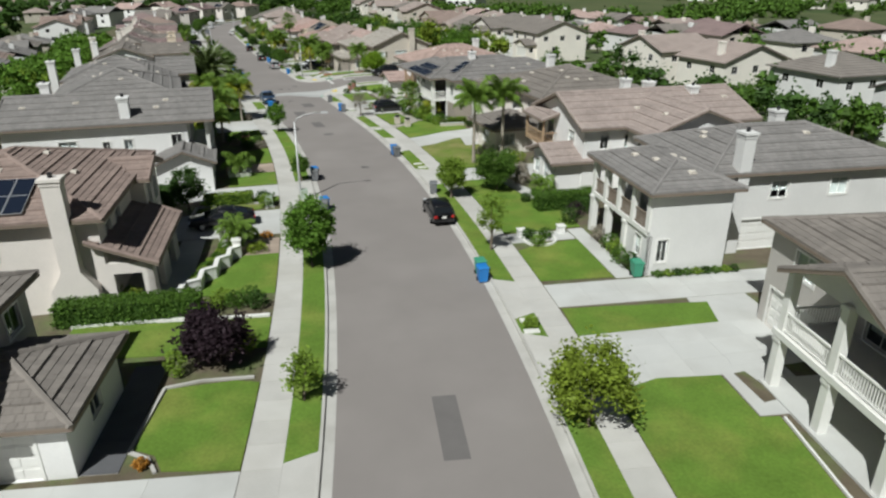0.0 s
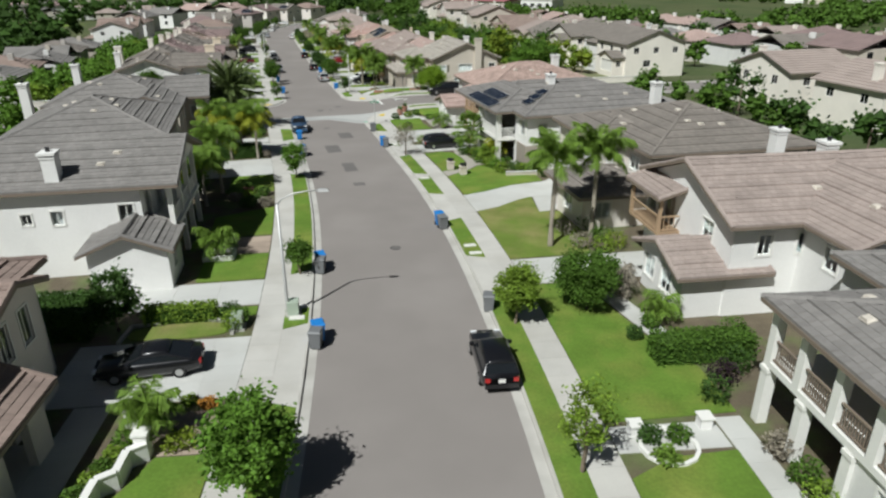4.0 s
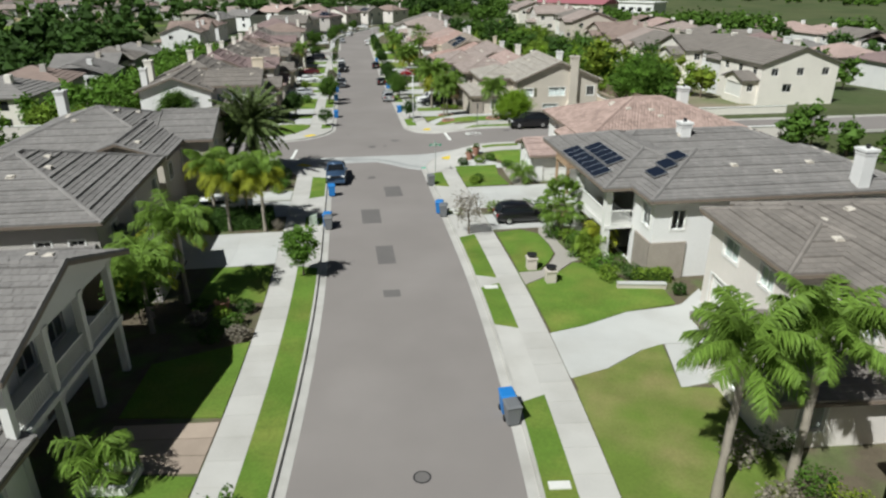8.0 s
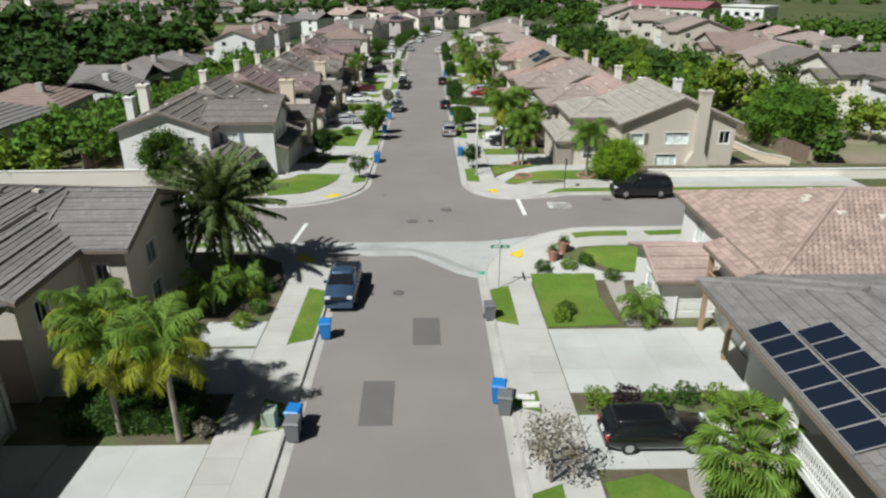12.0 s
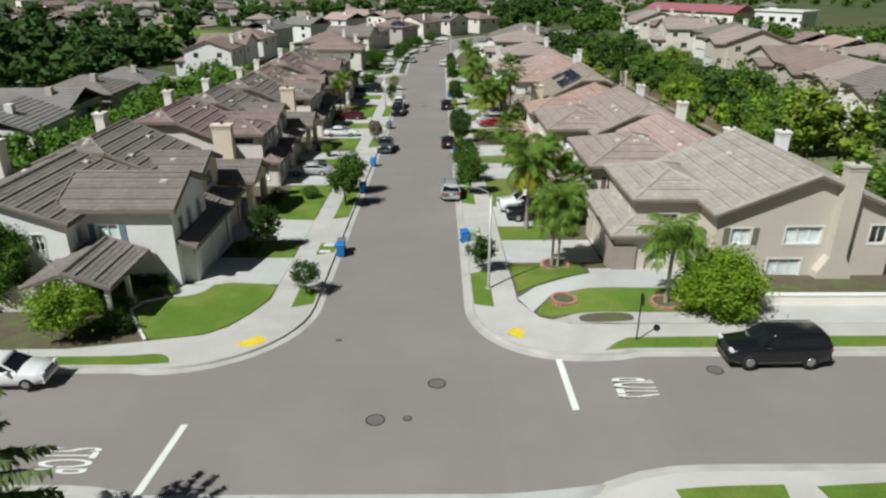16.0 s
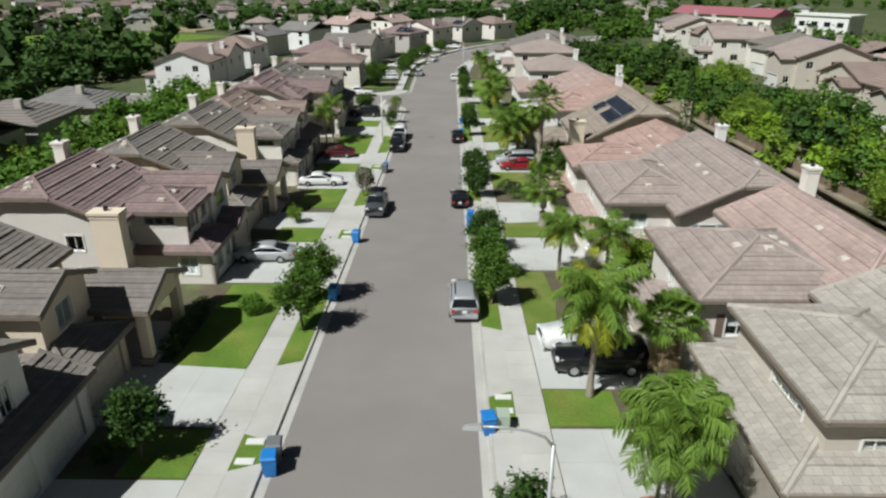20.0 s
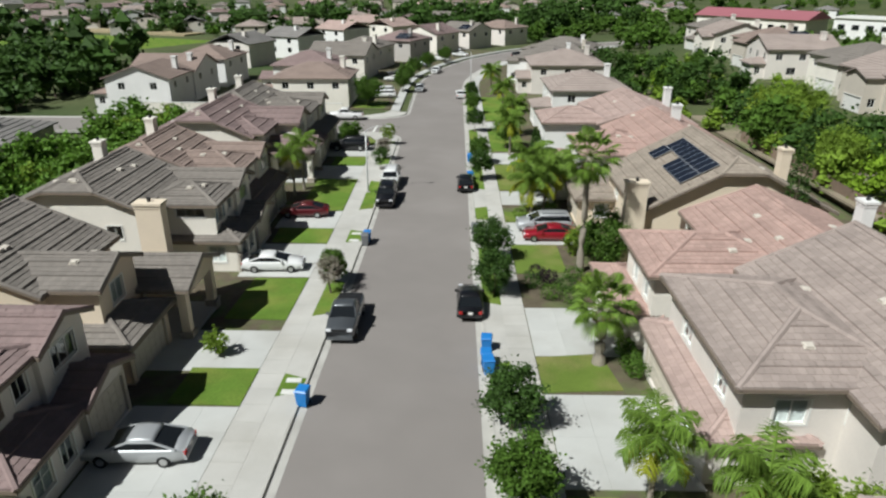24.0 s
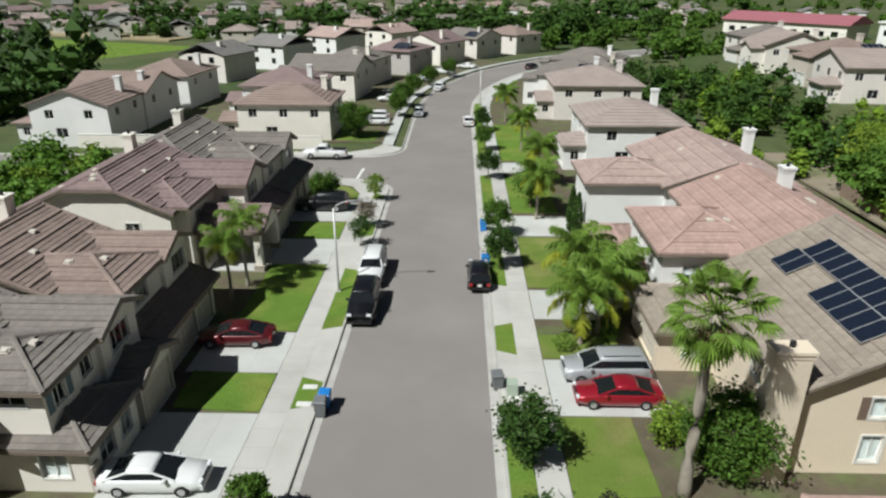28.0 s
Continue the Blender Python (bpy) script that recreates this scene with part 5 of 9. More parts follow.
# ---- houses on the right, past the crossing ----
h = House(1, 144, 16, "beige two-storey corner house with olive-grey tiled roof and tall chimney")
T_OLIVE = tiles_of("olive_grey", (0.385, 0.352, 0.308))
wing(h, 136.9, 149.0, 21.2, 33.0, 5.55, "gs", S_BEIGE, T_OLIVE, over=0.5, vents=2, pitch=0.42, S=[W(1.0, 1.3, 3.4, 1.1, shutter=SH_OLIVE), W(4.6, 2.4, 3.4, 1.2, lights=3), W(10.2, 1.1, 3.4, 1.3, blind=False), W(3.8, 2.2, 0.6, 1.7, lights=3), W(1.0, 0.9, 0.9, 1.2)], F=[W(4, 1.2, 3.5, 1.1)], B=[W(3, 1, 3.4, 1.2)])
wing(h, 139.9, 147.6, 16.7, 22.6, 5.6, "hip", S_BEIGE, T_OLIVE, over=0.5, S=[W(1.4, 1.6, 3.9, 0.55, lights=3, blind=False)], F=[W(1.6, 2.6, 3.3, 1.3, lights=4, rows=2, blind=False)])
wing(h, 138.8, 147.8, 15.2, 21.0, 3.35, "hip", S_BEIGE, T_OLIVE, over=0.5, S=[W(2.6, 1.1, 1.35, 1.4)], F=[G(2.6, 4.8, mat=BEIGE_TRIM)])
h.box("stone_facing", 138.7, 141.2, 15.05, 15.18, -0.5, 2.5, STONE)
h.box("stone_facing", 138.6, 138.78, 15.05, 16.6, -0.5, 2.5, STONE)
chimney(h, 136.6, 29.2, 8.8, S_BEIGE, 0.8, 1.1, flare=0.6)
chimney(h, 149.5, 31, 8.0, S_WHITE)

h = House(1, 157, 16, "beige house with pinkish-brown tiled hip roof and shuttered windows")
wing(h, 150.1, 158.8, 16.0, 24.0, 5.6, "hip", S_PINK, T_TAN, over=0.6, vents=4, S=[W(1.2, 1.3, 3.3, 1.2, shutter=SH_BROWN), W(5.5, 1.3, 3.3, 1.2)], F=upper(2, 7, 1.1))
wing(h, 150.2, 162.0, 21.5, 29.0, 5.6, "clip", S_PINK, T_PINK, pitch=0.45, clip=1.9, over=0.6, vents=3, S=[W(7.5, 1.3, 3.3, 1.2)], F=upper(2, 6.5, 1.0))
wing(h, 151.6, 157.4, 14.4, 18.0, 2.75, "hip", S_PINK, T_TAN, over=0.5, F=[G(0.5, 4.8, mat=BEIGE_TRIM)])
chimney(h, 150.0, 26.9, 8.6, S_CREAM)

h = House(1, 171, 16, "white-walled house with pinkish tiled roof and low front wing")
wing(h, 164.3, 177.0, 19.4, 30.2, 5.5, "clip", S_PINK, T_TAN, over=0.6, pitch=0.48, clip=1.7, vents=4, S=[W(1.4, 1.2, 3.4, 1.2, shutter=SH_BLUE), W(4.6, 2.0, 3.4, 1.2, lights=3)], F=upper(2, 11, 1.1))
wing(h, 166.5, 176.0, 15.0, 22.0, 5.6, "hip", S_PINK, T_TAN, over=0.6, vents=2, S=[W(1.4, 1.4, 3.5, 1.2)], F=[W(1.5, 1.2, 3.5, 1.2), W(6, 1.4, 3.5, 1.2)])
wing(h, 166.6, 176.4, 14.0, 18.0, 2.7, "hip", S_PINK, T_PINK, over=0.5, F=[G(4.4, 4.8, mat=BEIGE_TRIM), W(1.5, 1.2, 0.8, 1.4)], S=[W(1, 1.2, 0.9, 1.2)])
chimney(h, 164.6, 28.0, 8.7, S_CREAM)

h = House(1, 184, 16, "cream house with salmon tiled hip roof and olive shutters")
wing(h, 178.2, 184.2, 14.7, 22.5, 5.6, "hip", S_CREAM, T_SALMON, over=0.6, vents=2, S=[W(2.6, 1.2, 3.3, 1.2, shutter=SH_OLIVE), W(5.9, 1.0, 3.3, 1.2)], F=[W(1.0, 1.0, 3.3, 1.3, blind=False), W(3.4, 1.0, 3.3, 1.3)])
wing(h, 178.0, 188.1, 19.8, 29.0, 5.6, "gs", S_CREAM, T_SALMON, over=0.6, pitch=0.38, vents=4, S=[W(5, 1.2, 3.3, 1.2), W(9, 1.2, 3.3, 1.2)], F=[W(6.5, 1.2, 3.4, 1.2)])
wing(h, 178.7, 185.4, 13.1, 15.0, 2.7, "hip", S_CREAM, T_SALMON, over=0.5, F=[G(0.8, 4.8, mat=BEIGE_TRIM)])
chimney(h, 184.0, 29.4, 8.0, S_WHITE)

h = House(1, 199, 19, "tan house with beige tiled roof, big chimney and solar panels")
T_SAND = tiles_of("sand", (0.31, 0.262, 0.215))
wing(h, 193.2, 205.0, 17.9, 32.4, 4.7, "clip", S_TAN, T_SAND, over=0.5, pitch=0.52, clip=1.7, vents=3, S=[W(3.6, 1.0, 0.8, 1.5), W(3.6, 1.3, 3.3, 1.1, shutter=SH_BROWN), W(7.6, 1.0, 3.5, 0.8), W(9, 1.2, 0.8, 1.4)], F=[W(3, 1.2, 3.0, 1.2), W(8, 1.2, 3.0, 1.2)])
wing(h, 202.1, 208.0, 14.6, 19.0, 2.75, "hip", S_TAN, T_SAND, over=0.5, F=[G(0.7, 4.6, mat=BEIGE_TRIM)], S=[W(1.5, 1.2, 0.9, 1.3)])
chimney(h, 192.85, 17.1, 7.1, S_TAN, 0.9, 1.6)
chimney(h, 199, 31.0, 8.2, S_TAN)
# panels on the slope towards the street: a strip below the ridge and two blocks under it
solar(h, (3.35, -4.9, 7.32), (0, 1, 0), (1, 0, 0.52), 9, 1, 1.0, 1.65)
solar(h, (1.9, -4.9, 6.56), (0, 1, 0), (1, 0, 0.52), 5, 1, 1.0, 1.65)
solar(h, (1.9, 2.5, 6.56), (0, 1, 0), (1, 0, 0.52), 2, 1, 1.0, 1.65)

h = House(1, 215, 16, "white house with salmon tiled roof behind palms")
wing(h, 209.1, 217.0, 15.9, 23.0, 5.6, "hip", S_WHITE, T_SALMON, over=0.5, vents=2, S=[W(1.4, 1.2, 3.4, 1.2)], F=[W(1.4, 1.2, 3.4, 1.2), W(5, 1.2, 3.4, 1.2)])
wing(h, 208.8, 221.0, 20.4, 30.6, 5.6, "gs", S_WHITE, T_SALMON, over=0.6, pitch=0.42, vents=3, S=[W(1.6, 1.2, 3.3, 1.2), W(5, 1.2, 3.3, 1.2), W(9, 1.2, 3.3, 1.2)], F=upper(2, 12, 1.1))
wing(h, 212.0, 221.0, 13.6, 16.4, 2.75, "hip", S_WHITE, T_SALMON, over=0.5, F=[G(2.5, 4.8, mat=BEIGE_TRIM)])
chimney(h, 217.6, 27.0, 8.8, S_WHITE)
h = House(1, 232, 16, "white house with purple-pink tiled roof")
wing(h, 225.6, 238.0, 20.4, 31, 5.5, "gs", S_WHITE, T_PINK, over=0.6, vents=3, S=[W(1.6, 1.2, 3.3, 1.2), W(5, 1.2, 3.3, 1.2)], F=upper(3, 13, 1.1))
wing(h, 226.3, 232.6, 13.9, 21.4, 5.5, "hip", S_WHITE, T_PINK, over=0.5, F=[G(1.5, 4.8, mat=BEIGE_TRIM)])
chimney(h, 236, 31, 8.0, S_WHITE)


# ---- houses farther off ----
def far_house(s, d, L, depth, wallm, tilem, label, style="hip", eave=5.3, lift=0.0, turn=0, face=1, group="houses farther off", tile="strip", solar_on=False, garage=True, at=None, bay=0.0):
    h = House(face, s, abs(d), label, lift, group)
    h.root.matrix_basis = at or stand(s, d, TOP + lift, turn)
    u = abs(d)
    rng = h.rng
    n = max(2, int(depth / 4))
    wing(h, s - L / 2, s + L / 2, u - depth / 2, u + depth / 2, eave, style, wallm, tilem, over=0.5, tile=tile, vents=3, z0=-2.5,
         S=upper(n, depth, 1.2, 3.4, 1.2, blind=rng.random() < 0.5) + [W(depth * 0.3, 1.6, 0.8, 1.3)], F=upper(3, L, 1.2, 3.4, 1.2, blind=False) + [G(0.8, 4.6) if garage else W(2, 1.6, 0.8, 1.4)], N=[], B=upper(2, L, 1.2, 3.4, 1.2))
    wing(h, s - L / 2 + 0.6, s - L / 2 + 0.6 + L * 0.45, u - depth / 2 - 2.6, u - depth / 2 + 2.0, bay or (2.75 if rng.random() < 0.5 else 4.6), "gu" if rng.random() < 0.5 else "hip", wallm, tilem, over=0.45, tile=tile, z0=-2.5, S=[W(0.8, 1.0, 0.9, 1.2)], F=[G(0.4, min(4.6, L * 0.38))], walls="SNF")
    chimney(h, s + L * 0.2 * (1 if rng.random() < 0.5 else -1), u + depth * 0.35, eave + 2.7, wallm)
    if solar_on:
        solar(h, (1.0, -L / 2 + 0.3, eave + 0.35), (1, 0, 0), (0, 1, 0.36), 4, 2)
    return h


def mini_house(m, L, depth, wallm, tilem, label, rng, eave=5.2, zs=(1.6, 4.1), stack=True):
    """A distant house: walls, tiled roof, chimney and its windows."""
    ob = thing("house", m, label, "house", "distant houses")
    x, y = depth / 2, L / 2
    part("wall", MB().box(-x, x, -y, y, -3, eave + 0.1), wallm, ob)
    h = House(1, 0, 0, label, group="distant houses", root=ob)
    h.rng = rng
    roof(h, (-x, x, -y, y), eave, rng.choice(["hip", "hip", "gu", "gs"]), 0.36, 0.5, tilem, "strip")
    if stack:
        part("chimney", MB().box(x * 0.3, x * 0.3 + 0.9, -y * 0.4, -y * 0.4 + 0.9, 1, eave + 2.6), wallm, ob)
    me = MB().box(-0.65, 0.65, -0.03, 0.03, -0.65, 0.65).mesh("window", CARGLASS)
    for px in (-0.5, 0.45):
        for z in zs:
            part("window", me, None, ob).matrix_basis = pose(px * x, -y - 0.01, z)
    return ob


walls_ = [S_WHITE, S_CREAM, S_BEIGE, S_WHITE, S_PINK, S_GREY, S_CREAM]
tiles_ = [T_GREY, T_TAN, T_GREYB, T_BROWN, T_PINK, T_PURPLE]
FARLABEL = {S_WHITE: "white", S_CREAM: "cream", S_BEIGE: "beige", S_PINK: "pinkish-beige", S_GREY: "grey"}
TILELABEL = {T_GREY: "grey", T_TAN: "tan", T_GREYB: "grey-brown", T_BROWN: "brown", T_PINK: "pink", T_PURPLE: "purple-brown"}


def far_row(s0, s1, step, d, seed, face, wl=walls_, tls=tiles_, jit=2.0, lift=0.0, turn=0, L=11.5, depth=12.0, solars=0.25, mini=False):
    rng = random.Random(seed)
    s = s0
    while s <= s1:
        w, t = rng.choice(wl), rng.choice(tls)
        if mini:
            mini_house(stand(s, d + rng.uniform(-jit, jit), TOP + lift + rng.uniform(-0.4, 0.4), turn + rng.uniform(-6, 6)), L, depth, w, t, "%s house with %s tiled roof in a far row" % (FARLABEL[w], TILELABEL[t]), rng)
            s += step * rng.uniform(0.93, 1.08)
            continue
        far_house(s, d + rng.uniform(-jit, jit), L + rng.uniform(-1, 1.5), depth + rng.uniform(-1, 2), w, t, "%s two-storey house with %s tiled roof, farther off" % (FARLABEL[w], TILELABEL[t]), rng.choice(["hip", "hip", "gs", "gu"]), 5.3, lift + rng.uniform(-0.3, 0.3), turn, face, solar_on=rng.random() < solars)
        s += step * rng.uniform(0.93, 1.08)


far_row(26, 108, 15.5, 68, 1, -1, wl=[S_WHITE, S_WHITE, S_WHITE, S_CREAM], tls=[T_GREY, T_GREYB, T_TAN])
far_row(150, 236, 14.2, 71, 2, 1, lift=1.4, wl=[S_CREAM, S_BEIGE, S_WHITE], tls=[T_GREYB, T_TAN, T_BROWN])
# the terrace goes on straight where the street bends away from it
line = stand(250, 0, TOP)
bank = lambda q: [line @ Vector(p) for p in q]
tagged(part("terrace_bank", MB().prism(bank(((53, -22, -4), (110, -22, -4), (110, 95, -6), (53, 95, -6))), bank(((60, -14, 3.6), (110, -14, 3.6), (110, 95, 3.6), (60, 95, 3.6)))), EARTH), "planted earth bank carrying a terrace of houses", "bank", kind="structure")
for i in range(6):
    s, d = 249 + i * 16.5, 69 + (0, 3.5, -1.5, 2.5, 0, 3)[i]
    w, t = (S_BEIGE, S_CREAM, S_PINK)[i % 3], (T_TAN, T_GREYB, T_TAN, T_BROWN)[i % 4]
    far_house(s, d, 11.5 + (i % 2), 12.5, w, t, "%s two-storey terrace house with %s tiled roof" % (FARLABEL[w], TILELABEL[t]), ("gs", "hip", "gu", "hip")[i % 4], 5.4, face=1, solar_on=i in (1, 3), bay=(5.0, 4.8, 2.75)[i % 3], at=line @ Matrix.Translation((d, s - 250, 3.6)) @ pose(0, 0, 0, 0, 0, (0, 6, -4, 3, 0, 5)[i]))
far_row(10, 300, 16.5, 104, 3, 1, mini=True)
far_row(20, 300, 16.5, 138, 4, -1, mini=True)
far_row(258, 275, 17, 23, 12, 1, tls=[T_GREYB, T_TAN])
far_row(292, 350, 15.5, 24, 5, 1, tls=[T_GREYB, T_TAN, T_GREY])
far_row(150, 240, 15, -54, 6, 1, tls=[T_GREYB, T_BROWN, T_GREY], mini=True, lift=-1.2)
far_row(60, 112, 15, -56, 7, 1, tls=[T_GREYB, T_TAN, T_PINK], mini=True, lift=-1.0)
far_row(274, 384, 15.2, -24, 8, 1, tls=[T_GREYB, T_BROWN, T_PURPLE])
far_row(271, 301, 14, -51, 9, 1, wl=[S_WHITE], tls=[T_GREYB, T_BROWN], jit=0.6, depth=10.0, solars=0)
far_row(318, 370, 15, -58, 10, 1, mini=True)

# ---- drives, paths and lawns, lot by lot ----
def drive(s0, s1, u0, u1, sg, n=3, m=3, material=CONCRETE, label="pale concrete driveway scored into slabs"):
    return slabs("driveway", [(s0, sg * u0), (s1, sg * u0), (s1, sg * u1), (s0, sg * u1)], n, m, material, label, "driveway")


def both(poly, sg):
    return [(s, sg * u) for s, u in poly]


# left side
drive(11.5, 20.9, 8.07, 21.5, -1, 3, 4)
# dark paving: the garage's shade on this path is put into its colour
drive(21.4, 29.4, 12.7, 14.2, -1, 4, 1, mat("shade_dark_paving", (0.11, 0.11, 0.115), 0.85, 0.2, 1.5, 0.1, 15, 0.2, 40), "path beside the garage wing, the garage's shade put into its dark colour")
lawn(both([(21.0, 8.1), (27.1, 8.1), (27.4, 9.2), (27.1, 12.2), (22.8, 12.5), (22.3, 11.6), (21.3, 11.1)], -1))
lawn(both([(30.4, 8.1), (33.7, 8.1), (33.9, 12.0), (34.2, 18.5), (30.6, 18.5), (30.3, 13.0)], -1))
lawn(both([(36.9, 8.1), (43.2, 8.1), (43.2, 10.4), (41.8, 10.9), (40.2, 11.6), (38.4, 12.4), (37.2, 12.6)], -1))
slabs("paver_patio", both([(43.3, 8.1), (46.3, 8.1), (46.3, 11.6), (43.3, 11.4)], -1), 5, 5, PAVER, "brown concrete paver landing beside the sidewalk", "patio", gap=0.02)
drive(47.2, 52.9, 8.07, 16.6, -1, 4, 5, CONCRETE, "pale grey concrete driveway with a parked black car")
slabs("walkway", both([(37.5, 13.3), (47.1, 13.3), (47.1, 14.9), (37.5, 14.9)], -1), 6, 1, CONCRETE, "concrete walk in front of the arched porch", "walkway")
lawn(rounded(both([(53.2, 9.3), (54.6, 9.3), (55.0, 11.5), (54.6, 14.4), (53.1, 14.6)], -1)), True)
lawn(both([(55.4, 8.1), (56.5, 8.1), (56.6, 14.5), (55.9, 14.5)], -1))
drive(56.8, 60.3, 8.07, 26, -1, 2, 7)
lawn(both([(60.5, 8.1), (64.8, 8.1), (65.2, 12.2), (60.6, 12.3)], -1))
slabs("paver_walk", both([(65.0, 8.1), (68.4, 8.1), (68.4, 12.6), (65.2, 12.6)], -1), 3, 1, PAVER, "reddish paver walk with white borders", "walkway", gap=0.05)
lawn(both([(68.7, 8.1), (75.6, 8.1), (75.0, 9.4), (73.6, 12.6), (69, 12.6)], -1))
lawn(both([(80.4, 8.1), (86.2, 8.1), (86.3, 11.9), (80.6, 12.1)], -1))
drive(86.45, 92.9, 8.07, 14.1, -1, 2, 2)
drive(88.0, 93.0, 14.12, 17.7, -1, 2, 1)
drive(96.7, 100.9, 8.07, 18.1, -1, 2, 4)
slabs("walkway", both([(101.2, 8.1), (104.0, 8.1), (104.0, 11.5), (101.2, 11.5)], -1), 3, 2, CONCRETE, "concrete entry walk beside the drive", "walkway")
lawn(rounded([(137.8, -12.3), (137.4, -8.1), (135.1, -8.15), (132.95, -8.85), (131.25, -9.8), (130.25, -10.9), (129.6, -13.7), (130.6, -14.5), (132.3, -15.6), (133.6, -16.2), (135.2, -14.6), (135.9, -12.9)], 1), label="bright green curved corner lawn")
patch("walkway", [(136.5, -15.6), (136.8, -13.8), (137.3, -13.1), (137.9, -12.5), (137.75, -12.3), (136.1, -12.75), (135.5, -13.9), (135.5, -15.2)], CONCRETE, "curved pale concrete walk from the drive to the porch", "walkway", top=TOP + 0.012)
STAIN = mat("damp_concrete", (0.34, 0.345, 0.335), 0.7, 0.14, 0.8, 0.08, 14, 0.1, 40)
patch("gutter_stain", [(115.6, -4.7), (115.9, -2.2), (115.9, -0.3), (115.3, 0.9), (114.5, 1.9), (112.7, 3.4), (110.9, 5.1), (110.8, 4.7), (112.3, 3.0), (114.0, 1.5), (115.0, 0.3), (115.4, -0.8), (115.3, -2.4), (115.3, -4.7)], STAIN, "winding dark water stain on the concrete gutter", "stain", top=ROAD + 0.016, thick=0.02)
patch("verge", rounded(both([(126.9, 11.6), (127.7, 11.9), (128.1, 12.6), (127.8, 14.4), (127.75, 19.6), (126.9, 19.6)], -1), 1), LAWN, "narrow grass verge along the side street", "verge", top=TOP + 0.014, thick=0.16)
drive(137.5, 142.4, 8.07, 13.9, -1, 2, 3)
slabs("walkway", both([(136.4, 13.4), (137.4, 11.4), (137.4, 14.6), (136.6, 16.0)], -1), 1, 2, CONCRETE, "curved concrete walk to the porch", "walkway")
lawn(both([(142.5, 8.1), (145.9, 8.1), (145.9, 11.0), (142.6, 11.2)], -1))
drive(146.2, 152.0, 8.07, 15.1, -1, 2, 3)
lawn(both([(151.4, 8.1), (163.2, 8.1), (163.0, 12.4), (151.8, 12.4)], -1))
drive(163.4, 172.0, 8.07, 13.6, -1, 4, 3)
lawn(both([(172.1, 8.1), (175.9, 8.1), (175.9, 12.0), (172.3, 12.0)], -1))
drive(175.6, 180.6, 8.07, 15.1, -1, 2, 3)
lawn(both([(178.6 + 3.6, 8.1), (189.4, 8.1), (189.2, 12.2), (182.3, 12.3)], -1))
drive(189.6, 196.9, 8.07, 13.7, -1, 2, 3)
lawn(both([(197.1, 8.1), (201.3, 8.1), (201.6, 13.2), (197.4, 13.0)], -1))
drive(201.5, 206.9, 8.07, 13.7, -1, 2, 3)
lawn(both([(207.1, 8.1), (219.2, 8.1), (219.4, 12.6), (207.5, 12.6)], -1))
drive(219.5, 225.6, 8.07, 13.7, -1, 2, 3)
lawn(both([(225.8, 8.1), (230.4, 8.1), (230.4, 12.2), (225.8, 12.2)], -1))
drive(230.8, 237.6, 8.07, 13.7, -1, 2, 3)
lawn(both([(238, 8.1), (240.4, 8.1), (242.9, 9.6), (244.6, 12), (244.6, 15), (238, 15)], -1), True)
lawn([(268, -9.5), (275, -9.0), (275, -15), (268, -15)])

# right side
lawn([(6, 8.0), (24.1, 8.0), (24.9, 10.4), (24.75, 13.5), (21.7, 13.55), (21.65, 14.45), (17.2, 14.1), (6, 14.1)])
slabs("driveway", both([(24.2, 8.0), (29.3, 8.0), (29.3, 18.9), (25.4, 18.9)], 1), 3, 5, CONCRETE, "pale concrete driveway to a white garage", "driveway")
patch("planting_bed", [(24.9, 14.8), (22.8, 15.3), (22.6, 14.35), (24.8, 14.2)], MULCH, "narrow brown mulch bed before the porch", "planting bed", top=TOP + 0.02, thick=0.1)
slabs("walkway", both([(21.8, 13.65), (25.4, 13.65), (25.6, 17.0), (21.8, 17.0)], 1), 1, 1, CONCRETE, "concrete walk to the porch", "walkway")
patch("driveway", [(28.9, 15.2), (32.15, 15.8), (32.15, 19.5), (28.9, 19.5)], CONCRETE, "pale concrete beside the white garage", "driveway", top=TOP + 0.002)
lawn(both([(29.0, 8.0), (32.0, 8.1), (31.5, 16.7), (29.35, 16.1)], 1))
drive(32.2, 35.0, 8.0, 23.0, 1, 2, 7)
lawn(both([(35.6, 8.0), (40.3, 8.0), (40.9, 9.2), (41.3, 10.0), (41.5, 12.8), (35.4, 12.7)], 1))
slabs("walkway", both([(35.2, 12.8), (43.5, 12.8), (43.5, 14.0), (35.2, 14.0)], 1), 6, 1, CONCRETE, "concrete walk beside planting", "walkway")
slabs("walkway", both([(41.7, 8.0), (43.3, 8.0), (43.3, 12.7), (41.7, 12.7)], 1), 1, 3, CONCRETE, "concrete entry walk", "walkway")
lawn(both([(43.6, 8.0), (56.8, 8.0), (56.8, 11.3), (50.4, 12.6), (48.6, 13.0), (47.2, 14.0), (43.8, 14.0)], 1))
slabs("walkway", both([(48.6, 13.2), (57.0, 11.4), (57.0, 12.7), (48.6, 14.4)], 1), 5, 1, CONCRETE, "pale concrete walk to the low wing", "walkway")
drive(57.0, 60.7, 8.0, 17.8, 1, 2, 4)
lawn(both([(60.9, 8.0), (69.55, 8.0), (69.55, 12.7), (69.3, 14.8), (64.0, 14.8), (61.0, 13.6)], 1), True)
patch("driveway", [(70.6, 8.0), (71.3, 10.0), (72.8, 12.3), (73.3, 13.7), (73.2, 18.6), (79.2, 18.6), (77.4, 16.6), (77.2, 15.9), (76.8, 13.0), (75.5, 10.1), (74.9, 8.0)], CONCRETE, "pale concrete driveway curving up to the garage", "driveway", top=TOP + 0.004)
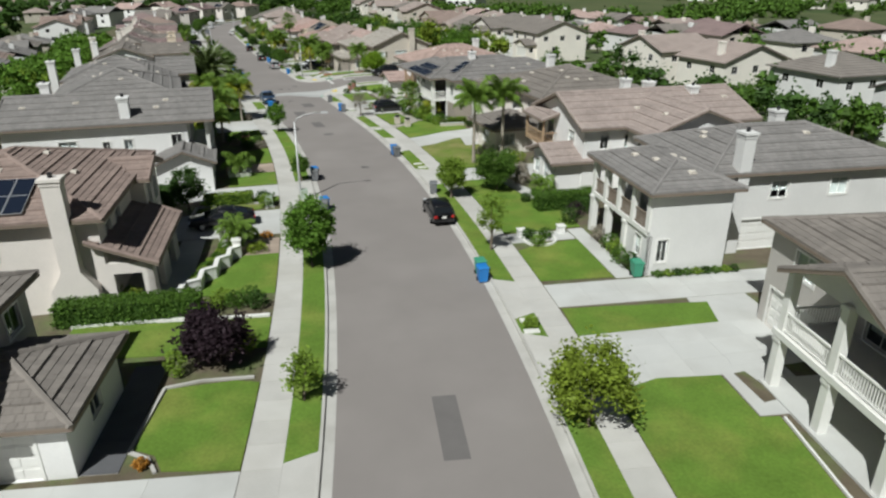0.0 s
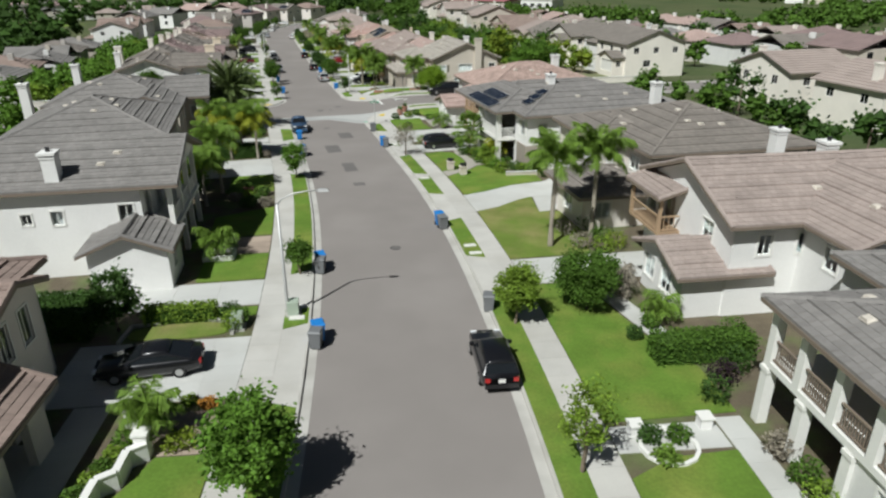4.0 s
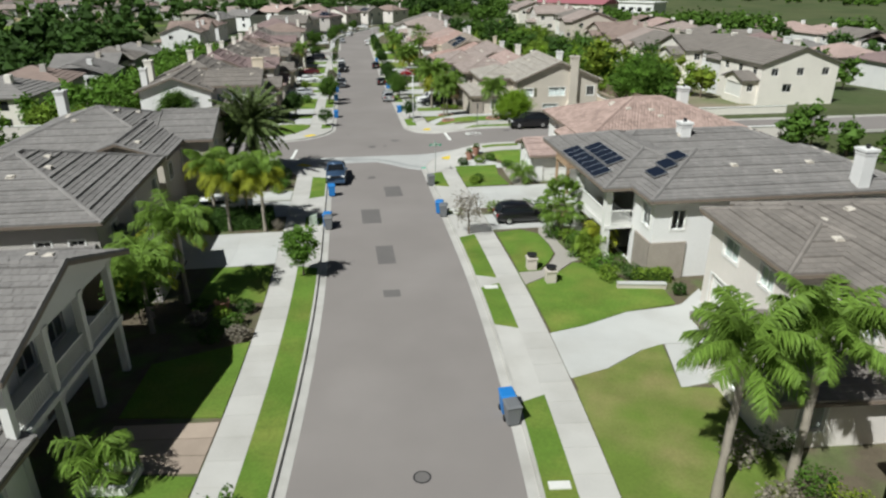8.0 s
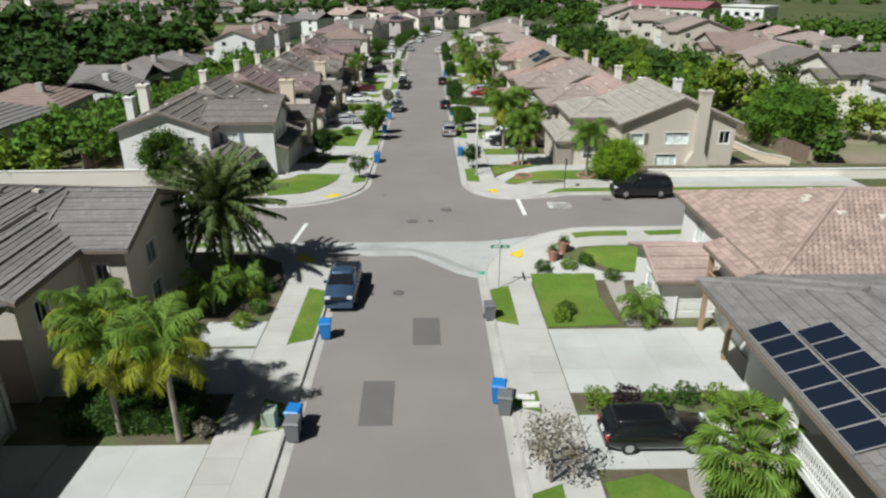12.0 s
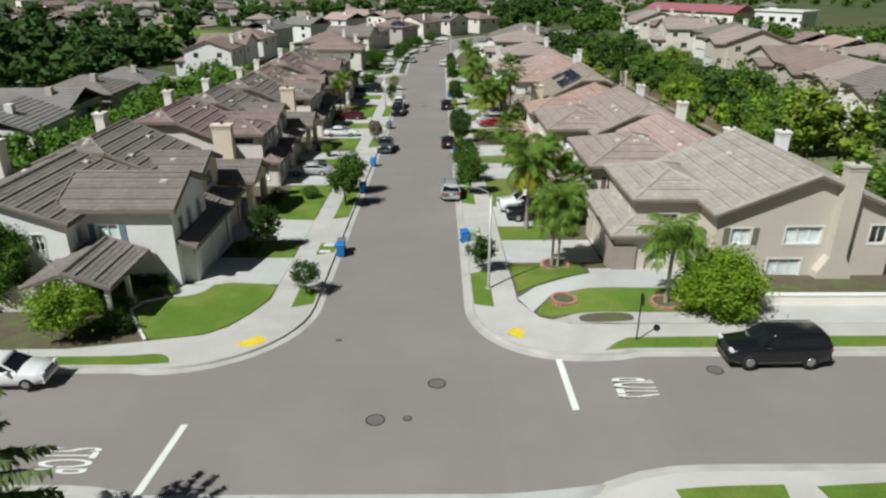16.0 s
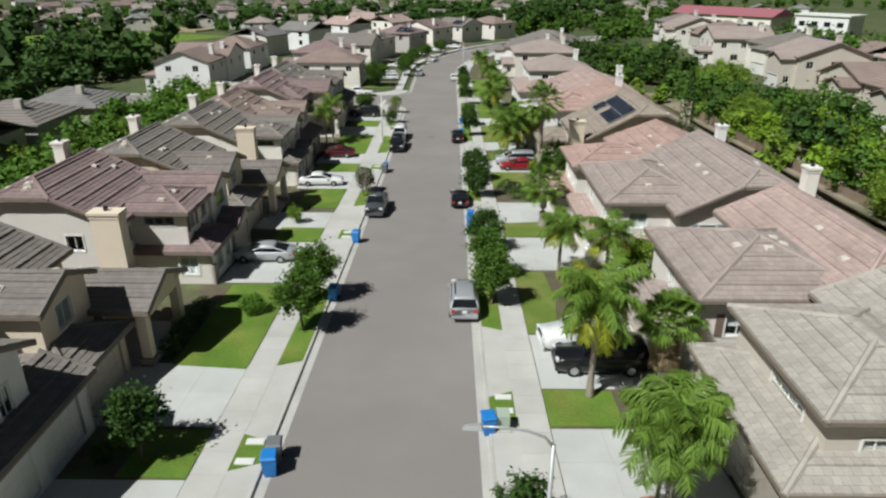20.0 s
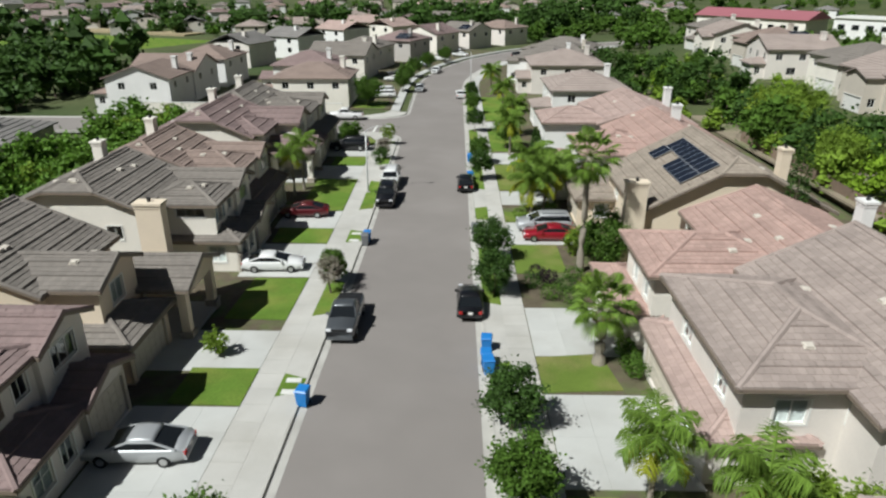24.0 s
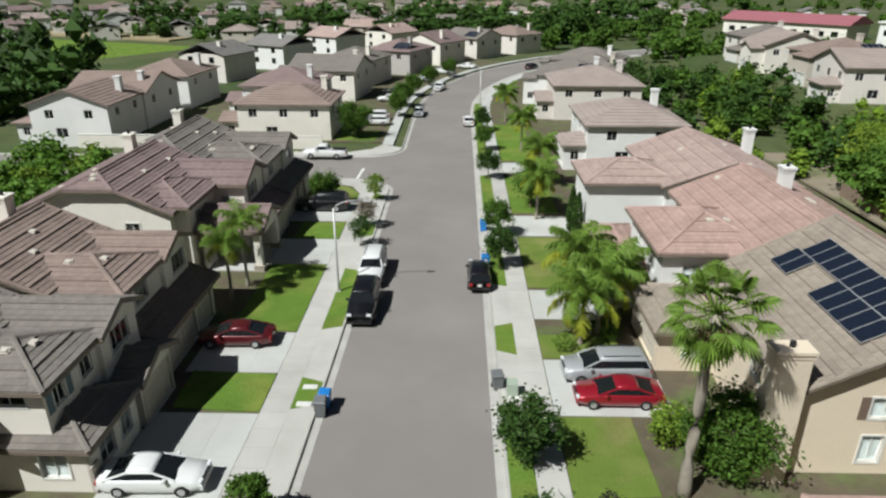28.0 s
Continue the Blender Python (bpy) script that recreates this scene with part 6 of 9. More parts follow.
patch("walkway", [(73.25, 13.75), (69.5, 13.0), (69.8, 14.5), (71.6, 15.2), (73.2, 15.4)], CONCRETE, "short pale concrete walk off the driveway", "walkway", top=TOP + 0.006)
lawn([(70.6, 8.1), (71.3, 10.1), (72.8, 12.4), (73.25, 13.6), (69.5, 12.95), (69.5, 8.1)], True)
lawn([(74.95, 8.1), (80.9, 8.1), (82.6, 10.7), (83.9, 12.1), (83.4, 13.4), (80.7, 14.5), (79.4, 16.4), (77.5, 16.3), (76.85, 13.0), (75.55, 10.1)])
lawn([(82.9, 8.1), (90.2, 8.1), (90.7, 10.0), (89.6, 11.2), (87.4, 11.35), (85.6, 11.25), (84.2, 10.45), (83.0, 9.5)])
patch("walkway", [(82.8, 8.05), (82.9, 9.6), (84.1, 10.55), (85.5, 11.35), (87.4, 11.45), (89.7, 11.3), (90.9, 11.6), (90.9, 12.5), (87.7, 12.2), (86.0, 12.3), (85.6, 13.3), (84.8, 13.6), (84.0, 12.0), (82.7, 10.7), (81.0, 8.05)], TANWALK, "winding grey-tan walk forking to the porch", "walkway", top=TOP + 0.006)
drive(91.0, 94.6, 8.0, 14.5, 1, 2, 3)
drive(96.4, 102.7, 8.0, 17.8, 1, 3, 4)
lawn(both([(102.9, 8.0), (110.4, 8.1), (110.2, 12.4), (106.8, 11.9), (103.2, 12.2)], 1))
patch("walkway", [(110.2, 13.9), (109.6, 12.9), (107.2, 12.75), (103.0, 12.6), (103.0, 13.5), (107.1, 13.7), (109.4, 14.2)], TANWALK, "pale tan path between the lawn and the garage", "walkway", top=TOP + 0.008)
lawn(rounded([(112.2, 12.2), (113.3, 12.3), (113.4, 16.4), (111.8, 16.3), (110.4, 16.0), (110.4, 13.9), (111.2, 13.0)], 1))
patch("spray_mark", [(110.8, 4.6), (110.85, 6.6), (111.1, 6.6), (111.15, 5.4), (111.3, 5.3), (111.25, 4.7)], mat("green_spray_paint", (0.03, 0.42, 0.24), 0.7, 0.5, 3, 0.3, 10, 0), "green sprayed utility mark on the concrete", "paint mark", top=ROAD + 0.02, thick=0.03)
patch("walkway", [(110.2, 8.6), (111.5, 9.0), (112.5, 10.3), (112.0, 11.2), (110.9, 12.2), (110.3, 13.2), (110.2, 16.2), (109.3, 16.2), (109.4, 12.0), (109.8, 9.6)], CONCRETE, "pale curved concrete walk round the corner bed", "walkway", top=TOP + 0.01)
lawn(rounded([(132.2, 8.75), (134.3, 10.2), (134.7, 12.6), (134.6, 17.2), (134.4, 20.6), (131.3, 20.6), (131.25, 15.0), (131.6, 11.6), (131.4, 9.9)], 1), label="green corner lawn with a brick-ringed palm")
patch("walkway", [(134.6, 8.0), (135.9, 9.3), (137.5, 13.3), (139.2, 13.5), (139.2, 20.6), (134.5, 20.6), (134.75, 17.2), (134.85, 12.6), (134.4, 10.1), (132.4, 8.7)], CONCRETE, "curved pale concrete walk across the corner yard", "walkway", top=TOP + 0.004)
lawn([(138.3, 8.1), (140.6, 8.2), (141.1, 13.2), (137.7, 13.1), (136.2, 9.3), (135.5, 8.15)])
patch("bed_strip", [(131.0, 9.6), (131.5, 11.3), (131.2, 14.0), (131.1, 22.0), (129.8, 22.0), (129.75, 16.8), (129.85, 13.5), (130.3, 10.8)], KERB, "grey gravel strip between lawn and pavement", "gravel strip", top=TOP + 0.012, thick=0.2)
patch("planting_bed", rounded([(130.2, 11.2), (131.3, 11.2), (131.1, 14.3), (129.95, 14.3)], 2), MULCH, "bare brown planting bed by the pavement", "planting bed", top=TOP + 0.03, thick=0.2)
drive(141.3, 146.2, 8.0, 15.1, 1, 2, 3)
lawn(both([(146.4, 8.0), (149.5, 8.0), (149.5, 11.6), (146.4, 11.6)], 1))
drive(149.7, 155.6, 8.0, 14.5, 1, 2, 3)
lawn(both([(155.8, 8.0), (165.6, 8.0), (165.6, 10.2), (160.8, 10.4), (155.8, 9.8)], 1), True)
drive(166.1, 173.5, 8.0, 14.1, 1, 2, 3)
lawn(both([(173.7, 8.0), (177.5, 8.0), (178.0, 11.9), (174.0, 12.4)], 1), True)
drive(177.7, 184.4, 8.0, 13.9, 1, 2, 3)
lawn(both([(190.6, 8.0), (197.0, 8.0), (197.1, 12.0), (191.0, 12.0)], 1), True)
drive(197.2, 203.6, 8.0, 14.5, 1, 2, 3)
lawn(both([(203.8, 8.0), (207.0, 8.0), (207.0, 13.0), (203.8, 13.0)], 1), True)
drive(209.5, 214.5, 8.0, 13.5, 1, 2, 3)
lawn(both([(215.0, 8.0), (226.5, 8.0), (226.5, 12.6), (215.0, 12.6)], 1), True)
drive(227.0, 233.0, 8.0, 13.3, 1, 2, 3)
lawn(both([(234.0, 8.0), (248.0, 8.0), (248.0, 12.6), (234.0, 12.6)], 1))
drive(250.0, 255.0, 8.0, 13.3, 1, 2, 3)
lawn(both([(256.0, 8.0), (280.0, 8.0), (280.0, 12.6), (256.0, 12.6)], 1))

for a, b in ((-10, 10.8), (21.2, 46.6), (53.4, 56.4), (60.8, 85.8), (93.4, 96.2), (101.3, 108.6), (133.8, 137.0), (143.0, 145.6), (151.8, 162.8), (173.0, 175.4), (182.8, 189.2), (197.4, 201.0), (207.4, 218.6), (226.2, 230.2), (238.3, 240.4)):
    verge(a, b, -1)
for a, b in ((-10, 23.6), (29.2, 31.8), (35.8, 56.6), (61.4, 69.4), (75.6, 81.4), (82.2, 90.2), (94.8, 96.6), (103.2, 108.6), (133.7, 139.8), (146.8, 149.4), (156.2, 165.4), (174.2, 177.0), (184.8, 196.6), (204.2, 208.8), (215.2, 226.2), (234, 249), (256, 300)):
    verge(a, b, 1)

# painted marks and patches on the asphalt
for (s, d), (l, w) in (((22.9, 0.3), (4.3, 1.05)), ((102.9, 1.1), (3.2, 1.5)), ((96.0, -1.2), (3.6, 1.5)), ((87.4, -0.5), (3.4, 1.2)), ((81.0, -0.4), (1.0, 1.0))):
    patch("asphalt_patch", [(s - l / 2, d - w / 2), (s + l / 2, d - w / 2 - 0.05), (s + l / 2, d + w / 2), (s - l / 2, d + w / 2 + 0.04)], PATCH, "darker square asphalt repair in the road", "road patch", top=ROAD + 0.006, thick=0.03)
for a, b in (((122.2, 9.2), (127.3, 9.15)), ((116.8, -9.4), (121.8, -9.1)), ((246.9, -9.4), (252.2, -9.2))):
    patch("stop_line", [a, (a[0], a[1] + 0.32), (b[0], b[1] + 0.32), b], PAINT_W, "white painted stop line across the lane", "road marking", top=ROAD + 0.008, thick=0.02)
def tilt(s):
    """The fall of the street at s, for flat things that lie on it."""
    return pose(0, 0, 0, math.degrees(math.atan2(gz(s + 1) - gz(s - 1), 2)))


for s, d, turn, tall in ((123.4, 13.05, 90, 4.2), (119.3, -13.2, -90, 3.3)):
    cu = bpy.data.curves.new("stop_lettering", "FONT")
    cu.body, cu.align_x, cu.align_y, cu.size, cu.extrude = "STOP", "CENTER", "CENTER", 1.0, 0.004
    ob = new("stop_lettering", cu)
    ob.matrix_basis = stand(s, d, ROAD + 0.012) @ tilt(s) @ pose(0, 0, 0, 0, 0, turn) @ Matrix.Diagonal((0.72, tall, 1, 1))
    cu.materials.append(PAINT_W)
    tagged(ob, "worn white painted word STOP on the asphalt", "road marking", kind="structure")
for s, d, r in ((125.2, 2.8, 0.42), (122.1, -0.1, 0.4), (122.2, 1.4, 0.16), (124.9, 16.9, 0.36), (129.8, -2.9, 0.1), (108.0, -0.7, 0.3), (64.5, 0.6, 0.3)):
    mh = thing("manhole", stand(s, d, ROAD + 0.004) @ tilt(s), "dark round iron manhole cover set in the asphalt", "manhole", "manhole covers")
    part("cover", MB().tube([(0, 0, -0.02), (0, 0, 0.006)], [r, r], 20), PATCH, mh)
    part("rim", MB().tube([(0, 0, -0.03), (0, 0, 0.003)], [r + 0.06, r + 0.06], 20), DARK_METAL, mh)
for s, d, tw in ((129.3, -7.8, 40), (129.8, 7.7, -40), (113.7, 7.9, 40), (113.5, -7.6, -40)):
    ob = thing("tactile_pad", stand(s, d, TOP + 0.006, tw), "yellow dimpled warning pad at the kerb ramp", "warning pad", "warning pads")
    mb = MB().box(-0.75, 0.75, -0.45, 0.45, -0.02, 0.012)
    part("plate", mb, PAINT_Y, ob)
    db = MB()
    for i in range(12):
        for j in range(7):
            db.box(-0.68 + i * 0.12, -0.63 + i * 0.12, -0.39 + j * 0.12, -0.34 + j * 0.12, 0.012, 0.02)
    part("domes", db, PAINT_Y, ob)["kind"] = "stuff"

for nm, poly in (("corner_strip_1", [(129.75, 22.1), (129.75, 42), (132.2, 42), (132.2, 22.1)]),):
    patch(nm, poly, CONCRETE, "pale concrete strip beside the corner pavement", "sidewalk", top=TOP + 0.002)
for poly in ([(126.95, 11.8), (127.6, 12.5), (128.1, 13.3), (128.25, 22.3), (126.95, 22.3)], [(127.0, 23.6), (128.2, 23.6), (128.2, 40.0), (127.0, 40.0)], [(115.2, 12.1), (116.3, 12.0), (116.4, 16.2), (115.3, 16.0)], [(115.3, 17.6), (116.3, 17.4), (116.5, 20.2), (116.5, 24.0), (115.5, 20.0)], [(116.0, -14.0), (117.0, -14.0), (117.0, -24.0), (116.0, -24.0)]):
    patch("verge", poly, LAWN, "narrow grass verge along the side street", "verge", top=TOP + 0.014, thick=0.16)

# ---- plants ----
def leaf_mesh(name, pts, size, material, rng, flat=0.35, aspect=0.55, fill=None):
    """Many small folded leaves at the given points."""
    n = len(pts)
    pts = np.asarray(pts)
    a = rng.normal(size=(n, 3))
    a[:, 2] *= flat
    a /= np.linalg.norm(a, axis=1)[:, None]
    b = np.cross(a, rng.normal(size=(n, 3)))
    b /= np.linalg.norm(b, axis=1)[:, None] + 1e-9
    c = np.cross(a, b)
    sz = size * rng.uniform(0.6, 1.25, (n, 1))
    v = np.stack([pts - a * sz, pts + b * sz * aspect + c * sz * 0.15, pts + a * sz, pts - b * sz * aspect + c * sz * 0.15], 1).reshape(-1, 3)
    me = bpy.data.meshes.new(name)
    faces = np.arange(4 * n).reshape(-1, 4).tolist()
    if fill:
        faces += (fill[1] + 4 * n).tolist()
        v = np.concatenate([v, fill[0]])
    me.from_pydata(v.tolist(), [], faces)
    me.materials.append(material)
    return me


def crown_points(rng, n, rx, rz, zc, clumps, spread, hollow=0.45):
    c = rng.normal(size=(clumps, 3))
    c /= np.linalg.norm(c, axis=1)[:, None]
    r = rng.uniform(hollow, 1.0, (clumps, 1)) ** 0.6
    c = c * r * np.array([rx, rx, rz]) * rng.uniform(0.75, 1.1, (clumps, 1))
    k = rng.integers(0, clumps, n)
    p = c[k] + rng.normal(size=(n, 3)) * spread * rng.uniform(0.6, 1.3, (clumps, 1))[k]
    return p + np.array([0, 0, zc]), c + np.array([0, 0, zc])


def inner_mass(rng, centres, r, squash=0.85):
    """Lumps of inner growth that fill a crown behind its leaves, as points and faces."""
    c = np.asarray(centres)
    ax = np.array([(1, 0, 0), (0, 1, 0), (-1, 0, 0), (0, -1, 0), (0, 0, squash), (0, 0, -squash)], float)
    v = c[:, None, :] + ax[None] * r * rng.uniform(0.75, 1.3, (len(c), 6, 1))
    f = np.array([(0, 1, 4), (1, 2, 4), (2, 3, 4), (3, 0, 4), (1, 0, 5), (2, 1, 5), (3, 2, 5), (0, 3, 5)])
    return v.reshape(-1, 3), (f[None] + 6 * np.arange(len(c))[:, None, None]).reshape(-1, 3)


BUILT = {}


def tree(s, d, label, height=5.0, width=3.6, leaf=None, n=2600, size=0.15, seed=1, h=0.0, clumps=46, cat="tree", stem=0.30, sparse=1.0, name="tree", group="", bark=None):
    leaf = leaf or LEAF
    key = ("tree", height, width, leaf.name, n, size, seed)
    m = stand(s, d, TOP + h, (s * 37) % 360)
    if key in BUILT:
        ob = copy_thing(BUILT[key], m)
        return tagged(ob, label, cat, group)
    rng = np.random.default_rng(seed)
    ob = thing(name, m, label, cat, group)
    zc = height * (stem + (1 - stem) / 2)
    n, size = int(n * 2.3), size * 0.78
    pts, cl = crown_points(rng, int(n * sparse), width / 2, height * (1 - stem) / 2, zc, clumps, width * 0.085)
    part("crown", leaf_mesh("crown", pts, size, leaf, rng, fill=inner_mass(rng, cl, width * 0.085) if n > 2500 else None), None, ob)["kind"] = "stuff"
    tr = MB()
    r0 = 0.03 + height * 0.016
    top = (rng.uniform(-0.2, 0.2), rng.uniform(-0.2, 0.2), height * 0.72)
    mid = (rng.uniform(-0.12, 0.12), rng.uniform(-0.12, 0.12), height * stem)
    tr.tube([(0, 0, -0.3), (0.01, 0, 0.15), mid, top], [r0 * 1.5, r0 * 1.05, r0 * 0.8, r0 * 0.25], 8)
    smooth(part("trunk", tr, bark or BARK, ob))
    for q in cl[rng.permutation(len(cl))[:3]]:
        base = Vector(mid).lerp(Vector(top), rng.uniform(0, 0.6))
        lm = MB().tube([base, base.lerp(Vector(q), 0.5) + Vector((0, 0, -0.1)), Vector(q)], [r0 * 0.45, r0 * 0.28, r0 * 0.1], 5)
        part("limb", lm, bark or BARK, ob)
    BUILT[key] = ob
    return ob


def shrub(s, d, label, height=0.9, width=1.2, leaf=None, seed=1, n=420, size=0.085, h=0.0, cat="shrub", group="", name="shrub"):
    leaf = leaf or LEAF
    key = ("shrub", height, width, leaf.name, seed, n)
    m = stand(s, d, TOP + h, (s * 53) % 360)
    if key in BUILT:
        return tagged(copy_thing(BUILT[key], m), label, cat, group)
    rng = np.random.default_rng(seed)
    ob = thing(name, m, label, cat, group)
    p = rng.normal(size=(n, 3))
    p /= np.linalg.norm(p, axis=1)[:, None]
    p = p * rng.uniform(0.55, 1.0, (n, 1)) * np.array([width / 2, width / 2, height * 0.52])
    p[:, :2] *= 1 + 0.18 * np.sin(4 * np.arctan2(p[:, 1], p[:, 0]) + seed)[:, None]
    p[:, 2] += height * 0.5
    part("foliage", leaf_mesh("foliage", p, size, leaf, rng), None, ob)["kind"] = "stuff"
    BUILT[key] = ob
    return ob


def hedge(poly_s0, s1, d0, d1, height, label, leaf=None, seed=1, density=150, size=0.085):
    leaf = leaf or LEAF
    rng = np.random.default_rng(seed)
    sm, dm = (poly_s0 + s1) / 2, (d0 + d1) / 2
    ob = thing("hedge", stand(sm, dm, TOP), label, "hedge", "clipped hedges")
    ly, lx = abs(s1 - poly_s0) / 2, abs(d1 - d0) / 2
    core = MB().box(-lx + 0.12, lx - 0.12, -ly + 0.12, ly - 0.12, -0.4, height - 0.12)
    part("inner_growth", core, LEAF_D, ob)
    area = 4 * lx * ly + 4 * height * (lx + ly)
    n = int(area * density)
    p = rng.uniform(-1, 1, (n, 3)) * np.array([lx, ly, height / 2])
    k = rng.choice(3, n, p=np.array([ly * height, lx * height, 2 * lx * ly]) / (ly * height + lx * height + 2 * lx * ly))
    sg = rng.choice([-1, 1], n)
    sg[k == 2] = 1
    p[np.arange(n), k] = sg * np.array([lx, ly, height / 2])[k]
    p += rng.normal(size=(n, 3)) * 0.05
    p[:, 2] += height / 2
    part("foliage", leaf_mesh("foliage", p, size, leaf, rng), None, ob)["kind"] = "stuff"
    return ob


def frond(mb, base, az, elev, length, droop, pairs, leaflet, rng, width=0.045, twist=0.85):
    """A feather frond: a bent midrib with hanging leaflets on both sides."""
    pts = []
    p = Vector(base)
    e = elev
    step = length / 9
    for i in range(10):
        pts.append(p.copy())
        p = p + Vector((math.cos(az) * math.cos(e), math.sin(az) * math.cos(e), math.sin(e))) * step
        e -= droop / 9 * (0.5 + i / 9)
    mb.tube(pts, [0.035 - 0.0028 * i for i in range(10)], 4, cap=False)
    side = Vector((-math.sin(az), math.cos(az), 0))
    for i in range(pairs):
        f = 1.2 + 7.6 * i / pairs
        k = int(f)
        q = pts[k].lerp(pts[k + 1], f - k)
        along = (pts[k + 1] - pts[k]).normalized()
        ln = leaflet * (0.55 + 0.9 * math.sin(math.pi * (0.15 + 0.8 * i / pairs))) * rng.uniform(0.85, 1.1)
        for sg in (-1, 1):
            dr = (side * sg * rng.uniform(0.55, 0.95) + along * rng.uniform(0.3, 0.7) + Vector((0, 0, -twist * rng.uniform(-0.1, 1.35)))).normalized()
            w = along * width * 0.5
            a, b = q + dr * ln * 0.55 + Vector((0, 0, -0.03)), q + dr * ln + Vector((0, 0, -0.25 * ln))
            mb.add([q - w, q + w, a + w, a - w, b], [(0, 1, 2, 3), (3, 2, 4)])


def feather_palm(s, d, label, height=6.5, n=16, length=2.6, leaf=None, seed=1, trunk=0.16, pairs=24, old=0, h=0.0, elev=(0.1, 1.25), leaflet=0.55, lean=0.0, name="palm_tree", width=0.045, droop=(1.3, 2.0)):
    leaf = leaf or PALMLEAF
    key = ("palm", height, n, length, leaf.name, seed, old)
    m = stand(s, d, TOP + h, (s * 71) % 360)
    if key in BUILT:
        return tagged(copy_thing(BUILT[key], m), label, "palm tree")
    rng = random.Random(seed)
    ob = thing(name, m, label, "palm tree")
    path, rad = [], []
    for i in range(13):
        t = i / 12
        path.append((lean * t * t + 0.02 * math.sin(5 * t), 0.03 * math.sin(4 * t), -0.3 + t * (height + 0.3)))
        rad.append(trunk * (1.35 - 0.5 * t if t < 0.2 else 1.1 - 0.25 * t) * (1.05 if i % 2 else 0.98))
    smooth(part("trunk", MB().tube(path, rad, 9), PALMBARK, ob))
    top = Vector(path[-1])
    part("crown_shaft", MB().tube([top - Vector((0, 0, 0.2)), top + Vector((0, 0, 0.5))], [trunk * 1.05, trunk * 0.5], 8), PALMLEAF, ob)
    for i in range(n):
        f = i / n
        mb = MB()
        el = elev[0] + (elev[1] - elev[0]) * f
        frond(mb, top + Vector((0, 0, 0.35 * f + 0.1)), i * 2.4 + rng.uniform(-0.2, 0.2), el, length * rng.uniform(0.85, 1.1), rng.uniform(*droop), int(pairs * 2.1), leaflet, rng, width)
        part("frond", mb, PALMLEAF_Y if i < old else leaf, ob)
    BUILT[key] = ob
    return ob


def fan_palm(s, d, label, height=8.0, n=26, seed=1, skirt=14, trunk=0.22, h=0.0, reach=1.1, hang=0.35, low=-0.75):
    key = ("fan", height, n, seed, skirt)
    m = stand(s, d, TOP + h, (s * 71) % 360)
    if key in BUILT:
        return tagged(copy_thing(BUILT[key], m), label, "palm tree")
    rng = random.Random(seed)
    ob = thing("fan_palm", m, label, "palm tree")
    path = [(0.03 * math.sin(i), 0.03 * math.cos(i * 1.3), -0.3 + (height + 0.3) * i / 10) for i in range(11)]
    smooth(part("trunk", MB().tube(path, [trunk * (1.5 - 0.5 * min(1, i / 3)) * (1.0 if i < 8 else 1.25) for i in range(11)], 9), PALMBARK, ob))
    top = Vector(path[-1])
    for i in range(n + skirt):
        dead = i >= n
        az = i * 2.4 + rng.uniform(-0.2, 0.2)
        el = rng.uniform(-1.5, -1.2) if dead else low + (1.3 - low) * (i / n)
        dr = Vector((math.cos(az) * math.cos(el), math.sin(az) * math.cos(el), math.sin(el)))
        hub = top + Vector((0, 0, -0.25 if dead else 0.25 * i / n)) + dr * (rng.uniform(0.3, hang) if dead else reach * rng.uniform(0.75, 1.05))
        side = Vector((-math.sin(az), math.cos(az), 0))
        up = side.cross(dr).normalized()
        mb = MB().tube([top, hub], [0.03, 0.02], 4, cap=False)
        k = 15
        R = rng.uniform(0.75, 1.0)
        for j in range(k):
            a = -1.75 + 3.5 * j / (k - 1)
            v = dr * math.cos(a) + side * math.sin(a) * 0.95
            v2 = dr * math.cos(a + 0.21) + side * math.sin(a + 0.21) * 0.95
            mdl = (v + v2) * 0.5
            r1 = R * (0.72 + 0.28 * math.cos(a * 0.7))
            mb.add([hub, hub + v * r1 * 0.6 - up * 0.02, hub + mdl * r1 * 0.62 + up * 0.05, hub + v2 * r1 * 0.6 - up * 0.02, hub + mdl * r1 + Vector((0, 0, -0.3 * r1))], [(0, 1, 2), (0, 2, 3), (1, 4, 2), (2, 4, 3)])
        part("dead_frond" if dead else "frond", mb, THATCH if dead else PALMLEAF, ob)
    BUILT[key] = ob
    return ob


def cypress(s, d, height=8.0, seed=1):
    rng = np.random.default_rng(seed)
    ob = thing("cypress", stand(s, d, TOP), "tall narrow dark green cypress", "cypress", "cypresses")
    n = int(900 + 170 * height)
    z = rng.uniform(0.05, 1, n)
    r = (0.3 + 0.045 * height) * np.sin(np.pi * np.clip(z, 0, 1) ** 0.7) ** 0.7 * rng.uniform(0.6, 1.05, n)
    a = rng.uniform(0, math.tau, n)
    part("foliage", leaf_mesh("foliage", np.stack([r * np.cos(a), r * np.sin(a), z * height], 1), 0.12, LEAF_D, rng), None, ob)["kind"] = "stuff"
    part("trunk", MB().tube([(0, 0, -0.3), (0, 0, height * 0.8)], [0.14, 0.03], 7), BARK, ob)


